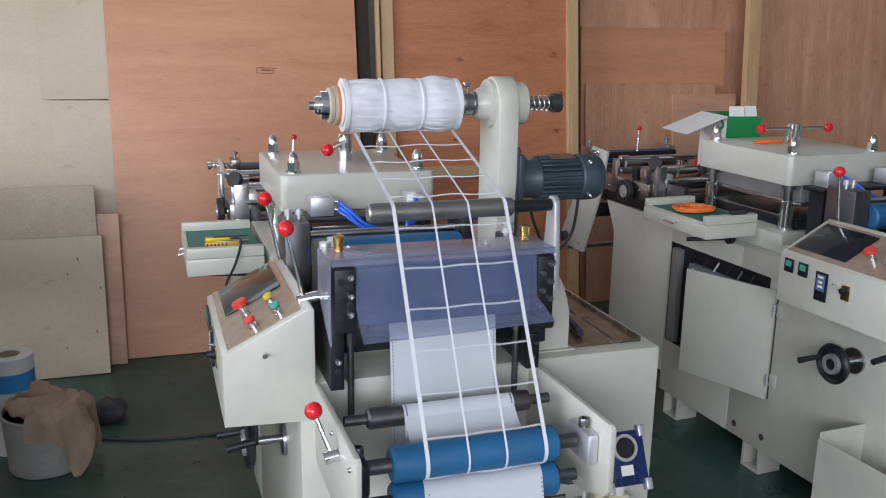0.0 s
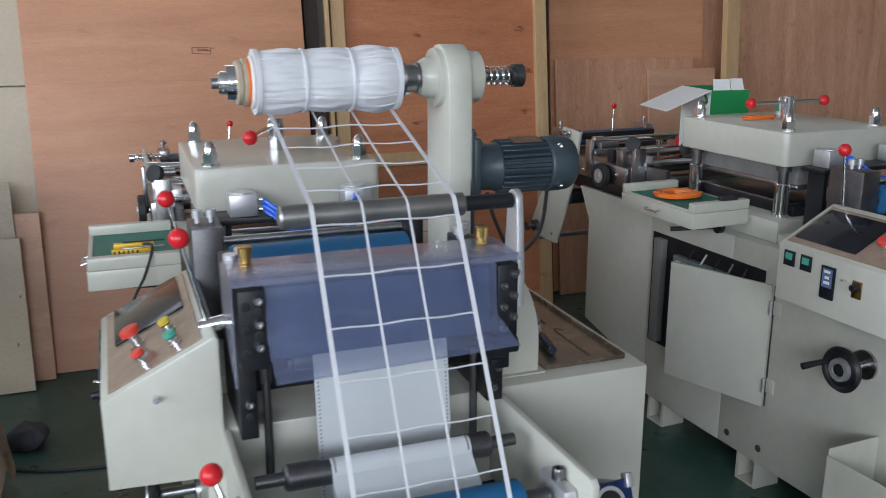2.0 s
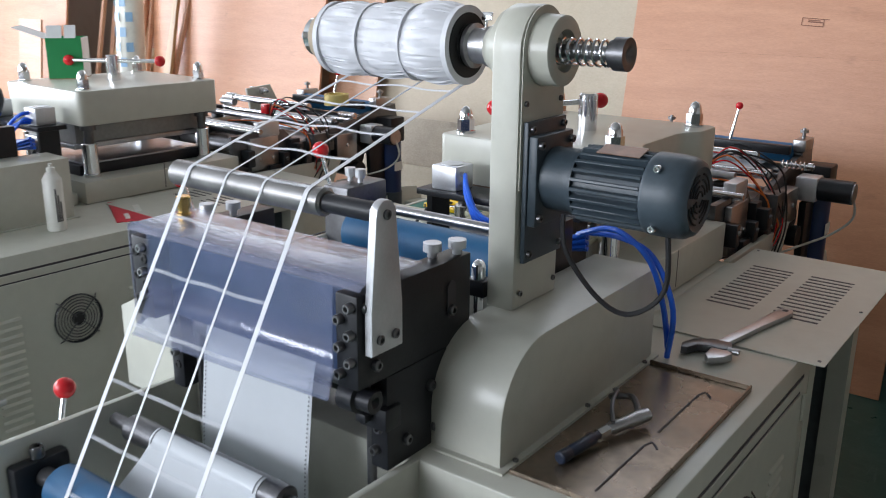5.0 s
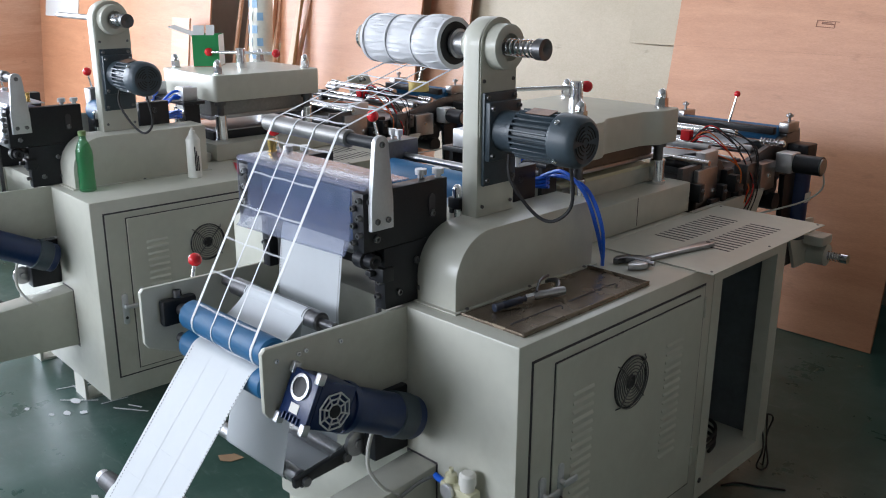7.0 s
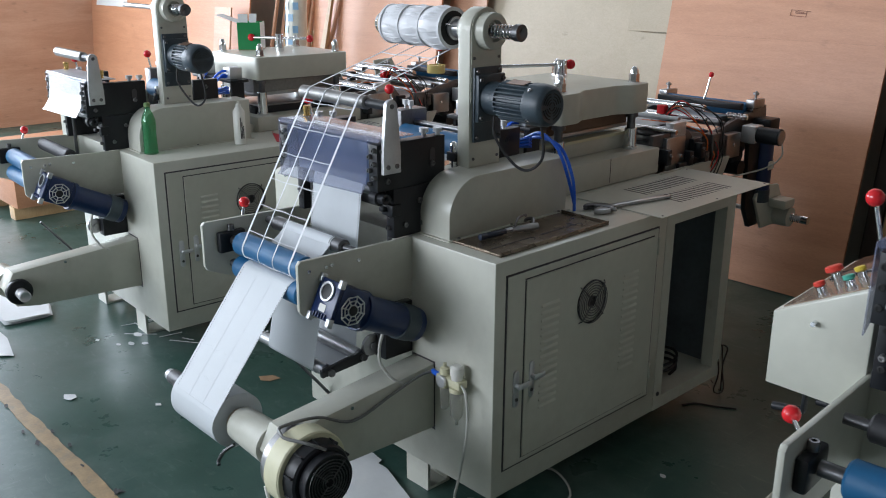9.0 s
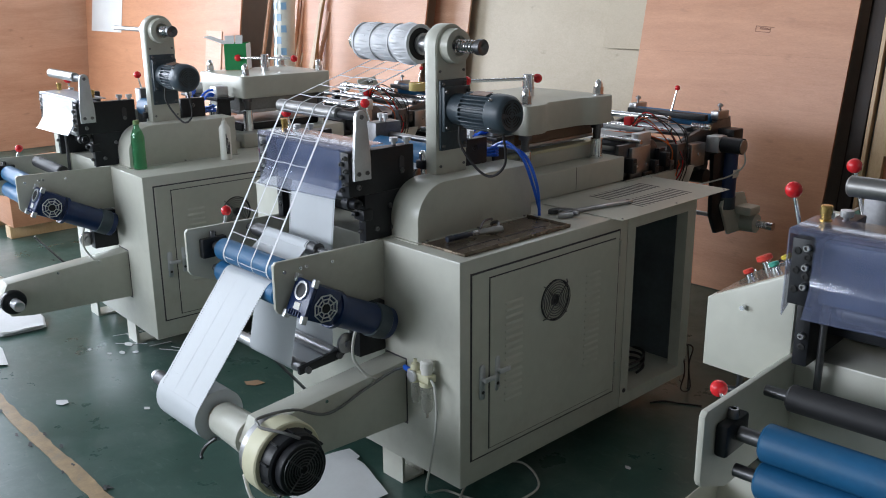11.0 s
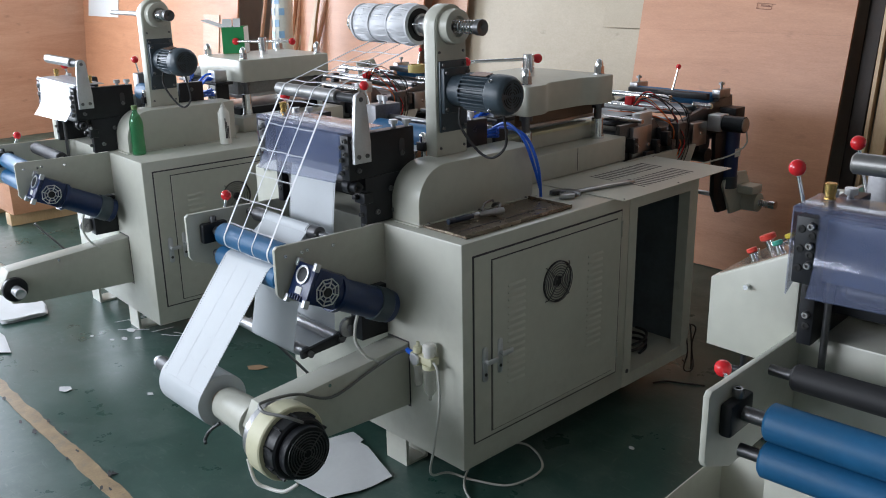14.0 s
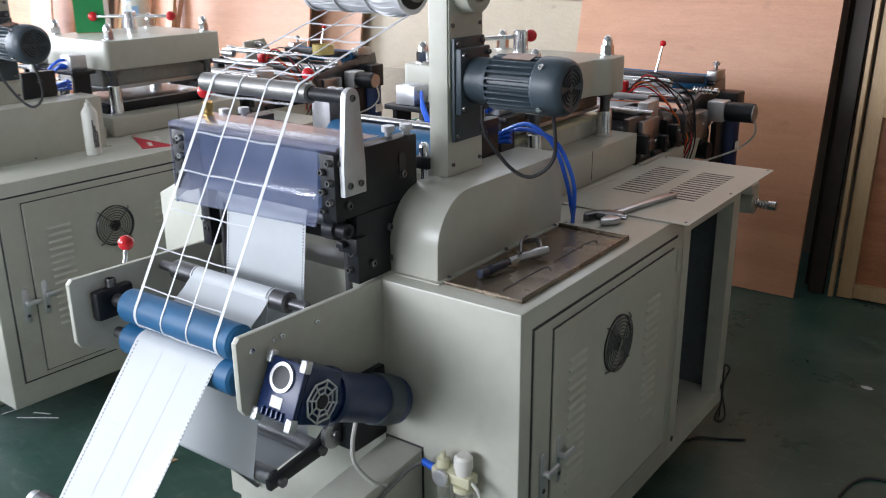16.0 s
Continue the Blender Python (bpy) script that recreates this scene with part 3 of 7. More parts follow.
for i in range(241):
    x = -7 + 8.3 * i / 240
    edge_a.append((x, 1.098 + 0.007 * noise.noise(Vector((x * 9, 0.3, 0))) + 0.004 * noise.noise(Vector((x * 31, 2.3, 0)))))
    edge_b.append((x, 1.155 + 0.009 * noise.noise(Vector((x * 8, 7.3, 0))) + 0.005 * noise.noise(Vector((x * 29, 5.3, 0)))))
line_.prism(edge_a + edge_b[::-1], "z", 0.0, 0.0035)
solid("floor_line", line_, YLINE, (0, 1.05, 0), "worn yellow floor marking line", "floor marking", kind="structure")

# ---- the die-cutting machine ----
def rounded(prof, r, n=5):
    """An outline with its outer and inner corners rounded off."""
    out = []
    for i, p in enumerate(prof):
        a, b, c = Vector(prof[i - 1]), Vector(p), Vector(prof[(i + 1) % len(prof)])
        k = min(r, (a - b).length * 0.45, (c - b).length * 0.45)
        u, v = b + (a - b).normalized() * k, b + (c - b).normalized() * k
        for j in range(n + 1):
            f = j / n
            q = (1 - f) ** 2 * u + 2 * f * (1 - f) * b + f * f * v
            out.append((q.x, q.y))
    return out


BASE = Vector((0.75, 2.6, 0))


def nut(parent, x, y, z):
    part("acorn_nut", Shape().cyl((x, y, z), (x, y, z + 0.006), 0.024, seg=24).cyl((x, y, z + 0.006), (x, y, z + 0.034), 0.021, seg=6).lathe((x, y, z + 0.034), (x, y, z + 1), [(0, 0.017), (0.012, 0.0165), (0.022, 0.013), (0.028, 0.008), (0.031, 0.0001)], 20), CHROME, parent, "domed chrome nut")


def lever(parent, foot, ball, r=0.019, name="lever"):
    f, b = Vector(foot), Vector(ball)
    l = part(name, Shape().cyl(f, b, 0.006, 0.0045, 12), CHROME, parent, "chrome lever")
    part("knob", Shape().ball(b, r), REDBALL, l, "round red plastic knob")
    return l


def roller(name, parent, y, z, x0, x1, r, material, ends=0.03, shaft=0.012, label=""):
    e = min(0.006, r * 0.2)
    s = Shape().lathe((x0, y, z), (x1, y, z), [(0, r - e), (e, r), (x1 - x0 - e, r), (x1 - x0, r - e)], 36)
    ob = part(name, s, material, parent, label, at=(x0, y, z))
    if ends:
        part("shaft_end", Shape().cyl((x0 - ends, y, z), (x0 - 0.0005, y, z), shaft, seg=16), DARKSTEEL, ob)
        part("shaft_end", Shape().cyl((x1 + 0.0005, y, z), (x1 + ends, y, z), shaft, seg=16), DARKSTEEL, ob)
    return ob


def build_machine(label, web=True, console_open=False, guard=None, console_end=2.42, nip_ball=(0.291, 1.70, 0.937)):
    guard = guard or SHIELD
    M = thing("die_cutting_machine", BASE, label, "machine", "label die-cutting machines")
    X0, X1, Y0, Y1, ZB, ZT = 0.30, 1.265, 1.935, 3.28, 0.115, 0.90
    mv = {}
    # cabinet: shell with an open bay at the far end of the drive side
    bay0, bay1 = 2.86, 3.215
    c = Shape().box(X0, X1, Y0, bay0 - 0.05, ZB, ZT, 0.006)
    c.box(X0, X1 - 0.35, bay0 - 0.05, Y1, ZB, ZT - 0.002, 0.004)
    cab = part("cabinet", c, PAINT, M, "grey-painted steel cabinet")
    part("bay_frame", Shape().box(X1 - 0.35, X1 - 0.001, bay0 - 0.05, Y1, ZT - 0.06, ZT - 0.003).box(X1 - 0.35, X1 - 0.001, bay0 - 0.05, Y1, ZB, ZB + 0.05).box(X1 - 0.05, X1 - 0.001, Y1 - 0.06, Y1 - 0.001, ZB + 0.05, ZT - 0.06).box(X1 - 0.35, X1 - 0.05, Y1 - 0.012, Y1 - 0.001, ZB + 0.05, ZT - 0.06).box(X1 - 0.035, X1 - 0.0005, bay0 - 0.05, bay0, ZB + 0.05, ZT - 0.06), PAINT, cab, "open bay frame")
    # the back plate is dark itself; the lining colour also carries the bay's shade
    part("switch_cabinet", Shape().box(X1 - 0.348, X1 - 0.30, bay0 + 0.0, bay1 + 0.02, 0.20, 0.82, 0.004), mat("shaded_bay_lining", (0.11, 0.13, 0.145), 0.6, vary=0.3, scale=6), cab, "dark plate inside the open bay")
    part("bay_side", Shape().box(X1 - 0.30, X1 - 0.052, bay1 + 0.04, bay1 + 0.052, ZB + 0.051, ZT - 0.061), mat("shaded_bay_lining", (0, 0, 0)), cab)
    part("coiled_cable", Shape().tube([(1.12 + 0.07 * math.cos(a), 3.03 + 0.11 * math.sin(a), ZB + 0.056 + 0.004 * a) for a in [0.5 * i for i in range(30)]], 0.006, 6, 2), RUBBER, cab)
    for i, y in enumerate((1.95, 2.62, 3.16)):
        for x in (X0 + 0.02, X1 - 0.42):
            part("foot", Shape().box(x, x + 0.11, y, y + 0.012, 0.0, ZB).box(x, x + 0.11, y + 0.09, y + 0.102, 0.0, ZB).box(x, x + 0.11, y + 0.012, y + 0.09, 0.0, 0.01).box(x, x + 0.11, y + 0.012, y + 0.09, ZB - 0.012, ZB - 0.0005), PAINT, M, "square steel foot")
    # door on the drive side
    part("door_gap", Shape().box(X1 - 0.001, X1 + 0.0012, 1.980, 2.760, 0.200, 0.853), INK, cab)
    d = part("cabinet_door", Shape().box(X1 + 0.0012, X1 + 0.004, 1.986, 2.754, 0.206, 0.847, 0.001, seg=1), PAINT, cab, "louvred cabinet door")
    part("panel_gap", Shape().box(X1 + 0.004, X1 + 0.0046, 2.061, 2.729, 0.221, 0.826), INK, d)
    part("door_panel", Shape().box(X1 + 0.0046, X1 + 0.0085, 2.065, 2.725, 0.225, 0.822, 0.001, seg=1), PAINT, d)
    for y0 in (2.135, 2.555):
        for k in range(15):
            z = 0.372 + 0.0245 * k
            part("louvre", Shape().prism([(X1 + 0.0075, z), (X1 + 0.0118, z + 0.0005), (X1 + 0.0114, z + 0.003), (X1 + 0.0075, z + 0.012)], "y", y0, y0 + 0.085, 0.001), PAINT, d)
    for y, z in ((2.028, 0.475), (2.098, 0.487)):
        h = part("door_handle", Shape().prism([(y + 0.012 * math.cos(q), z + (0.05 if math.sin(q) > 0 else -0.05) + 0.012 * math.sin(q)) for q in [radians(20 * i - 10) for i in range(18)]], "x", X1 + 0.0042, X1 + 0.0115, 0.002), ALU, d, "oblong steel latch plate")
        part("keyhole", Shape().cyl((X1 + 0.0115, y, z - 0.035), (X1 + 0.0135, y, z - 0.035), 0.006, seg=14), INK, h)
        part("grip", Shape().cyl((X1 + 0.0115, y, z + 0.012), (X1 + 0.026, y, z + 0.012), 0.008, seg=14).box(X1 + 0.022, X1 + 0.030, y - 0.008, y + 0.045, z + 0.003, z + 0.021, 0.004), ALU, h, "turned latch grip")
    for z in (0.30, 0.78):
        part("hinge", Shape().cyl((X1 + 0.006, 2.757, z - 0.03), (X1 + 0.006, 2.757, z + 0.03), 0.005, seg=10), PAINT, d)
    fy, fz = 2.385, 0.672
    g = part("cooling_fan", Shape().lathe((X1 + 0.006, fy, fz), (X1 + 1, fy, fz), [(0, 0.074), (0.005, 0.074), (0.005, 0.070), (0.001, 0.069), (0.001, 0.0001)], 32), BLACK, d, "black fan opening with wire guard")
    gs = Shape()
    for r in (0.020, 0.029, 0.038, 0.047, 0.056, 0.065, 0.073):
        gs.tube([(X1 + 0.016, fy + r * math.cos(a), fz + r * math.sin(a)) for a in [math.pi / 12 * i for i in range(25)]], 0.0016, 6, 0)
    for a in (45, 135, 225, 315):
        gs.tube([(X1 + 0.0175, fy + 0.012 * math.cos(radians(a)), fz + 0.012 * math.sin(radians(a))), (X1 + 0.0175, fy + 0.078 * math.cos(radians(a)), fz + 0.078 * math.sin(radians(a))), (X1 + 0.006, fy + 0.088 * math.cos(radians(a)), fz + 0.088 * math.sin(radians(a)))], 0.002, 6, 0)
    part("guard", gs, DARKSTEEL, g, "wire fan guard")
    for k in range(7):
        part("blade", Shape().prism(rounded([(0.018, -0.010), (0.064, -0.020), (0.067, 0.010), (0.018, 0.008)], 0.006, 3), "z", 0.0, 0.0015), mat("fan_blade_plastic", (0.10, 0.13, 0.155), 0.4), g).matrix_basis = Matrix.Translation(-ORG[g]) @ pose(X1 + 0.0085, fy, fz) @ pose(0, 0, 0, 360 / 7 * k, 0, 0) @ pose(0, 0, 0, 0, 90, 0) @ pose(0, 0, 0, 12, 0, 180)
    part("fan_hub", Shape().lathe((X1 + 0.007, fy, fz), (X1 + 1, fy, fz), [(0, 0.02), (0.004, 0.02), (0.0045, 0.0001)], 20), RUBBER, g)
    # lid plate with two rows of slots over the bay
    lid = part("vented_lid", Shape().box(0.935, 1.315, 2.70, 3.44, ZT + 0.001, ZT + 0.0035, 0.0005, seg=1), PAINT, M, "loose thin lid with slots")
    for x0 in (0.985, 1.135):
        for k in range(14):
            y = 2.93 + 0.026 * k
            part("slot", Shape().box(x0, x0 + 0.105, y, y + 0.008, ZT + 0.0035, ZT + 0.0042), INK, lid)
    bolts("lid_screw", [(1.30, 2.72, ZT + 0.0035), (1.30, 3.07, ZT + 0.0035), (1.30, 3.42, ZT + 0.0035), (0.95, 3.42, ZT + 0.0035)], "z", 0.004, 0.002, BOLT, lid)
    # rounded drive cover under the tower
    bolts("cover_bolt", [(1.0245, 2.02, ZT + 0.004), (1.0245, 2.26, ZT + 0.004), (1.0245, 2.50, ZT + 0.004)], "z", 0.005, 0.004, BOLT, M)
    R, xa, xb, ya, yb, zc = 0.125, 0.878, 1.018, 1.985, 2.545, 1.092
    prof = [(ya, ZT), (ya, zc - R)] + [(ya + R - R * math.cos(a), zc - R + R * math.sin(a)) for a in [radians(9 * i) for i in range(1, 11)]] + [(yb, zc), (yb, ZT)]
    part("drive_cover", Shape().prism(prof, "x", xa, xb, 0.003), PAINT, M, "rounded sheet-metal drive cover")
    part("drive_cover_flange", Shape().box(xa, xb + 0.012, ya - 0.012, yb + 0.01, ZT + 0.0005, ZT + 0.004), PAINT, M)
    # tower with take-up spindle
    ty, tz, tr = 2.228, 1.522, 0.072
    prof = [(ty - tr, zc), (ty + tr, zc), (ty + tr, tz)] + [(ty + tr * math.cos(a), tz + tr * math.sin(a)) for a in [radians(12 * i) for i in range(1, 15)]] + [(ty - tr, tz)]
    tow = part("tower", Shape().prism(prof, "x", 0.872, 0.925, 0.003), PAINT, M, "upright take-up tower")
    part("tower_cap", Shape().prism([(ty + (a - ty) * 0.93, (b - tz) * 0.99 + tz) for a, b in prof[2:]] + [(ty - tr * 0.93, 1.3), (ty + tr * 0.93, 1.3)], "x", 0.925, 0.9275), PAINT, tow)
    part("front_hub", Shape().lathe((0.872, ty, tz), (0, ty, tz), [(0, 0.064), (0.012, 0.064), (0.013, 0.045), (0.03, 0.044), (0.044, 0.036), (0.046, 0.034), (0.046, 0.016), (0.03, 0.0001)], 36), PAINT, tow, "stepped bearing hub")
    part("rear_hub", Shape().lathe((0.925, ty, tz), (2, ty, tz), [(0, 0.058), (0.038, 0.056), (0.04, 0.053), (0.04, 0.034), (0.02, 0.033), (0.02, 0.0001)], 36), PAINT, tow, "stepped bearing hub")
    bolts("bolt", [(0.9275, ty - 0.055, 1.12), (0.9275, ty + 0.055, 1.12), (0.9275, ty - 0.055, 1.44), (0.9275, ty + 0.055, 1.44)], "x", 0.005, 0.004, BOLT, tow)
    sp = part("tension_spring", Shape().spring((0.945, ty, tz), (1.045, ty, tz), 0.020, 0.0026, 7), CHROME, M, "bright coil spring")
    part("adjusting_nut", Shape().lathe((1.045, ty, tz), (2, ty, tz), [(0, 0.021), (0.008, 0.021), (0.008, 0.026), (0.03, 0.026), (0.03, 0.014), (0.02, 0.0001)], 28), DARKSTEEL, M)
    # the spindle and what is wound on it turn together
    a0 = (0.62, ty, tz)
    spin = part("spindle", Shape().cyl((0.385, ty, tz), (1.043, ty, tz), 0.0115, seg=20), STEEL, M, at=a0)
    part("collar", Shape().lathe((0.783, ty, tz), (1, ty, tz), [(0, 0.037), (0.008, 0.038), (0.010, 0.030), (0.036, 0.029), (0.037, 0.034), (0.045, 0.034), (0.046, 0.012)], 32), STEEL, spin, "turned steel clamping collar")
    part("wing_screw", Shape().cyl((0.806, ty, tz + 0.02), (0.806, ty, tz + 0.045), 0.003, seg=10).box(0.795, 0.817, ty - 0.002, ty + 0.002, tz + 0.043, tz + 0.057, 0.002), CHROME, spin)
    mv["spin"] = (spin, a0)
    if web:
        part("collar", Shape().lathe((0.398, ty, tz), (1, ty, tz), [(0, 0.020), (0.006, 0.024), (0.014, 0.024), (0.015, 0.036), (0.034, 0.037)], 28), CHROME, spin, "chrome clamping collar")
        part("end_disc", Shape().lathe((0.432, ty, tz), (1, ty, tz), [(0, 0.042), (0.003, 0.045), (0.012, 0.045), (0.013, 0.040), (0.014, 0.049), (0.021, 0.049)], 32), CARD, spin, "brown layered end disc")
        part("tape_ring", Shape().lathe((0.452, ty, tz), (1, ty, tz), [(0, 0.047), (0.002, 0.0495), (0.006, 0.0495), (0.008, 0.046)], 32), ORANGE, spin)
        part("tape_ring", Shape().lathe((0.460, ty, tz), (1, ty, tz), [(0, 0.05), (0.003, 0.054), (0.006, 0.054), (0.008, 0.05)], 32), WHITEP, spin)
        # wound waste: bulging bundles of thin strands between four edge ribbons
        s = Shape()
        seg, L = 120, 0.30
        rng = random.Random(11)
        off = [rng.uniform(-0.0022, 0.0022) for _ in range(seg)]
        ph = [rng.uniform(0, 6.28) for _ in range(seg)]
        ks = 40
        rings = []
        for k in range(ks + 1):
            u = k / ks
            t3 = (u * 3) % 1.0 if k < ks else 1.0
            bul = math.sin(math.pi * t3) * (0.0035 if u < 0.66 else 0.0085)
            ring = []
            for i in range(seg):
                a = 2 * math.pi * i / seg + 0.03 * math.sin(ph[i] + 9 * u)
                r = 0.0625 + bul + off[i] * (0.25 + math.sin(math.pi * t3)) * (0.6 + 0.7 * math.sin(ph[i] + 14 * u)) + 0.002 * math.sin(3 * a + 4 * u)
                ring.append(s.bm.verts.new((0.472 + L * u, ty + r * math.cos(a), tz + r * math.sin(a))))
            rings.append(ring)
        for a, b in zip(rings, rings[1:]):
            for i in range(seg):
                s.bm.faces.new((a[i], b[i], b[(i + 1) % seg], a[(i + 1) % seg]))
        s.bm.faces.new(rings[0])
        s.bm.faces.new(rings[-1][::-1])
        wound = part("wound_waste", s, MATRIX, spin, "white waste strands wound in bulging bundles")
        for x in (0.468, 0.567, 0.667, 0.764):
            wdt = 0.010 if x in (0.468, 0.764) else 0.005
            part("edge_ribbon", Shape().lathe((x, ty, tz), (1, ty, tz), [(0, 0.062), (0, 0.0672), (wdt, 0.0672), (wdt, 0.062)], 48), MATRIX, wound, "white edge ribbon")
        part("core_end", Shape().lathe((0.7735, ty, tz), (1, ty, tz), [(0, 0.055), (0.002, 0.055), (0.002, 0.036), (0.006, 0.036), (0.006, 0.0116)], 36), CORE, wound, "dark cardboard core end")
    # gear motor on the tower
    my, mz = 2.228, 1.315
    fl = part("motor_bracket", Shape().box(0.929, 0.938, my - 0.062, my + 0.062, 1.175, 1.412, 0.002), MOTOR, M, "black motor bracket")
    part("motor_flange", Shape().box(0.938, 0.955, my - 0.06, my + 0.06, mz - 0.075, mz + 0.075, 0.004), MOTOR, fl)
    bolts("bolt", [(0.938, my + a, 1.40) for a in (-0.05, 0.05)] + [(0.938, my + a, 1.19) for a in (-0.05, 0.05)], "x", 0.006, 0.006, BOLT, fl)
    bolts("bolt", [(0.955, my + a, mz + b) for a in (-0.05, 0.05) for b in (-0.06, 0.06)], "x", 0.0065, 0.007, BOLT, fl)
    mo = part("motor", Shape().lathe((0.955, my, mz), (2, my, mz), [(0, 0.053), (0.046, 0.053), (0.052, 0.057), (0.058, 0.057), (0.058, 0.0485), (0.178, 0.0485), (0.178, 0.0625), (0.181, 0.0648), (0.186, 0.0652), (0.214, 0.0652), (0.236, 0.063), (0.247, 0.057), (0.251, 0.05), (0.249, 0.047), (0.249, 0.0001)], 48), MOTOR, M, "finned black gear motor")
    part("motor_plate", Shape().box(1.045, 1.118, -0.018, 0.018, 0.0632, 0.0645, 0.0, pose(0, my, mz, 14, 0, 0)), mat("stamped_motor_plate", (0.22, 0.13, 0.09), 0.4, 0.5, vary=0.5, scale=40), mo, "small copper-coloured rating plate")
    for k in range(24):
        a = 2 * math.pi * k / 24
        part("fin", Shape().box(1.014, 1.132, -0.0029, 0.0029, 0.047, 0.0628, 0.0012, pose(0, my, mz) @ pose(0, 0, 0, math.degrees(a), 0, 0), 1), MOTOR, mo)
    gv = Shape()
    for r in (0.012, 0.021, 0.030, 0.039):
        for q in range(4):
            gv.tube([(1.2045, my + r * math.cos(b), mz + r * math.sin(b)) for b in [radians(90 * q + 12 + 66 * i / 8) for i in range(9)]], 0.0018, 5, 0)
    part("vent", gv, CORE, mo)
    bolts("cover_screw", [(1.155, my - 0.05, mz - 0.043), (1.155, my - 0.045, mz + 0.048)], "-y", 0.006, 0.009, CHROME, mo)
    part("motor_cable", Shape().tube([(0.985, my - 0.02, mz - 0.055), (1.0, my - 0.03, 1.20), (1.05, my, 1.12), (1.10, my + 0.02, 1.10), (1.15, my + 0.03, 1.15), (1.155, my + 0.01, 1.26)], 0.0045, 8), RUBBER, M, "black motor cable")
    # guide bar on its arm
    by, bz = 1.857, 1.318
    gb = roller("guide_bar", M, by, bz, 0.445, 0.79, 0.0215, GUIDE, 0.0)
    part("guide_shaft", Shape().cyl((0.7905, by, bz), (0.886, by, bz), 0.0145, seg=20), BLACK, M)
    prof = [(by - 0.034, 1.115), (by + 0.034, 1.115), (by + 0.034, 1.18), (by + 0.021, 1.318)] + [(by + 0.021 * math.cos(a), 1.318 + 0.021 * math.sin(a)) for a in [radians(18 * i) for i in range(1, 10)]] + [(by - 0.021, 1.318), (by - 0.034, 1.18)]
    arm = part("support_arm", Shape().prism(prof, "x", 0.888, 0.902, 0.0015), ALU, M, "bright tapered support arm")
    bolts("bolt", [(0.902, by - 0.017, 1.137), (0.902, by + 0.017, 1.137), (0.902, by, 1.318)], "x", 0.0075, 0.004, BOLT, arm)
    # die unit: black end blocks, crossbeam, plastic guard
    dl = part("end_block", Shape().box(0.362, 0.412, 1.812, 2.10, 1.06, 1.205, 0.003).box(0.362, 0.395, 1.875, 2.10, 0.90, 1.06, 0.003), BLACK, M, "black steel end block")
    dr = part("end_block", Shape().box(0.842, 0.884, 1.812, 2.09, 1.06, 1.205, 0.003).box(0.85, 0.884, 1.875, 2.09, 0.902, 1.06, 0.003), BLACK, M, "black steel end block")
    bolts("socket_bolt", [(0.374, 1.812, 1.178 - 0.042 * k) for k in range(3)] + [(0.396, 1.812, 1.167 - 0.042 * k) for k in range(2)] + [(0.378, 1.875, 1.03), (0.380, 1.875, 0.945)], "-y", 0.0085, 0.003, CORE, dl)
    bolts("bolt", [(0.396, 1.812, 1.188 - 0.042 * k) for k in range(3)] + [(0.380, 1.875, 0.972)], "-y", 0.0078, 0.012, STEEL, dl)
    bolts("bolt", [(0.873 - 0.02 * (k % 2), 1.812, 1.188 - 0.021 * k) for k in range(6)] + [(0.866, 1.875, 1.03), (0.872, 1.875, 0.975), (0.862, 1.875, 0.935)], "-y", 0.0078, 0.012, BOLT, dr)
    part("roller_boss", Shape().lathe((0.835, 1.838, 1.036), (1.2, 1.838, 1.036), [(0, 0.024), (0.03, 0.024), (0.032, 0.017), (0.058, 0.017), (0.058, 0.009), (0.05, 0.0001)], 24), BLACK, dr, "black roller boss")
    part("stop_bracket", Shape().box(0.838, 0.892, 1.862, 1.90, 0.975, 1.012, 0.003).box(0.846, 0.866, 1.845, 1.862, 0.99, 1.004, 0.002), BLACK, dr)
    part("eye_slot", Shape().prism([(2.035 + 0.011 * math.cos(q), 1.14 + (0.02 if math.sin(q) > 0 else -0.02) + 0.011 * math.sin(q)) for q in [radians(20 * i - 10) for i in range(18)]], "x", 0.8842, 0.8862), INK, dr)
    bolts("bolt", [(0.884, 1.83, 1.185), (0.884, 1.85, 1.09), (0.884, 2.035, 1.122), (0.884, 1.98, 1.01), (0.884, 2.05, 1.01), (0.884, 1.92, 0.94), (0.884, 1.99, 0.935)], "x", 0.009, 0.008, BOLT, dr)
    part("crossbeam", Shape().box(0.412, 0.842, 1.85, 1.965, 1.06, 1.195, 0.003), SLATE, M, "slate-blue crossbeam")
    part("lower_beam", Shape().box(0.395, 0.85, 1.95, 2.06, 0.96, 1.02, 0.003), BLACK, M)
    for x, y in ((0.372, 1.97), (0.398, 2.01)):
        part("adjusting_screw", Shape().lathe((x, y, 1.205), (x, y, 2), [(0, 0.007), (0.012, 0.007), (0.012, 0.014), (0.026, 0.014), (0.028, 0.0001)], 18), ALU, M)
    for x in (0.855, 0.875):
        part("adjusting_screw", Shape().lathe((x - 0.005, 2.03 + (x - 0.855) * 2, 1.205), (x - 0.005, 2.03 + (x - 0.855) * 2, 2), [(0, 0.008), (0.01, 0.008), (0.01, 0.015), (0.024, 0.015), (0.026, 0.0001)], 18), ALU, M)
    gp = [(1.955, 1.223), (1.90, 1.224), (1.822, 1.222), (1.812, 1.214), (1.809, 1.16), (1.806, 1.115), (1.801, 1.104), (1.785, 1.084), (1.765, 1.063)]
    sh = part("plastic_guard", Shape().sheet(gp[:4], 0.354, 0.888, 0.003), SHIELDT if web else guard, M, "bent violet-tinted clear plastic guard")
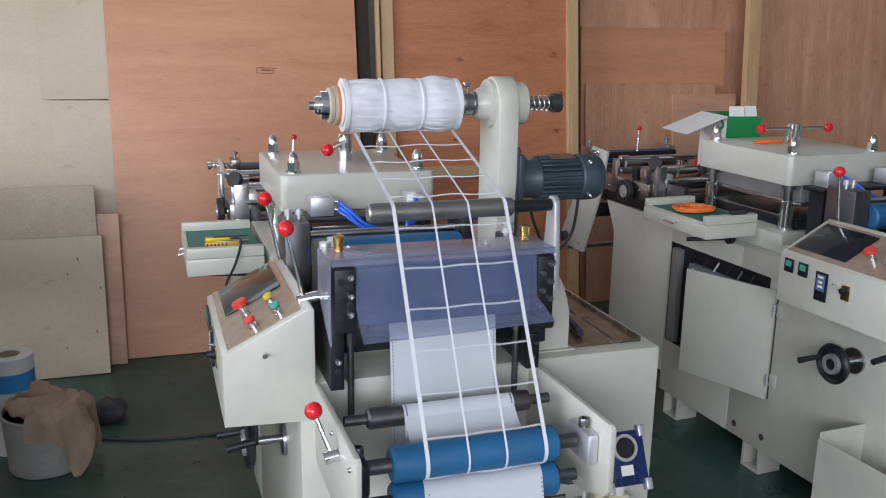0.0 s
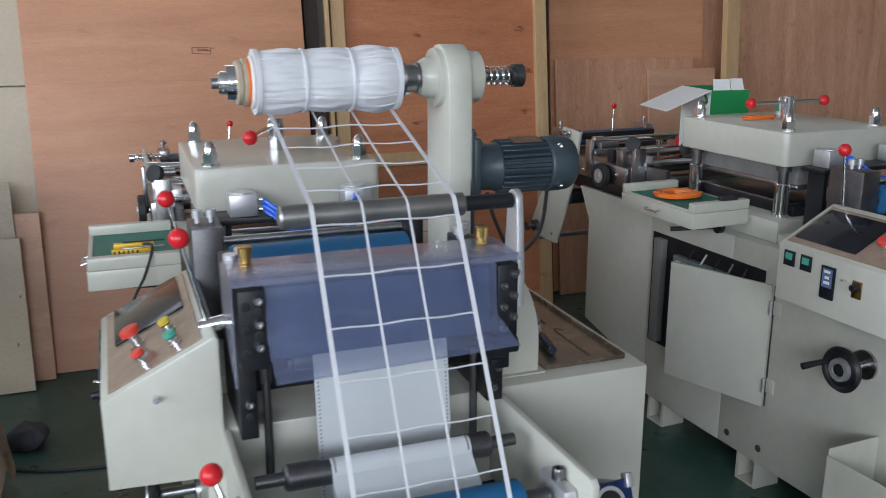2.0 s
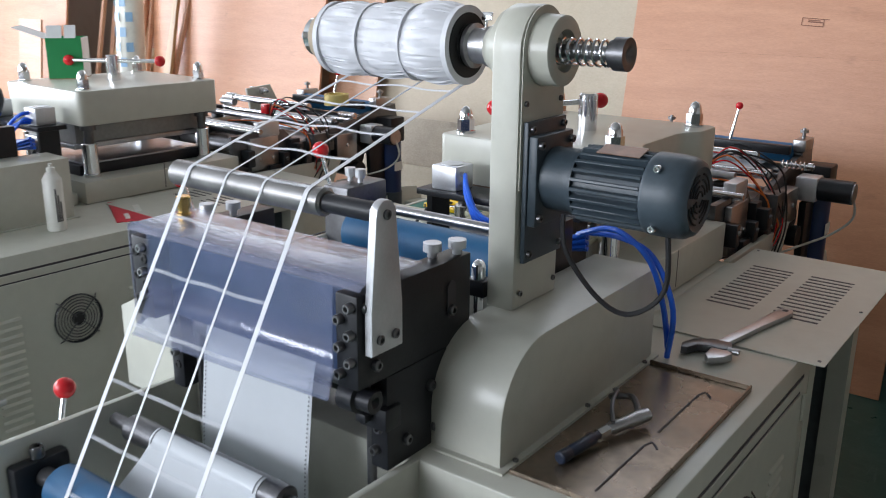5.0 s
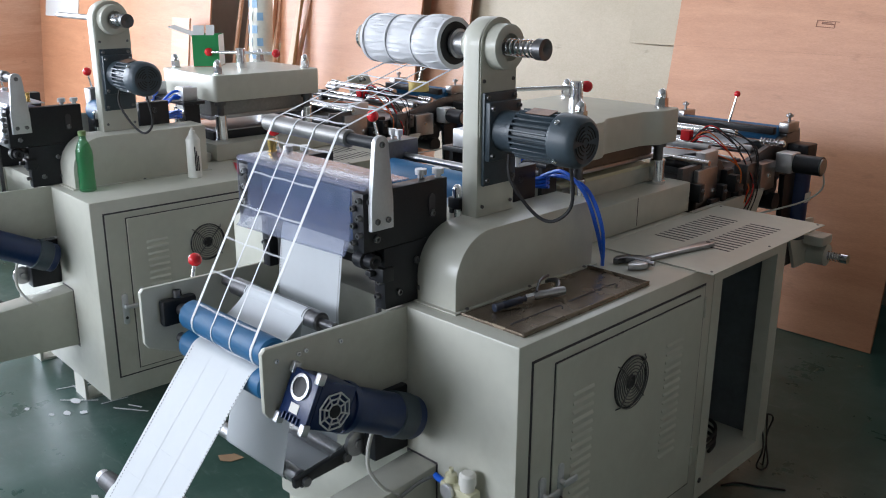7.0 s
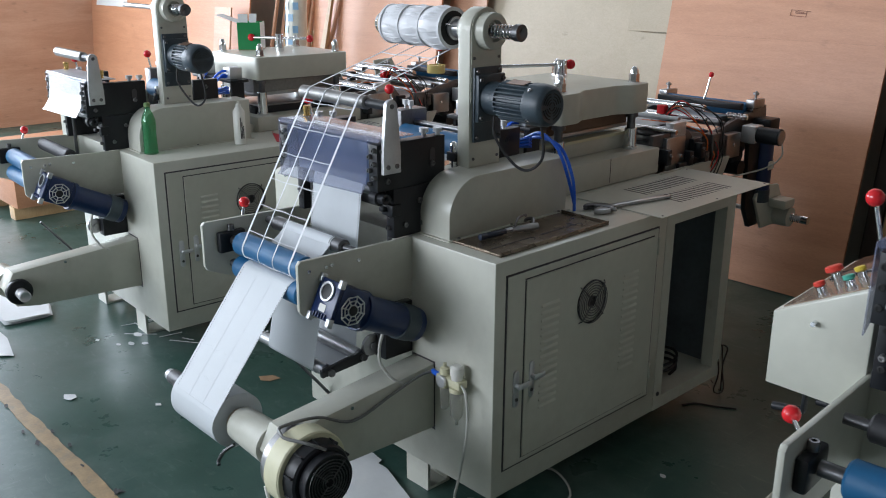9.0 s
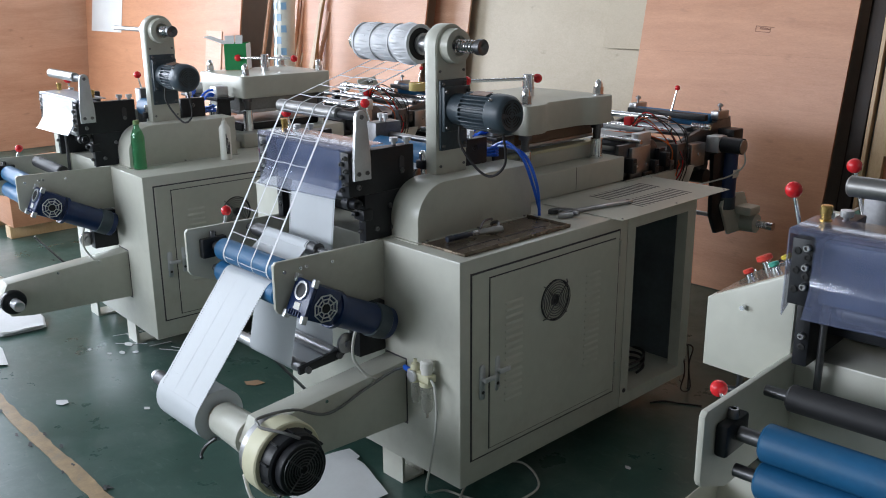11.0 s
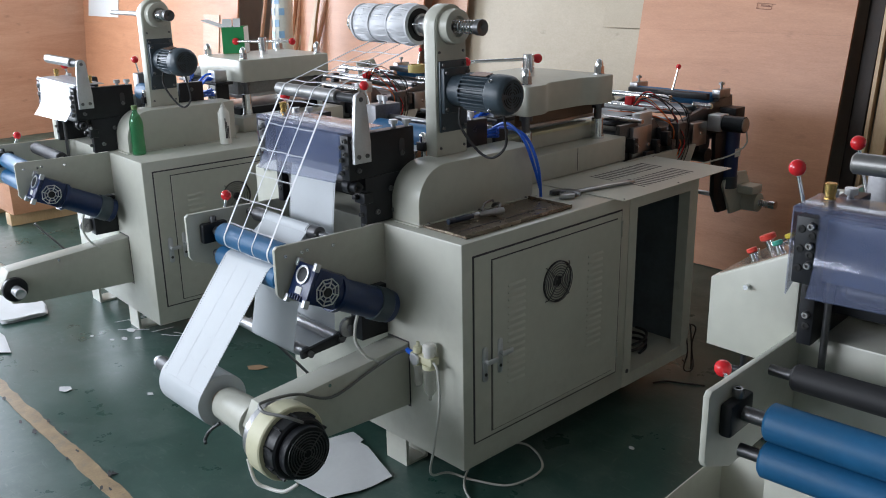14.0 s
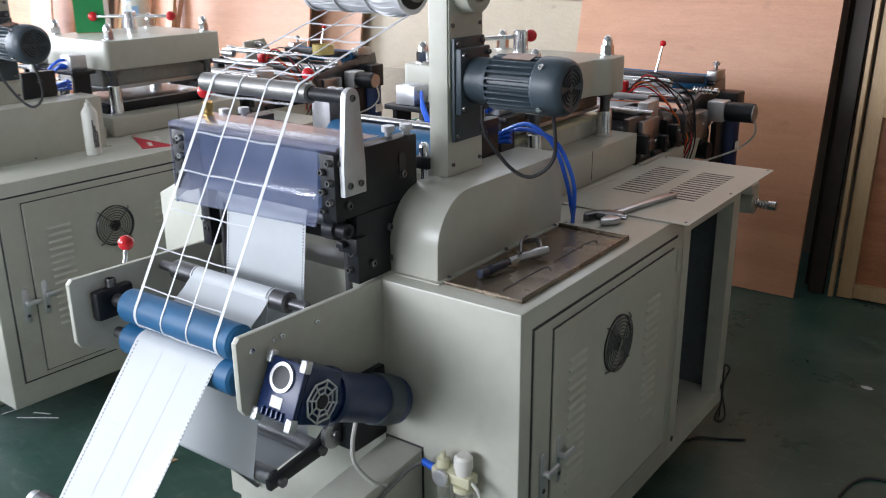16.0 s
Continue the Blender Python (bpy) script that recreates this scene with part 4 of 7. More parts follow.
    ap = Shape().sheet(gp[3:], 0.408, 0.838, 0.003)
    for v in ap.bm.verts:
        drop = min(1.0, max(0.0, (1.116 - v.co.z) / 0.052))
        v.co.x += drop * (0.030 if v.co.x > 0.62 else 0.006)
        v.co.z -= drop * (0.0 if v.co.x > 0.62 else 0.012)
    part("guard_apron", ap, guard, sh, "hanging violet plastic apron")
    part("guard_wing", Shape().prism([(1.815, 1.222), (1.955, 1.222), (1.955, 1.12), (1.87, 1.06), (1.815, 1.03)], "x", 0.351, 0.354), SHIELDT, sh, "clear plastic side wing")
    part("apron_edge", Shape().tube([(0.414, 1.764, 1.050), (0.64, 1.763, 1.056), (0.868, 1.764, 1.063)], 0.0022, 6), SHIELD, sh)
    part("cut_edge", Shape().tube([(0.354, 1.821, 1.2235), (0.63, 1.820, 1.2232), (0.888, 1.821, 1.2235)], 0.0022, 6), SHIELD, sh)
    for x in (0.391, 0.846):
        part("thumb_screw", Shape().lathe((x, 1.905, 1.2255), (x, 1.905, 2), [(0, 0.0125), (0.004, 0.0125), (0.005, 0.0105), (0.014, 0.0105), (0.015, 0.0125), (0.033, 0.013), (0.035, 0.011), (0.035, 0.0001)], 18), BRASS, sh, "knurled brass thumb screw")
    for x in (0.415, 0.83):
        part("lift_rod", Shape().cyl((x, 1.90, 0.80), (x, 1.90, 1.055), 0.008, seg=14).cyl((x, 1.90, 1.0), (x, 1.90, 1.03), 0.012, seg=6), DARKSTEEL, M)
    roller("press_roller", M, 1.8745, 1.045, 0.46, 0.84, 0.02, DARKSTEEL, 0.01)
    # side plates in front
    for x in (0.335, 0.884):
        prof = [(1.945, 0.90), (1.945, 0.70), (1.62, 0.70), (1.515, 0.745), (1.505, 0.76), (1.505, 0.90), (1.515, 0.91)]
        p = part("side_plate", Shape().prism(prof, "x", x, x + 0.014, 0.002), PAINT, M, "painted side plate")
        o = x if x < 0.5 else x + 0.014
        ax = "-x" if x < 0.5 else "x"
        bolts("bolt", [(o, 1.72, 0.872), (o, 1.54, 0.876), (o, 1.60, 0.876), (o, 1.62, 0.878)][:2 if x < 0.5 else 4], ax, 0.006, 0.006, CHROME, p)
        q = x + 0.014 if x < 0.5 else x
        sgn = 1 if x < 0.5 else -1
        part("bearing_block", Shape().box(min(q, q + 0.028 * sgn), max(q, q + 0.028 * sgn), 1.55, 1.65, 0.80, 0.872, 0.008), BLACK if x < 0.5 else ALU, p)
        bolts("bolt", [(q + 0.014 * sgn, 1.6, 0.872)], "z", 0.012, 0.02, BOLT, p)
    mv["nip"] = []
    up = roller("nip_roller", M, 1.60, 0.842, 0.43, 0.80, 0.039, BLUE, 0.05, 0.016, "blue rubber nip roller")
    lo = roller("nip_roller", M, 1.592, 0.764, 0.43, 0.80, 0.0385, BLUE, 0.05, 0.014, "blue rubber nip roller")
    gr = roller("web_roller", M, 1.745, 0.882, 0.415, 0.80, 0.024 if web else 0.029, DARKSTEEL if web else RUBBER, 0.05, 0.012, "dark steel web roller")
    mv["rollers"] = [(up, (0.43, 1.60, 0.842), 1, 0.039), (lo, (0.43, 1.592, 0.764), -1, 0.0385), (gr, (0.415, 1.745, 0.882), -1, 0.024)]
    lever(M, (0.322, 1.66, 0.85), nip_ball)
    part("lever_boss", Shape().cyl((0.334, 1.66, 0.85), (0.305, 1.66, 0.845), 0.014, seg=18), CHROME, M)
    # dancer arm and lower rollers in the web loop
    if web:
        part("dancer_arm", Shape().prism([(1.63, 0.502), (1.632, 0.478), (1.80, 0.488), (1.93, 0.585), (1.93, 0.618), (1.785, 0.522)], "x", 0.80, 0.82, 0.004), BLACK, M, "black dancer arm")
        roller("dancer_roller", M, 1.66, 0.49, 0.36, 0.80, 0.02, STEEL, 0.03)
        roller("dancer_roller", M, 1.79, 0.505, 0.36, 0.80, 0.02, STEEL, 0.03)
    part("drive_bracket", Shape().box(0.842, 0.90, 1.82, 1.934, 0.51, 0.69, 0.004), BLACK, M, "black bracket under the side plate")
    part("brace", Shape().cyl((0.42, 1.93, 0.18), (0.42, 1.68, 0.50), 0.006, seg=10), DARKSTEEL, M)
    # worm gear motor outside the drive-side plate
    gy, gz = 1.612, 0.768
    gm = pose(0.955, gy, gz, -26, 0, 0)
    gb2 = part("worm_gearbox", Shape().box(-0.05, 0.05, -0.052, 0.05, -0.05, 0.062, 0.006, gm), GEARBLUE, M, "blue worm gearbox")
    for k in range(8):
        a0_, a1_ = radians(45 * k), radians(45 * k + 45)
        for r in (0.018, 0.031, 0.044):
            part("gearbox_rib", Shape().tube([gm @ Vector((0.055, r * math.cos(a0_), r * math.sin(a0_))), gm @ Vector((0.055, r * math.cos(a1_), r * math.sin(a1_)))], 0.0022, 6, 0), ALU, gb2)
        part("gearbox_rib", Shape().tube([gm @ Vector((0.055, 0.018 * math.cos(a0_), 0.018 * math.sin(a0_))), gm @ Vector((0.055, 0.044 * math.cos(a0_), 0.044 * math.sin(a0_)))], 0.0022, 6, 0), ALU, gb2)
    part("output_flange", Shape().cyl(gm @ Vector((-0.06, 0, 0)), gm @ Vector((-0.05, 0, 0)), 0.055, seg=32), BLACK, gb2)
    part("shaft_cap", Shape().cyl(gm @ Vector((0.05, 0, 0)), gm @ Vector((0.058, 0, 0)), 0.014, seg=20), BLACK, gb2)
    fw = part("gearbox_foot", Shape().box(-0.05, 0.05, -0.066, -0.052, -0.052, 0.066, 0.004, gm), GEARBLUE, gb2)
    for xx in (-0.054, 0.038):
        for zz in (-0.066, 0.05):
            part("mounting_lug", Shape().box(xx, xx + 0.016, -0.072, -0.052, zz, zz + 0.026, 0.003, gm), ALU, gb2)
    part("bore", Shape().lathe(gm @ Vector((0, -0.066, 0.03)), gm @ Vector((0, -1, 0.03)), [(0, 0.03), (0.006, 0.03), (0.006, 0.023), (0.001, 0.023), (0.001, 0.0001)], 28), ALU, gb2)
    part("bore_plug", Shape().cyl(gm @ Vector((0, -0.066, 0.03)), gm @ Vector((0, -0.0705, 0.03)), 0.0225, seg=24), BLACK, gb2)
    part("nameplate", Shape().box(-0.016, 0.014, -0.0675, -0.0662, -0.03, -0.008, 0.0, gm), WHITEP, gb2)
    for k in range(5):
        part("rib", Shape().box(-0.03 + 0.013 * k, -0.025 + 0.013 * k, -0.072, -0.066, -0.05, -0.034, 0.001, gm, 1), GEARBLUE, gb2)
    part("drive_motor", Shape().lathe(gm @ Vector((0, 0.05, 0.0)), gm @ Vector((0, 1, 0.0)), [(0, 0.05), (0.012, 0.055), (0.03, 0.055), (0.03, 0.053), (0.055, 0.053), (0.23, 0.053), (0.23, 0.055), (0.262, 0.055), (0.266, 0.051), (0.266, 0.0001)], 36), GEARBLUE, M, "blue drive motor")
    part("motor_flange", Shape().lathe(gm @ Vector((0, 0.062, 0.0)), gm @ Vector((0, 1, 0.0)), [(0, 0.05), (0.001, 0.0615), (0.016, 0.0625), (0.018, 0.053)], 36), GEARBLUE, M, "blue motor flange")
    part("motor_lead", Shape().tube([(0.965, 1.76, 0.655), (0.962, 1.745, 0.60), (0.965, 1.745, 0.545), (0.99, 1.77, 0.495), (1.008, 1.80, 0.475)], 0.005, 8), CLEARHOSE, M, "pale motor lead")
    part("idler_disc", Shape().lathe((0.845, 1.80, 0.555), (2, 1.80, 0.555), [(0, 0.035), (0.012, 0.035), (0.014, 0.03), (0.014, 0.012), (0.02, 0.011), (0.02, 0.0001)], 28), STEEL, M, "small steel idler disc")
    part("motor_end", Shape().lathe(gm @ Vector((0, 0.235, 0.0)), gm @ Vector((0, 1, 0.0)), [(0, 0.0545), (0.002, 0.058), (0.052, 0.058), (0.058, 0.053), (0.058, 0.0001)], 36), MOTOR, M, "black motor end bell")
    # lower beam that carries the rewind shaft
    beam = part("rewind_beam", Shape().prism([(1.935, 0.50), (1.935, 0.27), (1.47, 0.285), (1.38, 0.30), (1.34, 0.38), (1.38, 0.455)], "x", 0.90, 1.005, 0.006), PAINT, M, "grey rewind beam")
    part("seam", Shape().box(0.895, 1.008, 1.9345, 1.9352, 0.262, 0.506), INK, beam)
    ry, rz = 1.392, 0.372
    part("shaft_housing", Shape().lathe((0.72, ry, rz), (2, ry, rz), [(0, 0.05), (0.004, 0.055), (0.18, 0.062)], 36), PAINT, M, "round shaft housing")
    part("beam_bolts", Shape().cyl((1.005, 1.6, 0.46), (1.009, 1.6, 0.46), 0.006, seg=8), CHROME, beam)
    a1 = (0.46, ry, rz)
    rs = part("rewind_shaft", Shape().cyl((0.275, ry, rz), (0.722, ry, rz), 0.026, seg=28), DARKSTEEL, M, at=a1)
    part("shaft_tip", Shape().lathe((0.245, ry, rz), (1, ry, rz), [(0, 0.014), (0.004, 0.02), (0.03, 0.02)], 24), ALU, rs)
    mv["rewind"] = (rs, a1)
    if not web:
        part("rewind_hub", Shape().lathe((1.006, ry, rz), (2, ry, rz), [(0, 0.05), (0.004, 0.055), (0.022, 0.055), (0.027, 0.05), (0.027, 0.026), (0.034, 0.026)], 36), BLACK, M, "round black rewind hub")
        part("tension_spring", Shape().spring((1.04, ry, rz), (1.075, ry, rz), 0.02, 0.0035, 4).lathe((1.075, ry, rz), (2, ry, rz), [(0, 0.024), (0.028, 0.025), (0.031, 0.021), (0.024, 0.010), (0.024, 0.0001)], 28), ALU, M, "bright spring and nut")
    if web:
        part("label_roll", Shape().lathe((0.428, ry, rz), (1, ry, rz), [(0, 0.04), (0, 0.086), (0.001, 0.088), (0.268, 0.088), (0.269, 0.086), (0.269, 0.04)], 56), PAPER, rs, "white roll of finished labels")
        part("roll_core", Shape().lathe((0.425, ry, rz), (1, ry, rz), [(0, 0.0265), (0, 0.0405), (0.278, 0.0405), (0.278, 0.0265)], 36), CARD, rs, "grey cardboard core")
        # powder clutch with cooling fan at the outer end of the shaft
        part("clutch_body", Shape().lathe((1.02, ry, rz), (2, ry, rz), [(0, 0.055), (0.002, 0.112), (0.008, 0.117), (0.07, 0.117), (0.075, 0.113), (0.075, 0.0001)], 44), IVORY, M, "cream magnetic clutch")
        part("clutch_rim", Shape().lathe((0.99, ry, rz), (2, ry, rz), [(0, 0.07), (0.0, 0.104), (0.03, 0.104), (0.03, 0.07)], 44), STEEL, M)
        cf = part("clutch_fan", Shape().lathe((1.095, ry, rz), (2, ry, rz), [(0, 0.10), (0.04, 0.096), (0.046, 0.09), (0.046, 0.0001)], 40), BLACK, M, "black clutch fan housing")
        ft = Shape().lathe((1.141, ry, rz), (2, ry, rz), [(0, 0.078), (0.004, 0.08), (0.03, 0.08), (0.032, 0.078), (0.032, 0.072), (0.012, 0.071), (0.012, 0.026), (0.026, 0.025), (0.026, 0.0001)], 36)
        fh = part("fan_housing", ft, BLACK, cf)
        gs = Shape()
        for r in (0.014, 0.023, 0.032, 0.041, 0.050, 0.059, 0.068):
            gs.tube([(1.1755, ry + r * math.cos(a), rz + r * math.sin(a)) for a in [math.pi / 12 * i for i in range(25)]], 0.0018, 6, 0)
        for a in (45, 135, 225, 315):
            gs.tube([(1.1772, ry + 0.01 * math.cos(radians(a)), rz + 0.01 * math.sin(radians(a))), (1.1772, ry + 0.074 * math.cos(radians(a)), rz + 0.074 * math.sin(radians(a)))], 0.002, 6, 0)
        part("guard", gs, DARKSTEEL, cf, "black wire fan guard")
        for k in range(10):
            a = 2 * math.pi * k / 10
            part("cooling_fin", Shape().box(1.097, 1.135, -0.003, 0.003, 0.08, 0.104, 0.001, pose(0, ry, rz) @ pose(0, 0, 0, math.degrees(a), 0, 0), 1), BLACK, cf)
        part("clutch_cable", Shape().tube([(1.15, 1.40, 0.46), (1.13, 1.36, 0.485), (1.07, 1.33, 0.487), (1.04, 1.33, 0.489), (1.0, 1.36, 0.485), (1.0, 1.48, 0.47), (1.012, 1.6, 0.42), (1.012, 1.75, 0.455), (1.018, 1.86, 0.485), (1.032, 1.905, 0.492)], 0.0048, 8), GREYCABLE, M, "grey corrugated cable")
        part("clutch_cable", Shape().tube([(1.01, 1.29, 0.33), (1.04, 1.29, 0.27), (1.07, 1.31, 0.25), (1.13, 1.33, 0.255), (1.16, 1.36, 0.28)], 0.006, 8), WHITEP, M, "pale cable end")
        part("shaft_hook", Shape().tube([(0.72, 1.36, 0.31), (0.69, 1.34, 0.28), (0.67, 1.33, 0.245), (0.68, 1.325, 0.235)], 0.006, 8), DARKSTEEL, M)
        # air filter and regulator
        fr = part("air_regulator", Shape().box(1.068, 1.172, 1.882, 1.92, 0.478, 0.505, 0.005), IVORY, M, "cream air filter regulator")
        part("regulator_knob", Shape().lathe((1.145, 1.90, 0.505), (1.145, 1.90, 1), [(0, 0.018), (0.014, 0.019), (0.016, 0.022), (0.04, 0.021), (0.046, 0.015), (0.046, 0.0001)], 20), WHITEP, fr)
        part("regulator_knob", Shape().lathe((1.09, 1.90, 0.505), (1.09, 1.90, 1), [(0, 0.016), (0.02, 0.015), (0.024, 0.006), (0.036, 0.006), (0.036, 0.0001)], 20), IVORY, fr)
        part("bowl_ring", Shape().lathe((1.145, 1.90, 0.478), (1.145, 1.90, 0), [(0, 0.024), (0.014, 0.024), (0.014, 0.0001)], 20), IVORY, fr)
        part("bowl_ring", Shape().lathe((1.09, 1.90, 0.478), (1.09, 1.90, 0), [(0, 0.02), (0.014, 0.02), (0.014, 0.0001)], 20), IVORY, fr)
        part("push_fitting", Shape().cyl((1.068, 1.90, 0.49), (1.03, 1.905, 0.492), 0.009, seg=12), HOSE, fr, "blue push fitting")
        part("bowl", Shape().lathe((1.145, 1.90, 0.464), (1.145, 1.90, 0), [(0, 0.021), (0.08, 0.02), (0.09, 0.015), (0.1, 0.006), (0.115, 0.005), (0.115, 0.0001)], 20), CLEARP, fr, "clear filter bowl")
        part("bowl", Shape().lathe((1.09, 1.90, 0.464), (1.09, 1.90, 0), [(0, 0.016), (0.07, 0.015), (0.078, 0.01), (0.08, 0.0001)], 20), CLEARP, fr, "clear lubricator bowl")
        part("gauge", Shape().lathe((1.10, 1.885, 0.49), (1.10, 0, 0.49), [(0, 0.012), (0.006, 0.02), (0.014, 0.02), (0.015, 0.017), (0.013, 0.0001)], 24), ALU, fr, "round pressure gauge")
    bolts("blanking_plug", [(X1, 2.835, 0.18)], "x", 0.009, 0.003, INK, M)
    # console on the operator side, hung on the side of the cabinet
    cp = [(0.126, 0.814), (0.126, 0.987), (0.322, 1.086), (0.332, 1.088), (0.338, 1.082), (0.338, 0.806)]
    rise, reach = 26.8, 0.2196
    con = part("console", Shape().prism(cp, "y", 1.93, console_end, 0.004), PAINT, M, "sloping control console")
    face_m = pose(0.126, 0, 0.987, 0, -rise, 0)
    part("faceplate", Shape().box(0.016, reach - 0.014, 1.95, console_end - 0.018, 0.0005, 0.003, 0.0, face_m), PANELF, con, "glossy film control panel")
    part("touch_screen", Shape().box(0.16 * reach, 0.86 * reach, 2.165, console_end - 0.03, 0.003, 0.008, 0.002, face_m), SCREEN, con, "dark touch screen")

    def button(x, y, material, r, h):
        b_ = part("push_button", Shape().lathe(face_m @ Vector((x, y, 0.003)), face_m @ Vector((x, y, 1)), [(0, 0.0125), (0.004, 0.0125), (0.004, 0.0105), (h * 0.6, 0.0105), (h * 0.6, 0.0001)], 20), CHROME, con)
        part("button_cap", Shape().lathe(face_m @ Vector((x, y, 0.003 + h * 0.6)), face_m @ Vector((x, y, 1)), [(0, r * 0.6), (h * 0.1, r), (h * 0.34, r), (h * 0.4, r * 0.85), (h * 0.4, 0.0001)], 20), material, b_)
        return b_

    button(0.085, 2.10, REDBUT, 0.02, 0.042)
    button(0.092, 1.99, REDBUT, 0.0125, 0.03)
    button(0.152, 2.075, YELLOWBUT, 0.0125, 0.03)
    button(0.158, 1.99, GREENB, 0.0125, 0.03)
    part("toggle", Shape().cyl(face_m @ Vector((0.075, 2.045, 0.003)), face_m @ Vector((0.08, 2.045, 0.022)), 0.003, seg=8), CHROME, con)
    for y in (2.35, 2.285):
        gg = part("counter_gauge", Shape().box(0.120, 0.1255, y, y + 0.042, 0.925, 0.972, 0.002), BLACK, con, "small black panel meter")
        part("window", Shape().box(0.1188, 0.1198, y + 0.008, y + 0.034, 0.945, 0.965), GREENB, gg)
    vf = part("speed_display", Shape().box(0.119, 0.1255, 2.195, 2.245, 0.865, 0.962, 0.002), SCREEN, con, "blue digital display")
    part("display", Shape().box(0.1178, 0.1188, 2.202, 2.238, 0.90, 0.955), mat("pale_display", (0.10, 0.16, 0.30), 0.25), vf)
    for dz_, dw_ in ((0.942, 0.011), (0.925, 0.008), (0.91, 0.011)):
        part("digit_bar", Shape().box(0.1172, 0.1177, 2.22 - dw_, 2.22 + dw_, dz_, dz_ + 0.008), WHITEP, vf)
    rsw = part("rotary_switch", Shape().box(0.123, 0.1258, 2.103, 2.137, 0.895, 0.945, 0.001), BRASS, con)
    part("switch_knob", Shape().lathe((0.123, 2.12, 0.928), (0, 2.12, 0.928), [(0, 0.013), (0.006, 0.013), (0.007, 0.010), (0.02, 0.009), (0.021, 0.0001)], 18), BLACK, rsw)
    part("toggle", Shape().cyl((0.126, 2.16, 0.935), (0.108, 2.16, 0.94), 0.004, 0.003, 10), CHROME, con)
    part("console_lug", Shape().cyl((0.22, 1.93, 0.985), (0.22, 1.915, 0.985), 0.006, seg=10), CHROME, con)
    # hand wheel with crank
    hw = part("hand_wheel", Shape().lathe((0.215, 2.205, 0.64), (0, 2.205, 0.64), [(0, 0.022), (0.008, 0.022), (0.01, 0.05), (-0.002, 0.054), (0.004, 0.066), (0.016, 0.07), (0.024, 0.064), (0.02, 0.054), (0.014, 0.05), (0.014, 0.02), (0.026, 0.018), (0.026, 0.0001)], 36), BLACK, M, "black hand wheel")
    part("hub_ring", Shape().lathe((0.1885, 2.205, 0.64), (0, 2.205, 0.64), [(-0.012, 0.024), (-0.012, 0.036), (0.002, 0.034), (0.002, 0.022), (-0.006, 0.02)], 28), ALU, hw)
    part("crank_handle", Shape().cyl((0.20, 2.265, 0.645), (0.13, 2.285, 0.632), 0.008, 0.011, 16), BLACK, hw)
    part("wheel_shaft", Shape().cyl((0.30, 2.205, 0.64), (0.2155, 2.205, 0.64), 0.012, seg=16).cyl((0.2995, 2.205, 0.64), (0.29, 2.205, 0.64), 0.045, seg=28), STEEL, M)
    part("crank", Shape().cyl((0.30, 1.985, 0.80), (0.20, 1.985, 0.80), 0.007, seg=12).box(0.196, 0.206, 1.975, 1.995, 0.74, 0.815, 0.003).cyl((0.2, 1.985, 0.745), (0.13, 1.985, 0.735), 0.010, seg=14), BLACK, M, "black crank below the console")
    # operator-side maintenance door with a notch, half open on one machine
    if console_open:
        # no real opening: a flat black panel paints the shade inside the bay
        part("bay_void", Shape().box(0.2985, 0.2995, 2.64, 3.265, 0.36, 0.815), BLACK, cab, "flat black panel painted as the shade inside the open bay")
        od = part("side_door", Shape().box(0.0, 0.014, -0.0, 0.40, 0.0, 0.44, 0.003, pose(0.292, 2.60, 0.335, 0, 0, 18)), PAINT, M, "half-open painted side door")
        for k in range(5):
            part("bay_cable", Shape().tube([(0.288, 2.72 + 0.07 * k, 0.80), (0.27, 2.74 + 0.075 * k, 0.70), (0.283, 2.70 + 0.09 * k, 0.55), (0.28, 2.78 + 0.08 * k, 0.42)], 0.004, 6), (RUBBER, GREYCABLE, RUBBER, CLEARHOSE, RUBBER)[k], cab)
        for z in (0.42, 0.70):
            hg = part("hinge", Shape().cyl((0.286, 2.592, z - 0.025), (0.286, 2.592, z + 0.025), 0.006, seg=10), ALU, od)
            part("hinge_leaf", Shape().box(0.2955, 0.2998, 2.555, 2.59, z - 0.025, z + 0.025, 0.001), PAINT, hg)
        bolts("blanking_plug", [(0.30, 2.76, 0.165), (0.30, 2.60, 0.175)], "-x", 0.013, 0.003, INK, M)
        part("door_gap", Shape().box(0.2975, 0.2992, 2.588, 2.594, 0.34, 0.775), INK, cab)
        part("finger_notch", Shape().prism([(0.395 - 0.032 * math.sin(radians(15 * i)), 0.375 + 0.032 * math.cos(radians(15 * i))) for i in range(13)], "x", -0.0015, 0.0), INK, od).matrix_basis = Matrix.Translation(-ORG[od]) @ pose(0.292, 2.60, 0.335, 0, 0, 18)
        part("relay_row", Shape().box(0.270, 0.298, 2.80, 3.10, 0.70, 0.76, 0.003), mat("relay_grey", (0.16, 0.20, 0.2), 0.5), cab, "row of grey relays")
        part("cable_duct", Shape().box(0.268, 0.298, 3.17, 3.22, 0.38, 0.80, 0.003), GREYCABLE, cab)
        for k in range(7):
            part("terminal", Shape().box(0.262, 0.2695, 2.81 + 0.04 * k, 2.835 + 0.04 * k, 0.715, 0.745, 0.001), (WHITEP, GREENB, WHITEP)[k % 3], cab)
    # left lever posts and housings on the operator side
    for y in (1.985, 2.36):
        lever(M, (0.325, y + 0.02, 1.09), (0.285, y, 1.265))
    part("lever_boss", Shape().cyl((0.362, 2.005, 1.09), (0.31, 2.005, 1.085), 0.016, 0.012, 18), CHROME, M)
    hl = part("roller_housing", Shape().box(0.33, 0.40, 2.32, 2.45, ZT, 1.20, 0.004), DARKSTEEL, M, "dark steel roller housing")
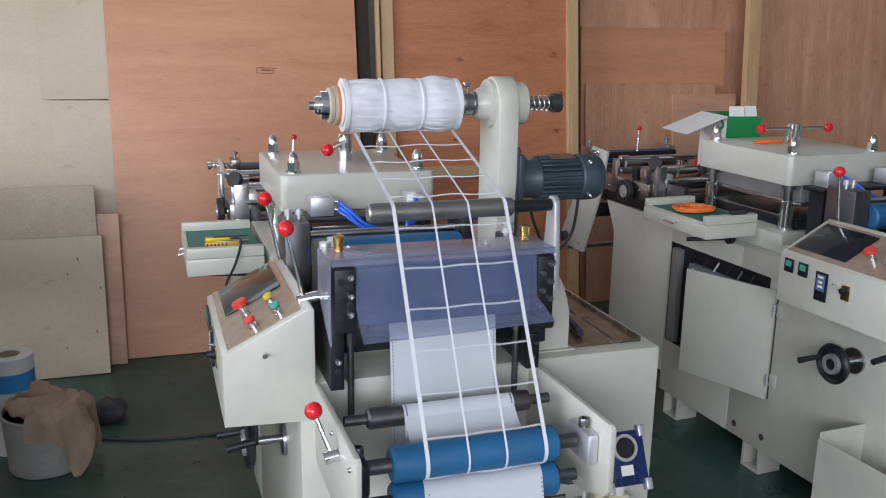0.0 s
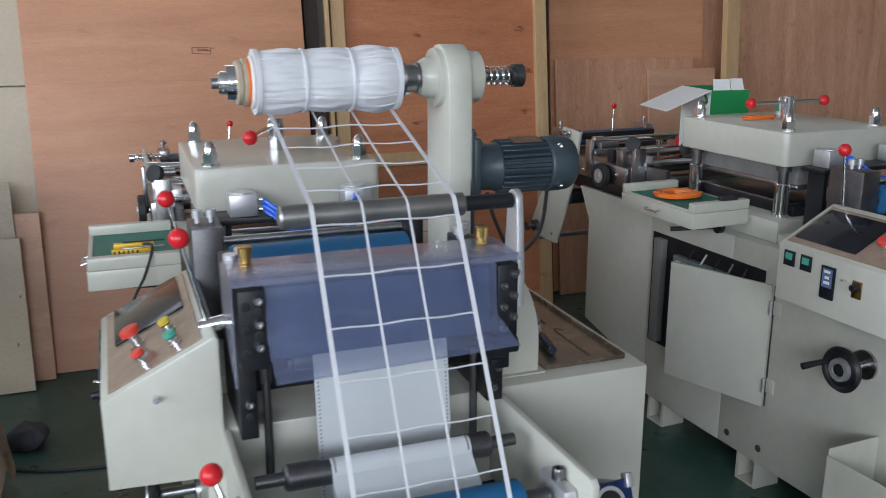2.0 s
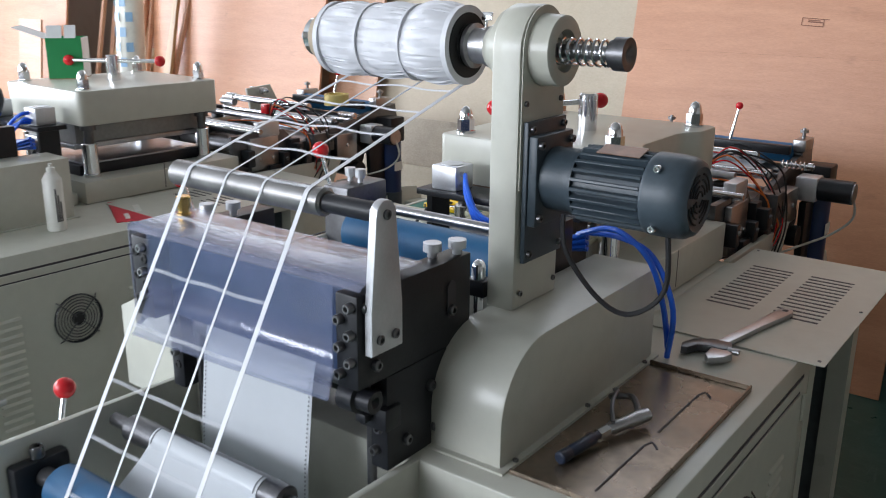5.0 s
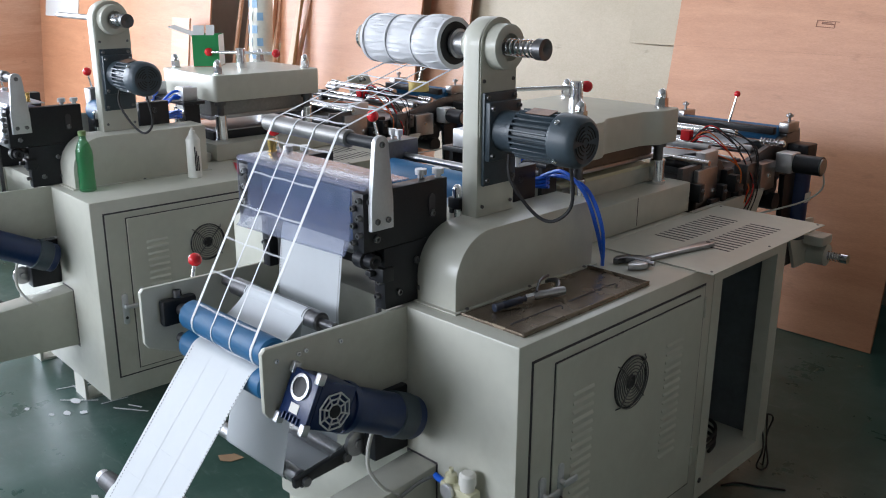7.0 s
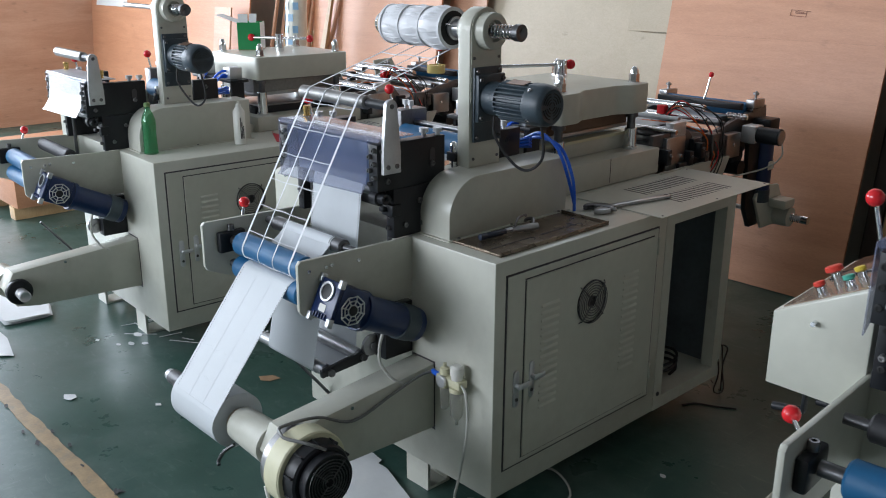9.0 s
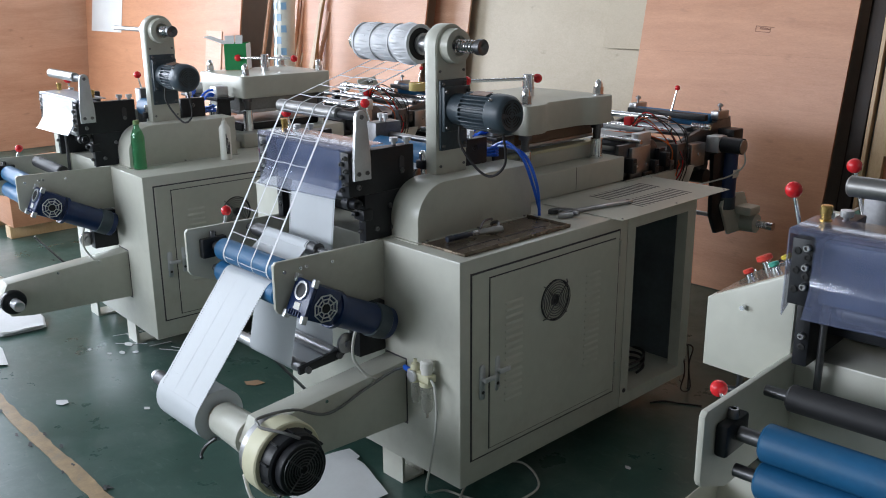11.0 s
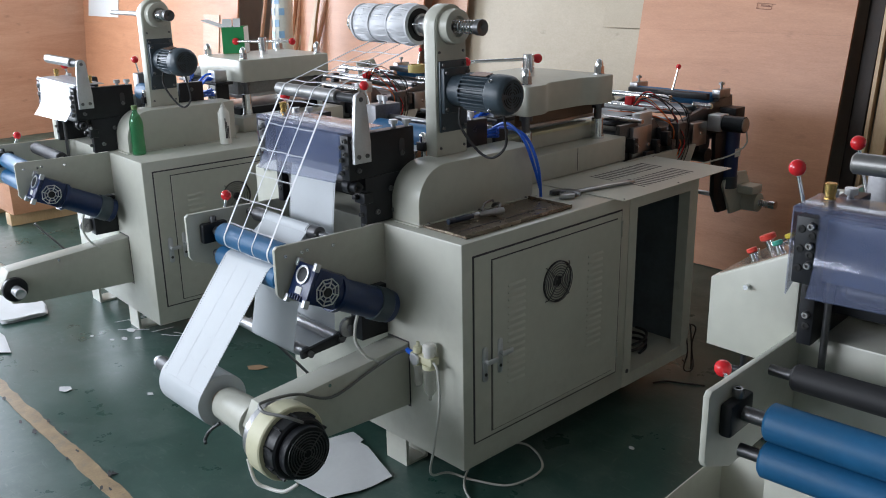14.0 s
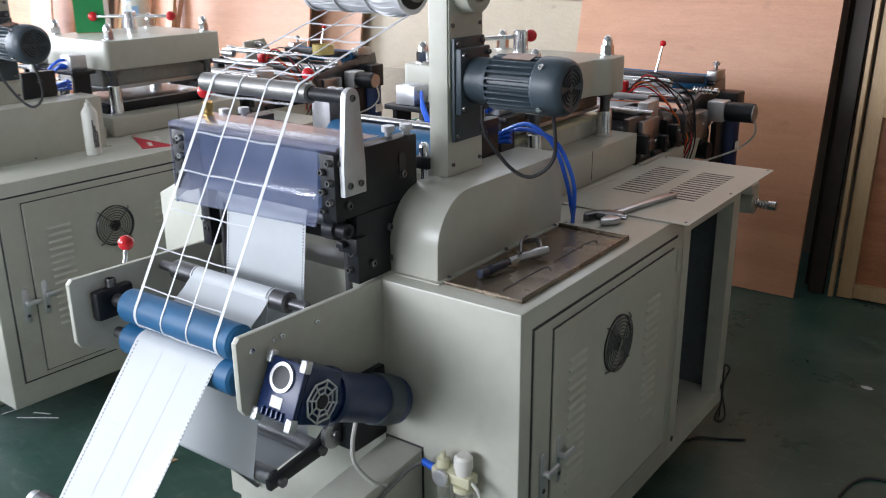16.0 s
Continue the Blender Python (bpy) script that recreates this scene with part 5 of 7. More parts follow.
    hr = part("roller_housing", Shape().box(0.835, 0.872, 2.33, 2.46, ZT, 1.185, 0.004), BLACK, M, "black roller housing")
    for x in (0.35, 0.38, 0.845, 0.862):
        part("housing_screw", Shape().lathe((x, 2.385, 1.185 if x > 0.5 else 1.20), (x, 2.385, 2), [(0, 0.006), (0.012, 0.006), (0.012, 0.012), (0.03, 0.012), (0.03, 0.0001)], 16), ALU, M)
    roller("feed_roller", M, 2.33, 1.108, 0.405, 0.83, 0.045, BLUE, 0.004, 0.012, "blue rubber feed roller")
    part("tie_bar", Shape().cyl((0.40, 2.395, 1.15), (0.872, 2.395, 1.15), 0.011, seg=16), STEEL, M)
    part("bed_plate", Shape().box(0.335, 0.872, 2.10, 2.64, ZT + 0.0005, 0.94, 0.003), PAINT, M)
    pin = part("pull_pin", Shape().cyl((0.852, 2.16, ZT + 0.04), (0.852, 2.16, 1.16), 0.009, seg=14), CHROME, M, "bright pull pin")
    part("pin_block", Shape().box(0.832, 0.872, 2.145, 2.178, 1.105, 1.135, 0.003), BLACK, pin)
    part("pin_cap", Shape().lathe((0.852, 2.16, 1.135), (0.852, 2.16, 2), [(0, 0.013), (0.02, 0.013), (0.028, 0.011), (0.033, 0.006), (0.034, 0.0001)], 18), CHROME, pin)
    # web clamp with two air cylinders
    part("clamp_plate", Shape().box(0.41, 0.84, 2.545, 2.645, 1.15, 1.165, 0.002).box(0.43, 0.445, 2.56, 2.63, 0.94, 1.15).box(0.80, 0.815, 2.56, 2.63, 0.94, 1.15), BLACK, M, "black clamp bridge")
    for x in (0.478, 0.772):
        cy = part("air_cylinder", Shape().box(x - 0.035, x + 0.035, 2.56, 2.63, 1.165, 1.222, 0.004).cyl((x, 2.595, 1.222), (x, 2.595, 1.224), 0.027, seg=28), ALU, M, "square aluminium air cylinder")
        for z in (1.205, 1.18):
            if x < 0.6:
                part("fitting", Shape().cyl((x + 0.0345, 2.58, z), (x + 0.05, 2.575, z), 0.006, seg=10), CHROME, cy)
            else:
                part("fitting", Shape().cyl((x - 0.006, 2.5605, z), (x - 0.008, 2.545, z), 0.006, seg=10), HOSE, cy)
    for z, k in ((1.205, 0.0), (1.18, 0.012), (1.192, 0.024)):
        part("air_hose", Shape().tube([(0.528, 2.575, z), (0.555, 2.545, z - 0.02), (0.60, 2.515, 1.145 - k), (0.66, 2.50, 1.128 - k), (0.72, 2.495, 1.122 - k), (0.79, 2.497, 1.124 - k), (0.88, 2.51, 1.135 - k)], 0.0055, 8), HOSE, M, "blue air hose")
        part("air_hose", Shape().tube([(0.762 + k * 0.8, 2.558, z - k * 0.5), (0.758 + k * 0.8, 2.535, z - 0.004), (0.735 + k * 0.5, 2.512, 1.175 - k), (0.722, 2.492, 1.138 - k), (0.75, 2.482 - k * 0.4, 1.115 - k), (0.80, 2.484, 1.118 - k * 0.8), (0.88, 2.50, 1.142 - k)], 0.0055, 8), HOSE, M, "blue air hose")
    part("hose_tie", Shape().lathe((0.728, 2.493, 1.122), (0.75, 2.491, 1.121), [(0, 0.018), (0.003, 0.021), (0.017, 0.021), (0.02, 0.018)], 14), RUBBER, M, "black hose tie")
    for k in (0, 0.02) if web else ():
        part("air_hose", Shape().tube([(0.86, 2.50 + k, 1.14), (0.95, 2.48 + k, 1.17 - k), (1.02, 2.49 + k, 1.12), (1.045 + k, 2.52, 1.02), (1.045, 2.56, 0.92 - k)], 0.0058, 8), HOSE, M, "blue air hose")
    # press: base, posts, head with four lugs
    low_bed = Shape().box(0.345, 0.895, 2.655, 3.29, ZT + 0.001, 1.005 if web else 0.975, 0.004)
    if web:
        low_bed.box(0.46, 0.785, 2.70, 3.22, 1.005, 1.06, 0.003)
    bs = part("press_base", low_bed, PAINT, M, "painted press base")
    if web:
        part("die_board", Shape().box(0.455, 0.79, 2.68, 3.235, 1.06, 1.072, 0.001), IVORY, bs)
    else:
        part("bed_plate", Shape().box(0.45, 0.79, 2.70, 3.22, 0.975, 1.012, 0.003), BLACK, bs, "black press bed plate")
        part("cutting_plate", Shape().box(0.455, 0.785, 2.72, 3.20, 1.012, 1.018, 0.001), STEEL, bs)
    part("base_seam", Shape().box(0.8945, 0.8956, 2.96, 2.963, ZT + 0.01, 1.003), INK, bs)
    hx, hy = (0.42, 0.82), (2.728, 3.185)
    for x in hx:
        for y in hy:
            gpz = 1.005 if web else 0.975
            gpost = part("guide_post", Shape().lathe((x, y, gpz), (x, y, 2), [(0, 0.03), (0.012, 0.03), (0.013, 0.0255), (1.088 - gpz, 0.0255), (1.091 - gpz, 0.023)], 28), CHROME, M, "chrome guide post")
            part("column", Shape().cyl((x, y, 1.08), (x, y, 1.157), 0.0165, seg=20).cyl((x, y, 1.135), (x, y, 1.1548), 0.026, seg=20), DARKSTEEL, gpost)
    e = 0.047
    prof = [(hx[0] - e, hy[0] - e), (hx[1] + e, hy[0] - e)]
    if web:
        prof += [(hx[1] + e, hy[0] + 0.06), (hx[1] + e - 0.035, hy[0] + 0.12), (hx[1] + e - 0.035, hy[1] - 0.12), (hx[1] + e, hy[1] - 0.06)]
    prof += [(hx[1] + e, hy[1] + e), (hx[0] - e, hy[1] + e)]
    s = Shape().prism(rounded(prof, 0.024), "z", 1.155, 1.27, 0.006)
    head = part("press_head", s, PAINT, M, "heavy grey press head")
    part("platen", Shape().box(0.455, 0.785, 2.70, 3.20, 1.105 if web else 1.085, 1.1545, 0.002), BROWNBLK if web else GREYPLATE, head, "brown backing board" if web else "scratched grey platen")
    part("die_plate", Shape().box(0.45, 0.79, 2.69, 3.21, 1.092 if web else 1.068, 1.1045 if web else 1.0845, 0.002), STEEL, head)
    for x in hx:
        for y in hy:
            nut(head, x, y, 1.27)
    px, py = 0.632, 2.955
    tp = part("turning_post", Shape().lathe((px, py, 1.27), (px, py, 2), [(0, 0.024), (0.088, 0.024), (0.092, 0.020), (0.092, 0.0001)], 28), CHROME, head, "chrome turning post")
    mv["tbar"] = (px, py, tp)
    # infeed unit at the far end, a little below the press table
    before = set(M.children)
    for x in (0.36, 0.84):
        fp = part("infeed_frame", Shape().prism([(3.29, 0.93), (3.29, 1.09), (3.55, 1.09), (3.62, 1.02), (4.0, 1.10), (4.22, 1.13), (4.24, 1.03), (4.05, 0.93), (3.6, 0.88)], "x", x, x + 0.022, 0.002), DARKSTEEL, M, "steel infeed side frame")
        part("bearing_cap", Shape().box(x - 0.01, x + 0.034, 4.08, 4.18, 1.125, 1.165, 0.004), STEEL, fp)
        part("pressure_screw", Shape().cyl((x + 0.011, 4.13, 1.165), (x + 0.011, 4.13, 1.20), 0.006, seg=10).cyl((x + 0.011, 4.13, 1.185), (x + 0.011, 4.13, 1.195), 0.014, seg=14), STEEL, fp)
        part("bearing_cap", Shape().box(x - 0.008, x + 0.03, 3.42, 3.52, 1.07, 1.13, 0.004), ALU, fp)
    roller("infeed_roller", M, 4.10, 1.115, 0.385, 0.835, 0.034, BLUE, 0.03, 0.012, "blue rubber infeed roller")
    roller("infeed_roller", M, 4.12, 1.045, 0.385, 0.835, 0.03, STEEL, 0.03, 0.012)
    for y, z, r in ((3.47, 1.09, 0.013), (3.56, 1.05, 0.02), (3.72, 1.06, 0.012), (3.86, 1.08, 0.018), (3.40, 1.02, 0.022)):
        roller("web_roller", M, y, z, 0.385, 0.835, r, STEEL if r < 0.02 else DARKSTEEL, 0.02, 0.008)
    part("web_table", Shape().box(0.40, 0.82, 3.42, 3.92, 1.015, 1.02, 0.001), STEEL, M)
    lever(M, (0.62, 4.06, 1.14), (0.636, 4.08, 1.263), 0.013)
    sm = part("servo_motor", Shape().box(0.885, 0.955, 3.96, 4.04, 1.0, 1.08, 0.006), ALU, M, "servo motor")
    part("motor_can", Shape().cyl((0.955, 4.0, 1.04), (1.06, 4.0, 1.04), 0.038, seg=28), BLACK, sm)
    part("motor_cap", Shape().cyl((1.06, 4.0, 1.04), (1.065, 4.0, 1.04), 0.033, seg=24), STEEL, sm)
    fm = part("feed_motor", Shape().box(0.875, 0.965, 4.08, 4.17, 0.99, 1.10, 0.006), BLACK, M, "upright blue feed motor")
    part("motor_can", Shape().cyl((0.92, 4.125, 0.76), (0.92, 4.125, 0.99), 0.047, seg=28), GEARBLUE, fm)
    part("motor_end", Shape().cyl((0.92, 4.125, 0.70), (0.92, 4.125, 0.76), 0.05, seg=28), MOTOR, fm)
    part("motor_label", Shape().box(0.9655, 0.968, 4.10, 4.15, 0.86, 0.90), WHITEP, fm)
    ssp = part("infeed_spring", Shape().spring((0.865, 3.86, 1.12), (0.945, 3.86, 1.12), 0.012, 0.0022, 6).cyl((0.862, 3.86, 1.12), (0.965, 3.86, 1.12), 0.006, seg=10).cyl((0.945, 3.86, 1.12), (0.96, 3.86, 1.12), 0.013, seg=14), CHROME, M)
    part("bracket", Shape().box(0.864, 0.884, 3.36, 3.50, 0.93, 1.075, 0.003), STEEL, M)
    part("bracket", Shape().box(0.864, 0.90, 3.44, 3.52, 0.90, 0.96, 0.003), BLACK, M)
    part("bracket", Shape().box(0.864, 0.89, 3.56, 3.61, 0.90, 1.05, 0.003), BLACK, M)
    part("bracket", Shape().box(0.864, 0.92, 3.66, 3.74, 0.94, 1.06, 0.003), DARKSTEEL, M)
    part("bracket", Shape().box(0.864, 0.91, 3.80, 3.92, 0.93, 1.04, 0.003), STEEL, M)
    part("gear_cover", Shape().lathe((0.864, 3.93, 0.93), (2, 3.93, 0.93), [(0, 0.05), (0.03, 0.048), (0.036, 0.04), (0.036, 0.0001)], 28), RUBBER, M)
    for y_ in (3.40, 3.47, 3.70, 3.86):
        bolts("bolt", [(0.884 if y_ < 3.5 else 0.92 if y_ < 3.8 else 0.91, y_, 0.99)], "x", 0.007, 0.006, CHROME, M)
    part("cross_shaft", Shape().cyl((0.34, 3.40, 1.10), (0.90, 3.40, 1.10), 0.010, seg=16), CHROME, M)
    part("cross_shaft", Shape().cyl((0.34, 3.66, 1.12), (0.88, 3.66, 1.12), 0.009, seg=16), CHROME, M)
    part("cross_beam", Shape().box(0.382, 0.838, 4.02, 4.05, 1.12, 1.15, 0.003), BLACK, M)
    part("cross_beam", Shape().box(0.382, 0.838, 3.58, 3.63, 0.94, 0.99, 0.003), BLACK, M)
    part("wire", Shape().tube([(0.60, 3.62, 1.08), (0.72, 3.62, 1.15), (0.80, 3.68, 1.17), (0.90, 3.74, 1.12), (0.92, 3.74, 1.0), (0.90, 3.70, 0.88)], 0.003, 6), RUBBER, M)
    part("wire", Shape().tube([(0.50, 3.55, 1.09), (0.66, 3.58, 1.10), (0.80, 3.62, 1.09), (0.89, 3.66, 1.04), (0.895, 3.64, 0.93)], 0.003, 6), ORANGE, M)
    part("wire", Shape().tube([(1.06, 4.0, 1.02), (1.065, 4.02, 0.94), (1.01, 4.0, 0.88), (0.94, 3.9, 0.85), (0.90, 3.8, 0.84)], 0.004, 6), CLEARHOSE, M)
    se = part("sensor", Shape().box(0.66, 0.70, 3.60, 3.63, 1.13, 1.17, 0.003), REDBALL, M, "small red sensor head")
    part("sensor_post", Shape().box(0.672, 0.688, 3.605, 3.625, 1.075, 1.129, 0.002), DARKSTEEL, se)
    rw = random.Random(21)
    for k in range(7):
        a, b, c = rw.uniform(-0.04, 0.04), rw.uniform(-0.03, 0.05), rw.uniform(0, 0.05)
        part("wire", Shape().tube([(0.70 + a * 0.3, 3.62, 1.12), (0.78, 3.60 + a, 1.16 + c), (0.86 + a, 3.66 + b, 1.10 + c), (0.905 + c * 0.4, 3.70 + b, 1.02 + a), (0.92 + c * 0.3, 3.69 + a, 0.95), (0.91 + a * 0.4, 3.66 + b, 0.86)], 0.0026, 6), (RUBBER, REDBALL, RUBBER, ORANGE)[k % 4], M)
    for y_, z_, w_ in ((3.34, 1.0, 0.03), (3.52, 0.97, 0.024), (3.58, 1.0, 0.04), (3.635, 0.955, 0.03), (3.77, 1.01, 0.022)):
        bk = part("adjusting_block", Shape().box(0.865, 0.885 + w_, y_ - 0.016, y_ + 0.016, z_ - 0.03, z_ + 0.035, 0.003), (BLACK, DARKSTEEL)[int(y_ * 100) % 2], M)
        bolts("bolt", [(0.885 + w_, y_, z_ + 0.012)], "x", 0.0065, 0.007, BOLT, bk)
    for ob in set(M.children) - before:
        ob.location.z -= 0.06 if ob in (sm, fm) else 0.045
    # rear body and unwind stand
    for x in (0.30, 0.90):
        part("rear_plate", Shape().prism([(3.281, 0.20), (3.281, 0.90), (3.82, 0.90), (3.74, 0.76), (3.74, 0.30)], "x", x, x + 0.02, 0.002), PAINT, M, "painted rear side plate")
    part("unwind_arm", Shape().prism([(4.06, 0.66), (4.10, 0.72), (4.28, 0.70), (4.34, 0.60), (4.32, 0.50), (4.15, 0.50)], "x", 0.925, 0.94, 0.002), PAINT, M, "painted unwind arm")
    part("unwind_bracket", Shape().prism([(3.98, 0.93), (4.0, 0.62), (4.06, 0.52), (4.14, 0.52), (4.12, 0.70), (4.09, 0.93)], "x", 0.90, 0.924, 0.003), BLACK, M, "black unwind bracket")
    ua = part("unwind_arm", Shape().prism([(3.82, 1.14), (3.86, 0.93), (4.0, 0.59), (4.20, 0.59), (4.23, 0.66), (3.96, 1.15)], "x", 0.285, 0.299, 0.002), PAINT, M, "painted unwind arm")
    bolts("bolt", [(0.285, 3.88, 1.02), (0.285, 3.95, 0.90), (0.285, 4.03, 0.63), (0.285, 3.93, 1.08)], "-x", 0.007, 0.007, CHROME, ua)
    part("arm_hub", Shape().lathe((0.285, 4.18, 0.64), (0, 4.18, 0.64), [(0, 0.028), (0.02, 0.026), (0.02, 0.014), (0.05, 0.014), (0.05, 0.022), (0.06, 0.022), (0.06, 0.0001)], 20), DARKSTEEL, ua)
    part("idler_tube", Shape().cyl((0.30, 3.92, 0.83), (0.925, 3.92, 0.83), 0.035, seg=28), BLACK, M, "black idler tube")
    # operator-side adjusting gear of the infeed
    ib = part("infeed_block", Shape().box(0.285, 0.358, 3.46, 3.84, 0.955, 1.035, 0.003), STEEL, M, "bare steel adjusting block")
    bolts("bolt", [(0.285, 3.52, 1.0), (0.285, 3.72, 1.01), (0.285, 3.78, 0.98)], "-x", 0.007, 0.006, CHROME, ib)
    part("adjusting_plate", Shape().box(0.27, 0.284, 3.70, 3.745, 0.96, 1.12, 0.002), STEEL, M)
    part("steel_tube", Shape().lathe((0.29, 3.72, 1.115), (1, 3.72, 1.115), [(0, 0.012), (0.004, 0.02), (0.05, 0.02), (0.052, 0.015), (0.54, 0.015)], 24), CHROME, M, "bright steel tube across the infeed")
    part("steel_tube", Shape().lathe((0.30, 3.52, 1.085), (1, 3.52, 1.085), [(0, 0.010), (0.003, 0.017), (0.03, 0.017), (0.032, 0.012), (0.53, 0.012)], 20), STEEL, M)
    part("clamp_block", Shape().box(0.295, 0.352, 3.50, 3.545, 1.036, 1.10, 0.003), STEEL, M)
    part("clamp_block", Shape().box(0.315, 0.356, 3.60, 3.64, 1.036, 1.09, 0.003), BLACK, M)
    part("star_knob", Shape().lathe((0.50, 3.36, 1.12), (0.47, 3.30, 1.13), [(0, 0.008), (0.012, 0.009), (0.014, 0.026), (0.03, 0.028), (0.034, 0.022), (0.034, 0.0001)], 10), RUBBER, M, "black star knob")
    part("clamp_screw", Shape().lathe((0.43, 3.44, 1.07), (0.43, 3.44, 2), [(0, 0.005), (0.06, 0.005), (0.06, 0.012), (0.075, 0.012), (0.075, 0.0001)], 14), CHROME, M)
    part("adjusting_plate", Shape().box(0.30, 0.356, 3.42, 3.445, 0.95, 1.12, 0.002), STEEL, M)
    aw = part("adjusting_wheel", Shape().lathe((0.284, 3.60, 0.985), (0, 3.60, 0.985), [(0, 0.012), (0.012, 0.012), (0.012, 0.05), (0.016, 0.054), (0.034, 0.054), (0.038, 0.05), (0.038, 0.032), (0.034, 0.031), (0.034, 0.0001)], 32), RUBBER, M, "black adjusting wheel")
    part("wheel_dial", Shape().lathe((0.2495, 3.60, 0.985), (0, 3.60, 0.985), [(0, 0.030), (0.0045, 0.030), (0.0045, 0.012), (0.009, 0.011), (0.009, 0.0001)], 24), ALU, aw)
    part("adjusting_wheel", Shape().lathe((0.32, 3.46, 1.13), (0.28, 3.42, 1.15), [(0, 0.01), (0.01, 0.03), (0.03, 0.03), (0.032, 0.02), (0.032, 0.0001)], 24), RUBBER, M)
    part("tension_spring", Shape().spring((0.34, 3.90, 1.125), (0.25, 3.90, 1.125), 0.014, 0.003, 6).cyl((0.35, 3.90, 1.125), (0.235, 3.90, 1.125), 0.007, seg=10).cyl((0.25, 3.90, 1.125), (0.235, 3.90, 1.125), 0.017, seg=18), CHROME, M)
    part("rod", Shape().cyl((0.30, 3.68, 1.10), (0.385, 3.68, 1.10), 0.016, seg=18), STEEL, M)
    uy, uz = 4.29, 0.545
    part("unwind_hub", Shape().lathe((0.94, uy, uz), (2, uy, uz), [(0, 0.05), (0.075, 0.048), (0.078, 0.03), (0.078, 0.0001)], 32).box(0.94, 1.03, 4.19, 4.29, 0.60, 0.645, 0.01), PAINT, M, "unwind hub")
    part("unwind_shaft", Shape().cyl((0.36, uy, uz), (1.10, uy, uz), 0.012, seg=18), STEEL, M)
    part("unwind_spring", Shape().spring((1.018, uy, uz), (1.075, uy, uz), 0.019, 0.0025, 5).cyl((1.075, uy, uz), (1.105, uy, uz), 0.021, seg=20), CHROME, M)
    return M, mv


def t_handle(machine, px, py, parent, p, q):
    """The sliding bar through the turning post; p and q are its ends."""
    p, q = Vector(p), Vector(q)
    b = part("turning_bar", Shape().cyl(p, q, 0.007, seg=14), CHROME, parent)
    part("knob", Shape().ball(p, 0.0195), REDBALL, b, "round red plastic knob")
    part("knob", Shape().ball(q, 0.0195), REDBALL, b, "round red plastic knob")


def side_tray(machine):
    """The drawer-like shelf on the operator side; its mat faces up."""
    t = part("side_tray", Shape().box(0.09, 0.33, 2.78, 3.20, 0.945, 1.0, 0.004), PAINT, machine, "painted tool tray")
    part("front_lip", Shape().box(0.092, 0.104, 2.812, 3.17, 1.0, 1.008, 0.002), PAINT, t)
    part("rail", Shape().box(0.092, 0.33, 2.78, 2.812, 1.0, 1.034, 0.004), PAINT, t)
    part("rail", Shape().box(0.092, 0.33, 3.17, 3.20, 1.0, 1.034, 0.004), PAINT, t)
    part("mat", Shape().box(0.105, 0.329, 2.813, 3.169, 1.0, 1.006), GREEN, t, "green tray mat")
    part("tray_pull", Shape().tube([(0.09, 2.96, 0.978), (0.074, 2.96, 0.974), (0.074, 3.03, 0.974), (0.09, 3.03, 0.978)], 0.004, 8, 0), CHROME, t)
    part("clamp_lever", Shape().cyl((0.295, 2.88, 0.915), (0.14, 2.96, 0.905), 0.006, 0.009, 12).cyl((0.299, 2.88, 0.915), (0.28, 2.88, 0.915), 0.022, seg=20), BLACK, t)
    return t

# ---- the three machines ----
machine_a, mv_a = build_machine("grey label die-cutting machine running a white label web")
t_handle(machine_a, *mv_a["tbar"], (0.642, 3.0, 1.34), (0.522, 2.70, 1.342))
side_tray(machine_a)
machine_b, mv_b = build_machine("idle grey label die-cutting machine with its side door ajar", web=False, console_open=True, nip_ball=(0.272, 1.72, 0.865))
t_handle(machine_b, *mv_b["tbar"], (0.46, 2.96, 1.34), (0.80, 2.95, 1.34))
side_tray(machine_b)
machine_d, mv_d = build_machine("idle grey label die-cutting machine beside the boards", web=False, guard=SHIELDW)
t_handle(machine_d, *mv_d["tbar"], (0.50, 2.86, 1.34), (0.77, 3.06, 1.34))
pivot_b, pivot_d = Vector((0.390, 2.561, 0)), Vector((1.0345, 2.1355, 0))
machine_b.matrix_basis = pose(2.311, 2.614, 0, 0, 0, 3.4) @ Matrix.Translation(BASE - pivot_b)
machine_d.matrix_basis = pose(-0.89, 2.038, 0, 0, 0, -2.65) @ Matrix.Translation(BASE - pivot_d)


def arc(cy, cz, r, a0, a1, n=8):
    return [(cy + r * math.cos(radians(a0 + (a1 - a0) * i / n)), cz + r * math.sin(radians(a0 + (a1 - a0) * i / n))) for i in range(n + 1)]


# label paper: die unit -> dancer loop -> web roller -> nip -> rewind roll
# web through the press
paper = thing("label_web", (0.62, 1.75, 0.6), "white label paper threaded through the machine", "paper web")
part("upper_run", Shape().sheet([(1.853, 1.045), (1.848, 1.02), (1.831, 0.88), (1.8165, 0.6)] + arc(1.79, 0.505, 0.0215, 0, -90) + arc(1.66, 0.49, 0.0215, -90, -180) + [(1.715, 0.85)] + arc(1.745, 0.882, 0.0245, 160, 90) + [(1.70, 0.865), (1.61, 0.804)], 0.495, 0.755, 0.0006), PAPER, paper)
part("lower_run", Shape().sheet([(1.61, 0.8032)] + arc(1.592, 0.764, 0.0392, 90, 147, 8) + [(1.41, 0.5595), (1.32, 0.423)] + arc(1.392, 0.372, 0.0886, 145, 190), 0.500, 0.764, 0.0006, -0.07), PAPER, paper)
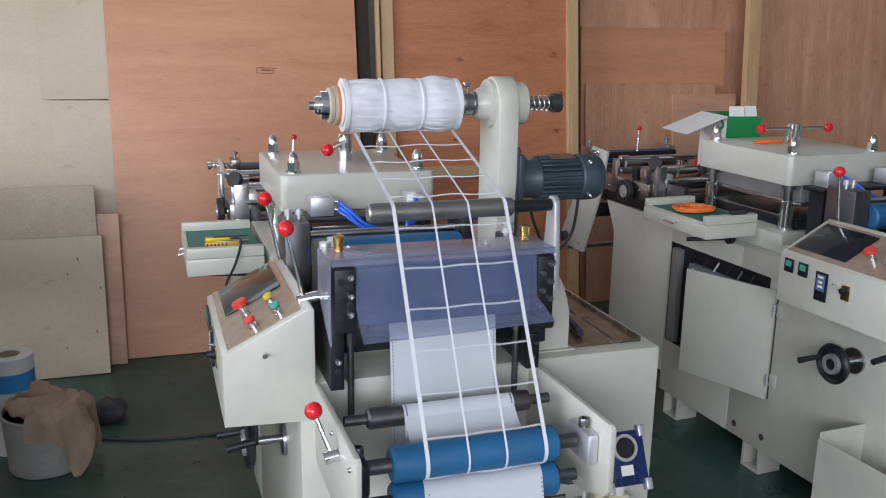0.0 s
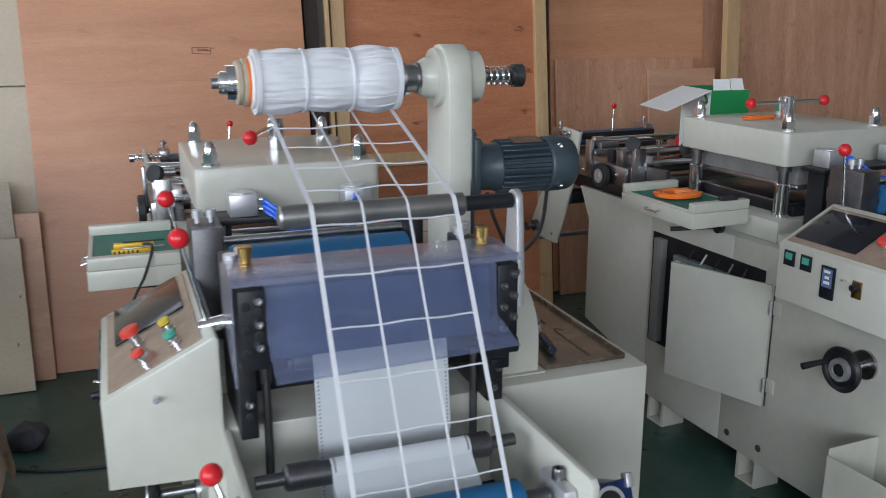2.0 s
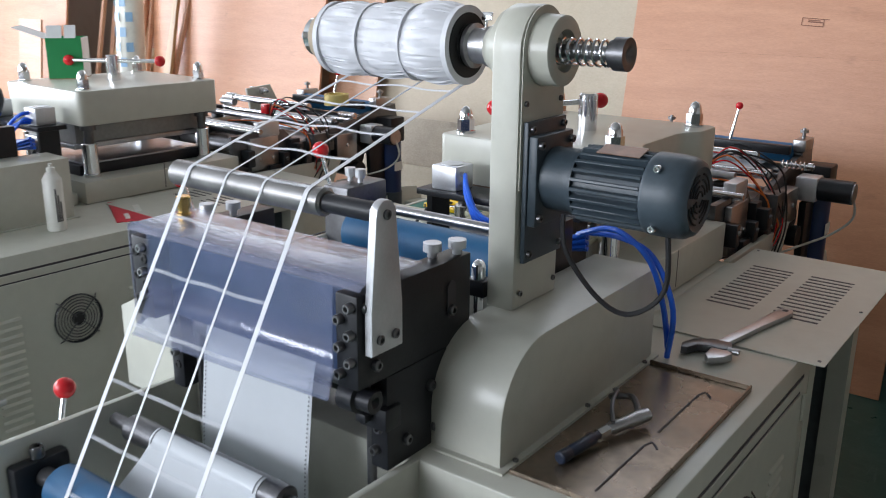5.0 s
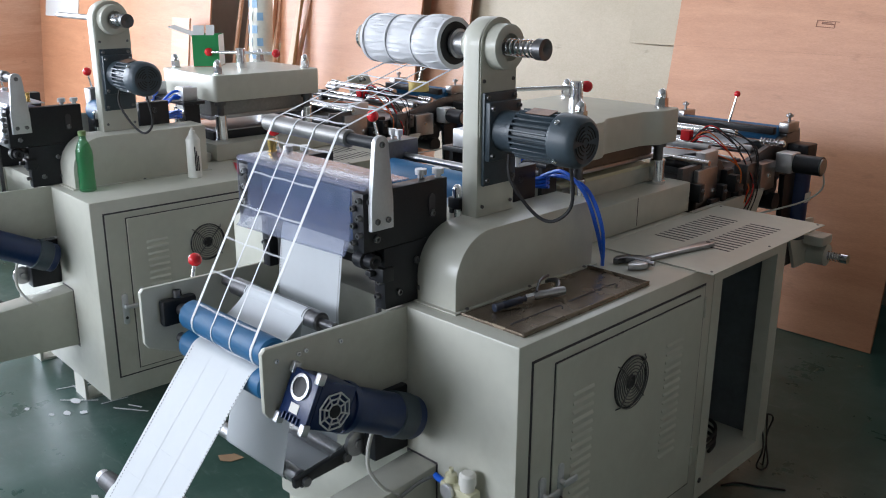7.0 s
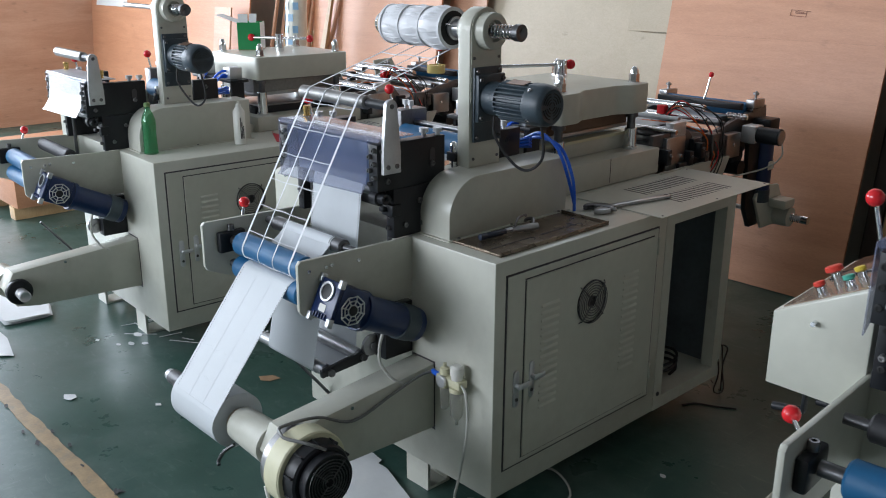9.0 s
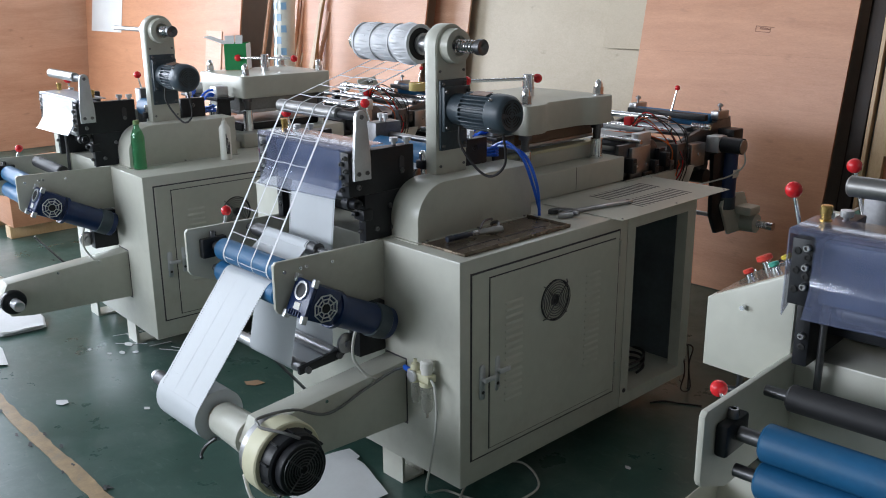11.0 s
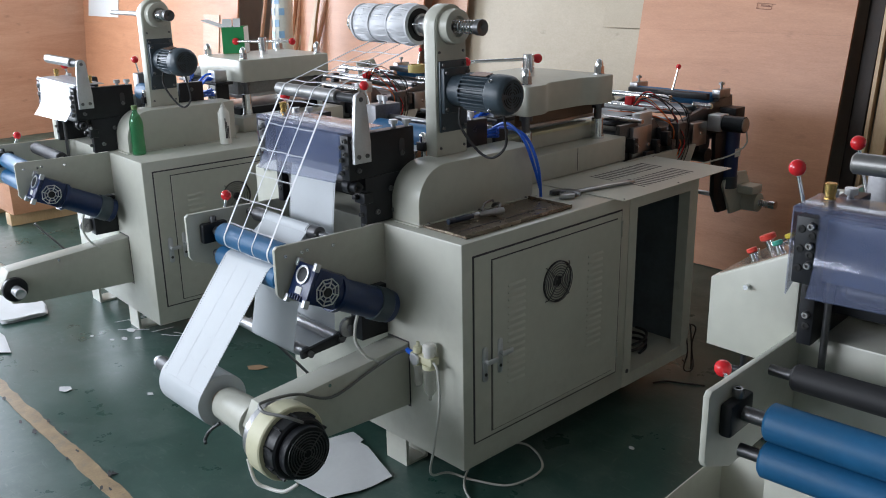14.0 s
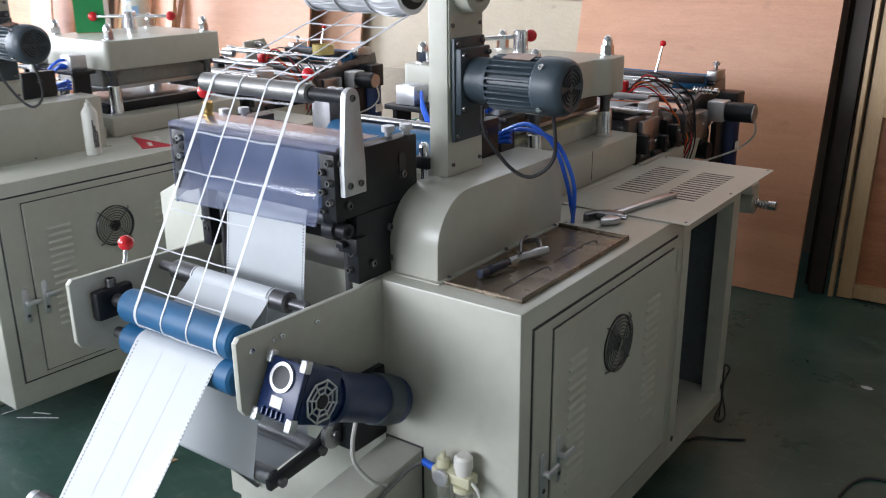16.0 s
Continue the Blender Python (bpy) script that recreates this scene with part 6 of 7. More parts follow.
part("press_run", Shape().sheet([(4.08, 1.037), (3.75, 1.045), (3.45, 1.0605), (3.1, 1.078), (2.5, 1.076), (1.95, 1.09), (1.875, 1.07), (1.858, 1.06), (1.853, 1.045)], 0.495, 0.755, 0.0006), PAPER, paper)
holes = Shape()
for xx in (0.501, 0.749):
    for k in range(60):
        z = 1.03 - 0.0075 * k
        y = 1.848 - (1.02 - z) * 0.1214 if z > 0.88 else 1.831 - (0.88 - z) * 0.0518
        holes.cyl((xx, y - 0.0012, z), (xx, y - 0.0004, z), 0.0018, seg=6)
    for k in range(14):
        a = radians(160 - 5.5 * k)
        holes.cyl((xx, 1.745 + 0.0251 * math.cos(a), 0.882 + 0.0251 * math.sin(a)), (xx, 1.745 + 0.0257 * math.cos(a), 0.882 + 0.0257 * math.sin(a)), 0.0018, seg=6)
for xx in (0.506, 0.758):
    for k in range(48):
        f = k / 48
        y, z = 1.559 + (1.32 - 1.559) * f, 0.785 + (0.423 - 0.785) * f
        xx_ = xx - 0.004 - 0.052 * f
        holes.cyl((xx_, y - 0.0012, z + 0.0007), (xx_, y - 0.0004, z + 0.0003), 0.0018, seg=6)
low = [(1.559, 0.785), (1.41, 0.5595), (1.32, 0.423)]
for xx in (0.588, 0.672):
    part("liner_gap", Shape().sheet([(y - 0.0004, z + 0.00025) for y, z in low], xx, xx + 0.0025, 0.0002, -0.0615), PAPER, paper)
tagged(part("sprocket_holes", holes, HOLE, paper, "rows of small edge holes"), kind="stuff")

# ---- loose things ----
ZT = 0.90
# oily tray on the cabinet top
tray = thing("drip_tray", (1.13, 2.24, ZT), "oily brown sheet-steel tray lying on the cabinet", "tray")
part("pan", Shape().box(1.034, 1.236, 1.985, 2.505, ZT + 0.0005, ZT + 0.0035, 0.001, seg=1), RUST, tray)
part("lip", Shape().box(1.232, 1.236, 1.985, 2.505, ZT + 0.0035, ZT + 0.014, 0.001, seg=1), RUST, tray)
part("lip", Shape().box(1.034, 1.232, 2.501, 2.505, ZT + 0.0035, ZT + 0.012, 0.001, seg=1), RUST, tray)
part("lip", Shape().box(1.034, 1.232, 1.985, 1.989, ZT + 0.0035, ZT + 0.010, 0.001, seg=1), RUST, tray)
for x0, y0, y1 in ((1.165, 2.02, 2.19), (1.165, 2.245, 2.425)):
    part("slot", Shape().tube([(x0, y0, ZT + 0.0036), (x0, y1, ZT + 0.0036), (x0 + 0.012, y1 + 0.012, ZT + 0.0036), (x0 + 0.022, y1, ZT + 0.0036)], 0.0022, 6, 2), INK, tray)

# air gun with a blue-black handle
gun = thing("air_blow_gun", (1.10, 2.15, ZT), "steel air gun with dark blue handle on the tray", "air gun")
g0 = ZT + 0.0155
part("handle", Shape().lathe((1.085, 2.05, g0), (1.102, 2.155, g0 + 0.004), [(0, 0.008), (0.002, 0.0105), (0.022, 0.0105), (0.024, 0.009), (0.03, 0.009), (0.032, 0.0102), (0.05, 0.0095), (0.085, 0.0105), (0.09, 0.007), (0.105, 0.007)], 20), mat("dark_blue_grip", (0.012, 0.02, 0.04), 0.45), gun, "dark ribbed handle")
part("collar", Shape().cyl((1.100, 2.150, g0 + 0.004), (1.106, 2.175, g0 + 0.005), 0.0095, seg=6), CHROME, gun)
part("body", Shape().lathe((1.106, 2.175, g0 + 0.005), (1.14, 2.265, g0 + 0.008), [(0, 0.009), (0.01, 0.0115), (0.04, 0.0105), (0.06, 0.013), (0.09, 0.0115), (0.096, 0.0001)], 20), STEEL, gun)
part("trigger", Shape().tube([(1.112, 2.18, g0 + 0.018), (1.09, 2.22, g0 + 0.032), (1.075, 2.27, g0 + 0.03), (1.06, 2.29, g0 + 0.02)], 0.0038, 8), DARKSTEEL, gun)
part("nozzle", Shape().tube([(1.125, 2.25, g0 + 0.012), (1.10, 2.28, g0 + 0.02), (1.07, 2.285, g0 + 0.012), (1.05, 2.30, g0)], 0.006, 8), DARKSTEEL, gun)

# adjustable wrench, lying across the lid
wr = thing("adjustable_wrench", (1.13, 2.75, ZT), "worn steel adjustable wrench lying on the lid", "wrench")
wm = Matrix.Translation((1.115, 2.655, ZT + 0.012)) @ pose(0, 0, 0, 0, 0, -10.5)
w0 = [(-0.011, 0.0), (0.011, 0.0), (0.012, 0.16), (0.017, 0.27), (0.017, 0.29), (0.009, 0.305), (-0.009, 0.305), (-0.017, 0.29), (-0.017, 0.27), (-0.012, 0.16)]


def flat(profile, z0, z1, m, bevel=0.0015):
    s = Shape().prism(profile, "z", z0, z1, bevel)
    bmesh.ops.transform(s.bm, matrix=m, verts=s.bm.verts)
    return s


part("shank", flat(w0, -0.006, 0.005, wm), STEEL, wr)
part("fixed_jaw", flat([(-0.018, 0.01), (-0.045, -0.02), (-0.05, -0.055), (-0.04, -0.075), (-0.028, -0.07), (-0.024, -0.04), (-0.006, -0.03), (0.03, -0.02), (0.034, 0.0), (0.018, 0.02)], -0.009, 0.008, wm), DARKSTEEL, wr)
part("moving_jaw", flat([(0.004, -0.032), (0.036, -0.022), (0.05, -0.03), (0.046, -0.06), (0.028, -0.085), (0.012, -0.07)], -0.008, 0.007, wm), STEEL, wr)
s = Shape().cyl((0.03, -0.012, 0.002), (0.052, -0.006, 0.002), 0.007, seg=12)
bmesh.ops.transform(s.bm, matrix=wm, verts=s.bm.verts)
part("adjusting_screw", s, STEEL, wr)
s = Shape().lathe((0, 0.287, 0.0052), (0, 0.287, 1), [(0, 0.007), (0.0004, 0.007), (0.0005, 0.0001)], 16)
bmesh.ops.transform(s.bm, matrix=wm, verts=s.bm.verts)
part("hanging_hole", s, INK, wr)

# on the machine beside: bottle, spray can, folder, tape
bt = thing("plastic_bottle", (-0.865, 1.916, ZT), "empty green plastic bottle standing on the cabinet", "bottle")
part("body", Shape().lathe((-0.865, 1.916, ZT), (-0.865, 1.916, 2), [(0, 0.026), (0.004, 0.031), (0.04, 0.031), (0.05, 0.0285), (0.06, 0.031), (0.10, 0.029), (0.13, 0.0315), (0.155, 0.030), (0.18, 0.022), (0.198, 0.0125), (0.212, 0.012)], 28), BOTTLE, bt)
part("cap", Shape().lathe((-0.865, 1.916, ZT + 0.212), (-0.865, 1.916, 2), [(0, 0.0145), (0.016, 0.0145), (0.018, 0.012), (0.018, 0.0001)], 20), mat("dull_green_cap", (0.20, 0.30, 0.12), 0.4), bt, "dull green screw cap")
sc = thing("spray_can", (-0.80, 2.335, ZT), "white spray can standing beside the drive cover", "spray can")
part("can", Shape().lathe((-0.80, 2.335, ZT), (-0.80, 2.335, 2), [(0, 0.025), (0.003, 0.028), (0.155, 0.028), (0.16, 0.025), (0.172, 0.017), (0.176, 0.016)], 28), WHITEP, sc)
part("nozzle", Shape().lathe((-0.80, 2.335, ZT + 0.176), (-0.80, 2.335, 2), [(0, 0.013), (0.014, 0.012), (0.016, 0.006), (0.026, 0.006), (0.026, 0.0001)], 16), WHITEP, sc)
for k in range(3):
    part("print_bar", Shape().box(-0.7725, -0.7705, 2.323 + 0.007 * k, 2.327 + 0.007 * k, ZT + 0.03, ZT + 0.13 - 0.02 * k), INK, sc)
RED = mat("red_card", (0.55, 0.03, 0.05), 0.4)
fo = thing("red_folder", (-0.80, 2.63, ZT), "red printed leaflet lying flat", "leaflet")
fm_ = pose(-0.80, 2.63, ZT + 0.001, 0, 0, -28)
part("sheet", Shape().box(-0.15, 0.13, -0.09, 0.09, 0, 0.002, 0, fm_), RED, fo)
part("print_bar", Shape().box(-0.08, 0.02, -0.02, 0.0, 0.002, 0.0026, 0, fm_), WHITEP, fo)
part("print_bar", Shape().box(0.03, 0.10, -0.06, -0.045, 0.002, 0.0026, 0, fm_), WHITEP, fo)
tp = thing("tape_roll", (-1.07, 3.85, 1.10), "roll of yellow adhesive tape on the infeed", "tape roll")
part("roll", Shape().lathe((-1.07, 3.85, 1.098), (-1.07, 3.85, 2), [(0, 0.038), (0, 0.055), (0.048, 0.055), (0.048, 0.038), (0, 0.038)], 32), mat("yellow_tape", (0.68, 0.55, 0.2), 0.25, coat=0.4), tp)

CARDG = mat("green_card", (0.01, 0.22, 0.06), 0.45, vary=0.08)
BROWNC = mat("brown_card", (0.34, 0.22, 0.13), 0.7, vary=0.1)


def carton(x, y, z, yaw, label, k=1.0, fall=70, half=0.085):
    c = thing("carton", (x, y, z), label, "carton", "open cartons")
    m = pose(x, y, z, 0, 0, yaw)
    a, b, h = half * k, 0.10 * k, 0.20 * k
    part("end_panel", Shape().box(-a, a, -b, -b + 0.003, 0, h, 0, m), CARDG, c, "green end panel")
    part("end_panel", Shape().box(-a, a, b - 0.003, b, 0, h, 0, m), CARDG, c, "green end panel")
    part("side_panel", Shape().box(-a, -a + 0.003, -b + 0.003, b - 0.003, 0, h, 0, m), CARDW, c)
    part("side_panel", Shape().box(a - 0.003, a, -b + 0.003, b - 0.003, 0, h, 0, m), CARDW, c)
    part("bottom", Shape().box(-a, a, -b, b, -0.003, 0, 0, m), BROWNC, c)
    part("flap", Shape().box(-0.003, 0, -b, b, 0, 0.16 * k, 0, m @ pose(-a, 0, h, 0, -fall, 0)), CARDW, c, "open white flap")
    part("flap", Shape().box(-a * 0.9, -0.004, 0, 0.003, 0, 0.045, 0, m @ pose(0, -b, h, -12, 0, 0)), CARDW, c, "open white flap")
    part("flap", Shape().box(0.004, a * 0.7, 0, 0.003, 0, 0.05, 0, m @ pose(0, -b, h, -25, 0, 0)), CARDW, c, "open white flap")
    return c


def onto_b(x, y, z):
    return machine_b.matrix_basis @ (Vector((x, y, z)) - BASE)


c = carton(2.585, 3.535, 1.09, -8, "open white and green carton lying on the infeed", 1.3, 112, 0.065)
m = pose(2.585, 3.535, 1.09, 0, 0, -8)
# plain bars for the lettering on its side and flap
for i, (u, v, g) in enumerate(((-0.10, 0.235, 40), (-0.105, 0.205, -30), (-0.09, 0.165, 25), (-0.095, 0.13, -35), (-0.08, 0.10, 10))):
    part("mark", Shape().box(-0.0012, -0.0002, -0.024, 0.024, -0.007, 0.007, 0, m @ pose(-0.0845, u + 0.02, v, g, 0, 0)), CARDG, c)
for i in range(4):
    part("mark", Shape().box(-0.0042, -0.0032, -0.10 + 0.035 * i, -0.086 + 0.035 * i, 0.02, 0.07, 0, m @ pose(-0.0845, 0, 0.26, 0, -112, 0)), CARDG, c)
carton(-1.46, 2.83, 1.273, 48, "small open green and white carton on the press head", 0.72)


def coil(name, cx, cy, z, r, turns, wire, material, label, category, squash=0.7, tail=()):
    s = Shape()
    pts = []
    rg = random.Random(int(abs(cx * 100)))
    for i in range(turns * 12 + 1):
        a = 2 * math.pi * i / 12
        k = r * (0.8 + 0.2 * math.sin(i * 0.37) + rg.uniform(-0.03, 0.03))
        pts.append((cx + k * math.cos(a), cy + squash * k * math.sin(a), z + wire + 0.0012 * (i % 24) / 2))
    return solid(name, s.tube(pts + [Vector(p) for p in tail], wire, 6, 2), material, (cx, cy, z), label, category)


ORANGEC = mat("orange_cable", (0.85, 0.2, 0.03), 0.4)
q = onto_b(0.21, 3.02, 1.006)
coil("orange_cable", q.x, q.y, q.z, 0.088, 9, 0.0046, ORANGEC, "coiled orange cable lying in the tool tray", "cable", 0.8)
q = onto_b(0.56, 3.02, 1.27)
coil("orange_cable", q.x, q.y, q.z, 0.07, 4, 0.003, ORANGEC, "thin coiled orange cable on the press head", "cable", 0.5)
q = onto_b(0.24, 2.795, 1.034)
bt2 = solid("black_clip", Shape().box(q.x - 0.03, q.x + 0.04, q.y - 0.012, q.y + 0.012, q.z, q.z + 0.014, 0.004), RUBBER, q, "black plastic clip lying on the tray rim", "clip")
# cutter knives in the other tray
for i, (x, y, c_) in enumerate(((0.215, 2.98, "yellow box cutter lying in the tray"), (0.21, 2.91, "yellow tool with striped grip in the tray"))):
    k_ = thing("box_cutter", (x, y, 1.006), c_, "box cutter", "cutters in the tray")
    part("handle", Shape().box(x - 0.055, x + 0.055, y - 0.011, y + 0.011, 1.0065, 1.022, 0.004), YELLOW, k_)
    part("blade_guide", Shape().box(x - 0.03, x + 0.085, y - 0.006, y + 0.006, 1.0225, 1.025, 0.001), STEEL if i else RUBBER, k_)
    for j in range(6 if i else 0):
        part("grip_rib", Shape().box(x - 0.05 + 0.012 * j, x - 0.045 + 0.012 * j, y - 0.0115, y - 0.0108, 1.008, 1.02), INK, k_)
gm_ = thing("glass_strip", (0.21, 2.845, 1.006), "strip of greenish glass in the tray", "glass strip")
part("strip", Shape().box(0.11, 0.32, 2.825, 2.86, 1.0065, 1.012, 0.001), GREENB, gm_)
solid("black_wire", Shape().tube([(0.24, 2.92, 1.03), (0.26, 2.80, 1.05), (0.235, 2.74, 0.99), (0.20, 2.70, 0.93), (0.225, 2.68, 0.90), (0.25, 2.72, 0.915)], 0.004, 8), RUBBER, (0.22, 2.75, 0.9), "black wire hanging from the tray", "wire")

# drum with cloth, label roll, rag, left of the machine
CLOTH = mat("beige_cloth", (0.60, 0.47, 0.36), 0.9, vary=0.2, scale=14, bump=0.5, bump_scale=120, dirt=0.5, dirt_col=(0.38, 0.2, 0.14))
dx, dy = -0.455, 3.56
dr_ = thing("waste_drum", (dx, dy, 0), "grey plastic drum used as a waste bin", "drum")
part("shell", Shape().lathe((dx, dy, 0), (dx, dy, 1), [(0, 0.135), (0.006, 0.142), (0.22, 0.152), (0.222, 0.148), (0.22, 0.144), (0.02, 0.135), (0.02, 0.0001)], 44), mat("drum_plastic", (0.30, 0.31, 0.285), 0.5, vary=0.18, scale=9, dirt=0.4), dr_)
part("rim", Shape().lathe((dx, dy, 0.223), (dx, dy, 1), [(0, 0.146), (0, 0.156), (0.003, 0.158), (0.012, 0.158), (0.015, 0.156), (0.015, 0.148), (0.0, 0.146)], 44), mat("drum_plastic", (0, 0, 0)), dr_)
s = Shape()
rg = random.Random(3)
N = 30
grid = []
for i in range(N + 1):
    row = []
    for j in range(N + 1):
        u, v = (i / N - 0.42) * 0.42, (j / N - 0.55) * 0.40
        x, y = dx + 0.04 + u + 0.3 * v, dy - 0.0 + v - 0.25 * u
        d = math.hypot(x - dx, y - dy)
        n1 = noise.noise(Vector((u * 9, v * 9, 1.3)))
        n2 = noise.noise(Vector((u * 26, v * 26, 4.1)))
        z = 0.275 + 0.045 * n1 + 0.022 * n2
        side = math.atan2(y - dy, x - dx)
        if not -1.9 < side < 1.0 and d > 0.135:
            x, y, d = dx + 0.135 * math.cos(side) * (1 + 0.08 * n1), dy + 0.135 * math.sin(side) * (1 + 0.08 * n1), 0.135
        if d > 0.155:
            over = d - 0.155
            a = math.atan2(y - dy, x - dx)
            rr = 0.176 + 0.012 * math.sin(9 * a + 3 * n1) + 0.12 * over
            x, y = dx + rr * math.cos(a), dy + rr * math.sin(a)
            z = 0.256 - over * (1.2 + 0.7 * n1) + 0.02 * n1
        row.append(s.bm.verts.new((x, y, z)))
    grid.append(row)
for i in range(N):
    for j in range(N):
        s.bm.faces.new((grid[i][j], grid[i + 1][j], grid[i + 1][j + 1], grid[i][j + 1]))
bmesh.ops.solidify(s.bm, geom=s.bm.faces[:], thickness=0.003)
solid("cloth", s, CLOTH, (dx, dy, 0.22), "crumpled beige cloth draped over the drum", "cloth")
lr = thing("printed_label_roll", (-0.585, 3.74, 0), "white and blue printed label roll on a post", "label roll")
part("roll", Shape().lathe((-0.585, 3.74, 0.27), (-0.585, 3.74, 2), [(0, 0.045), (0, 0.09), (0.14, 0.09), (0.142, 0.088), (0.142, 0.045), (0, 0.045)], 36), PAPER, lr)
part("blue_band", Shape().lathe((-0.585, 3.74, 0.275), (-0.585, 3.74, 2), [(0, 0.0902), (0, 0.0907), (0.075, 0.0907), (0.075, 0.0902), (0, 0.0902)], 36), mat("blue_print", (0.03, 0.22, 0.5), 0.4), lr, "blue printed band")
part("core", Shape().lathe((-0.585, 3.74, 0.268), (-0.585, 3.74, 2), [(0, 0.039), (0, 0.0449), (0.1435, 0.0449), (0.1435, 0.039), (0, 0.039)], 28), CARD, lr)
part("lower_roll", Shape().lathe((-0.585, 3.74, 0), (-0.585, 3.74, 2), [(0, 0.085), (0.002, 0.089), (0.13, 0.089), (0.131, 0.07), (0.134, 0.087), (0.267, 0.088)], 36), CARDW, lr)
s = Shape().ball((-0.24, 3.93, 0.035), 0.07, 20)
for v in s.bm.verts:
    n1 = noise.noise(v.co * 16)
    v.co += Vector((0.035 * n1, 0.03 * noise.noise(v.co * 19), 0.012 * n1))
    v.co.z = max(0.001, 0.012 + (v.co.z - 0.0) * 0.85)
solid("dark_rag", s, mat("dark_rag_cloth", (0.05, 0.05, 0.06), 0.9, vary=0.5, scale=30, bump=0.6), (-0.24, 3.93, 0), "crumpled dark rag on the floor", "rag")
solid("floor_cable", Shape().tube([(-0.30, 3.74, 0.006), (-0.14, 3.67, 0.006), (0.06, 3.635, 0.006), (0.27, 3.64, 0.006), (0.45, 3.68, 0.006), (0.62, 3.60, 0.006)], 0.006, 8), RUBBER, (0, 3.65, 0), "black cable lying across the floor", "cable")
solid("floor_cable", Shape().tube([(1.20, 3.13, 0.004), (1.23, 3.185, 0.004), (1.29, 3.215, 0.004), (1.37, 3.262, 0.004)], 0.0035, 8), RUBBER, (1.3, 3.2, 0), "thin black cable end lying beside the cabinet", "cable")
solid("floor_cable", Shape().tube([(1.82, 3.27, 0.005), (1.75, 3.24, 0.005), (1.715, 3.14, 0.005), (1.72, 3.04, 0.005), (1.80, 3.0, 0.005)], 0.0045, 8), RUBBER, (1.75, 3.1, 0), "black cable loop lying between the machines", "cable")
solid("wire_loop", Shape().tube([(1.262 + 0.012 * math.sin(3 * q), 3.30 + 0.035 * math.sin(q), 0.13 + 0.11 * math.cos(q)) for q in [0.5 * i for i in range(26)]] + [(1.24, 3.36, 0.006), (1.16, 3.42, 0.004)], 0.003, 6, 2), RUBBER, (1.26, 3.3, 0), "thin dark wires looped at the cabinet foot", "wire")

# white hose that runs from the regulator along the floor
solid("air_line", Shape().tube([(1.165, 1.895, 0.495), (1.20, 1.885, 0.47), (1.215, 1.875, 0.36), (1.19, 1.87, 0.20), (1.14, 1.90, 0.07), (1.10, 2.02, 0.007), (1.20, 2.05, 0.006), (1.31, 2.12, 0.006), (1.31, 2.28, 0.006), (1.16, 2.36, 0.006), (1.08, 2.24, 0.006), (1.15, 2.06, 0.012), (1.26, 1.96, 0.006), (1.50, 1.90, 0.006)], 0.0042, 8), CLEARHOSE, (1.2, 2.1, 0), "translucent air line curling over the floor", "hose")

# paper scraps
SCRAP = mat("scrap_paper", (0.62, 0.63, 0.64), 0.6, vary=0.06)


def scrap(outline, z, label, name="paper_sheet", bumpy=0.01):
    s = Shape()
    vs = [s.bm.verts.new((x, y, z + bumpy * abs(noise.noise(Vector((x * 7, y * 7, 0)))))) for x, y in outline]
    f = s.bm.faces.new(vs)
    bmesh.ops.triangulate(s.bm, faces=[f])
    bmesh.ops.subdivide_edges(s.bm, edges=s.bm.edges[:], cuts=3, use_grid_fill=True)
    for v in s.bm.verts:
        v.co.z = z + bumpy * abs(noise.noise(Vector((v.co.x * 9, v.co.y * 9, 2.0))))
    bmesh.ops.solidify(s.bm, geom=s.bm.faces[:], thickness=0.0012)
    return solid(name, s, SCRAP, (outline[0][0], outline[0][1], 0), label, "paper")


scrap([(0.56, 1.72), (0.60, 1.83), (0.63, 1.96), (0.70, 1.955), (0.71, 1.93), (0.76, 1.93), (0.98, 1.86), (0.97, 1.72), (0.93, 1.62), (0.72, 1.60)], 0.004, "torn white paper sheet under the rewind arm")
scrap([(-0.60, 1.31), (-0.57, 1.345), (-0.54, 1.34), (-0.53, 1.31), (-0.565, 1.295)], 0.003, "small white paper scrap on the floor", "paper_scrap", 0.004)
scrap([(-0.27, 1.555), (-0.255, 1.57), (-0.235, 1.565), (-0.25, 1.545)], 0.003, "small white paper scrap on the floor", "paper_scrap", 0.004)
for i, (x, y) in enumerate(((-1.07, 1.65), (-0.92, 1.75), (-1.0, 1.82), (-0.95, 1.70), (-0.88, 1.80), (1.02, 2.5), (1.45, 2.62), (1.62, 3.9), (1.95, 3.4))):
    r = 0.014 + 0.006 * (i % 3)
    scrap([(x + r * math.cos(a) * (1 + 0.3 * math.sin(5 * a + i)), y + r * math.sin(a) * 0.7) for a in [0.9 * k for k in range(7)]], 0.002, "tiny paper scrap on the floor", "paper_scrap", 0.004)
for k in range(5):
    x0, y0, dz = -1.74, 1.36 + 0.012 * (k % 3), 0.0045 * k
    o1 = 0.015 * math.sin(3 * k)
    scrap([(x0 + o1 - 0.5, y0 + 0.05), (x0 + 0.20 + o1, y0 + 0.02 + o1), (x0 + 0.23, y0 + 0.22), (x0 + 0.08, y0 + 0.26 - o1), (x0 - 0.45, y0 + 0.30)], 0.003 + dz, "loose crumpled white paper sheet in a pile", "paper_sheet", 0.022)
scrap([(-1.8, 1.19), (-1.18, 1.24), (-1.14, 1.29), (-1.38, 1.34), (-1.76, 1.33)], 0.004, "white paper sheet on the floor", "paper_sheet", 0.012)
rgs = random.Random(8)
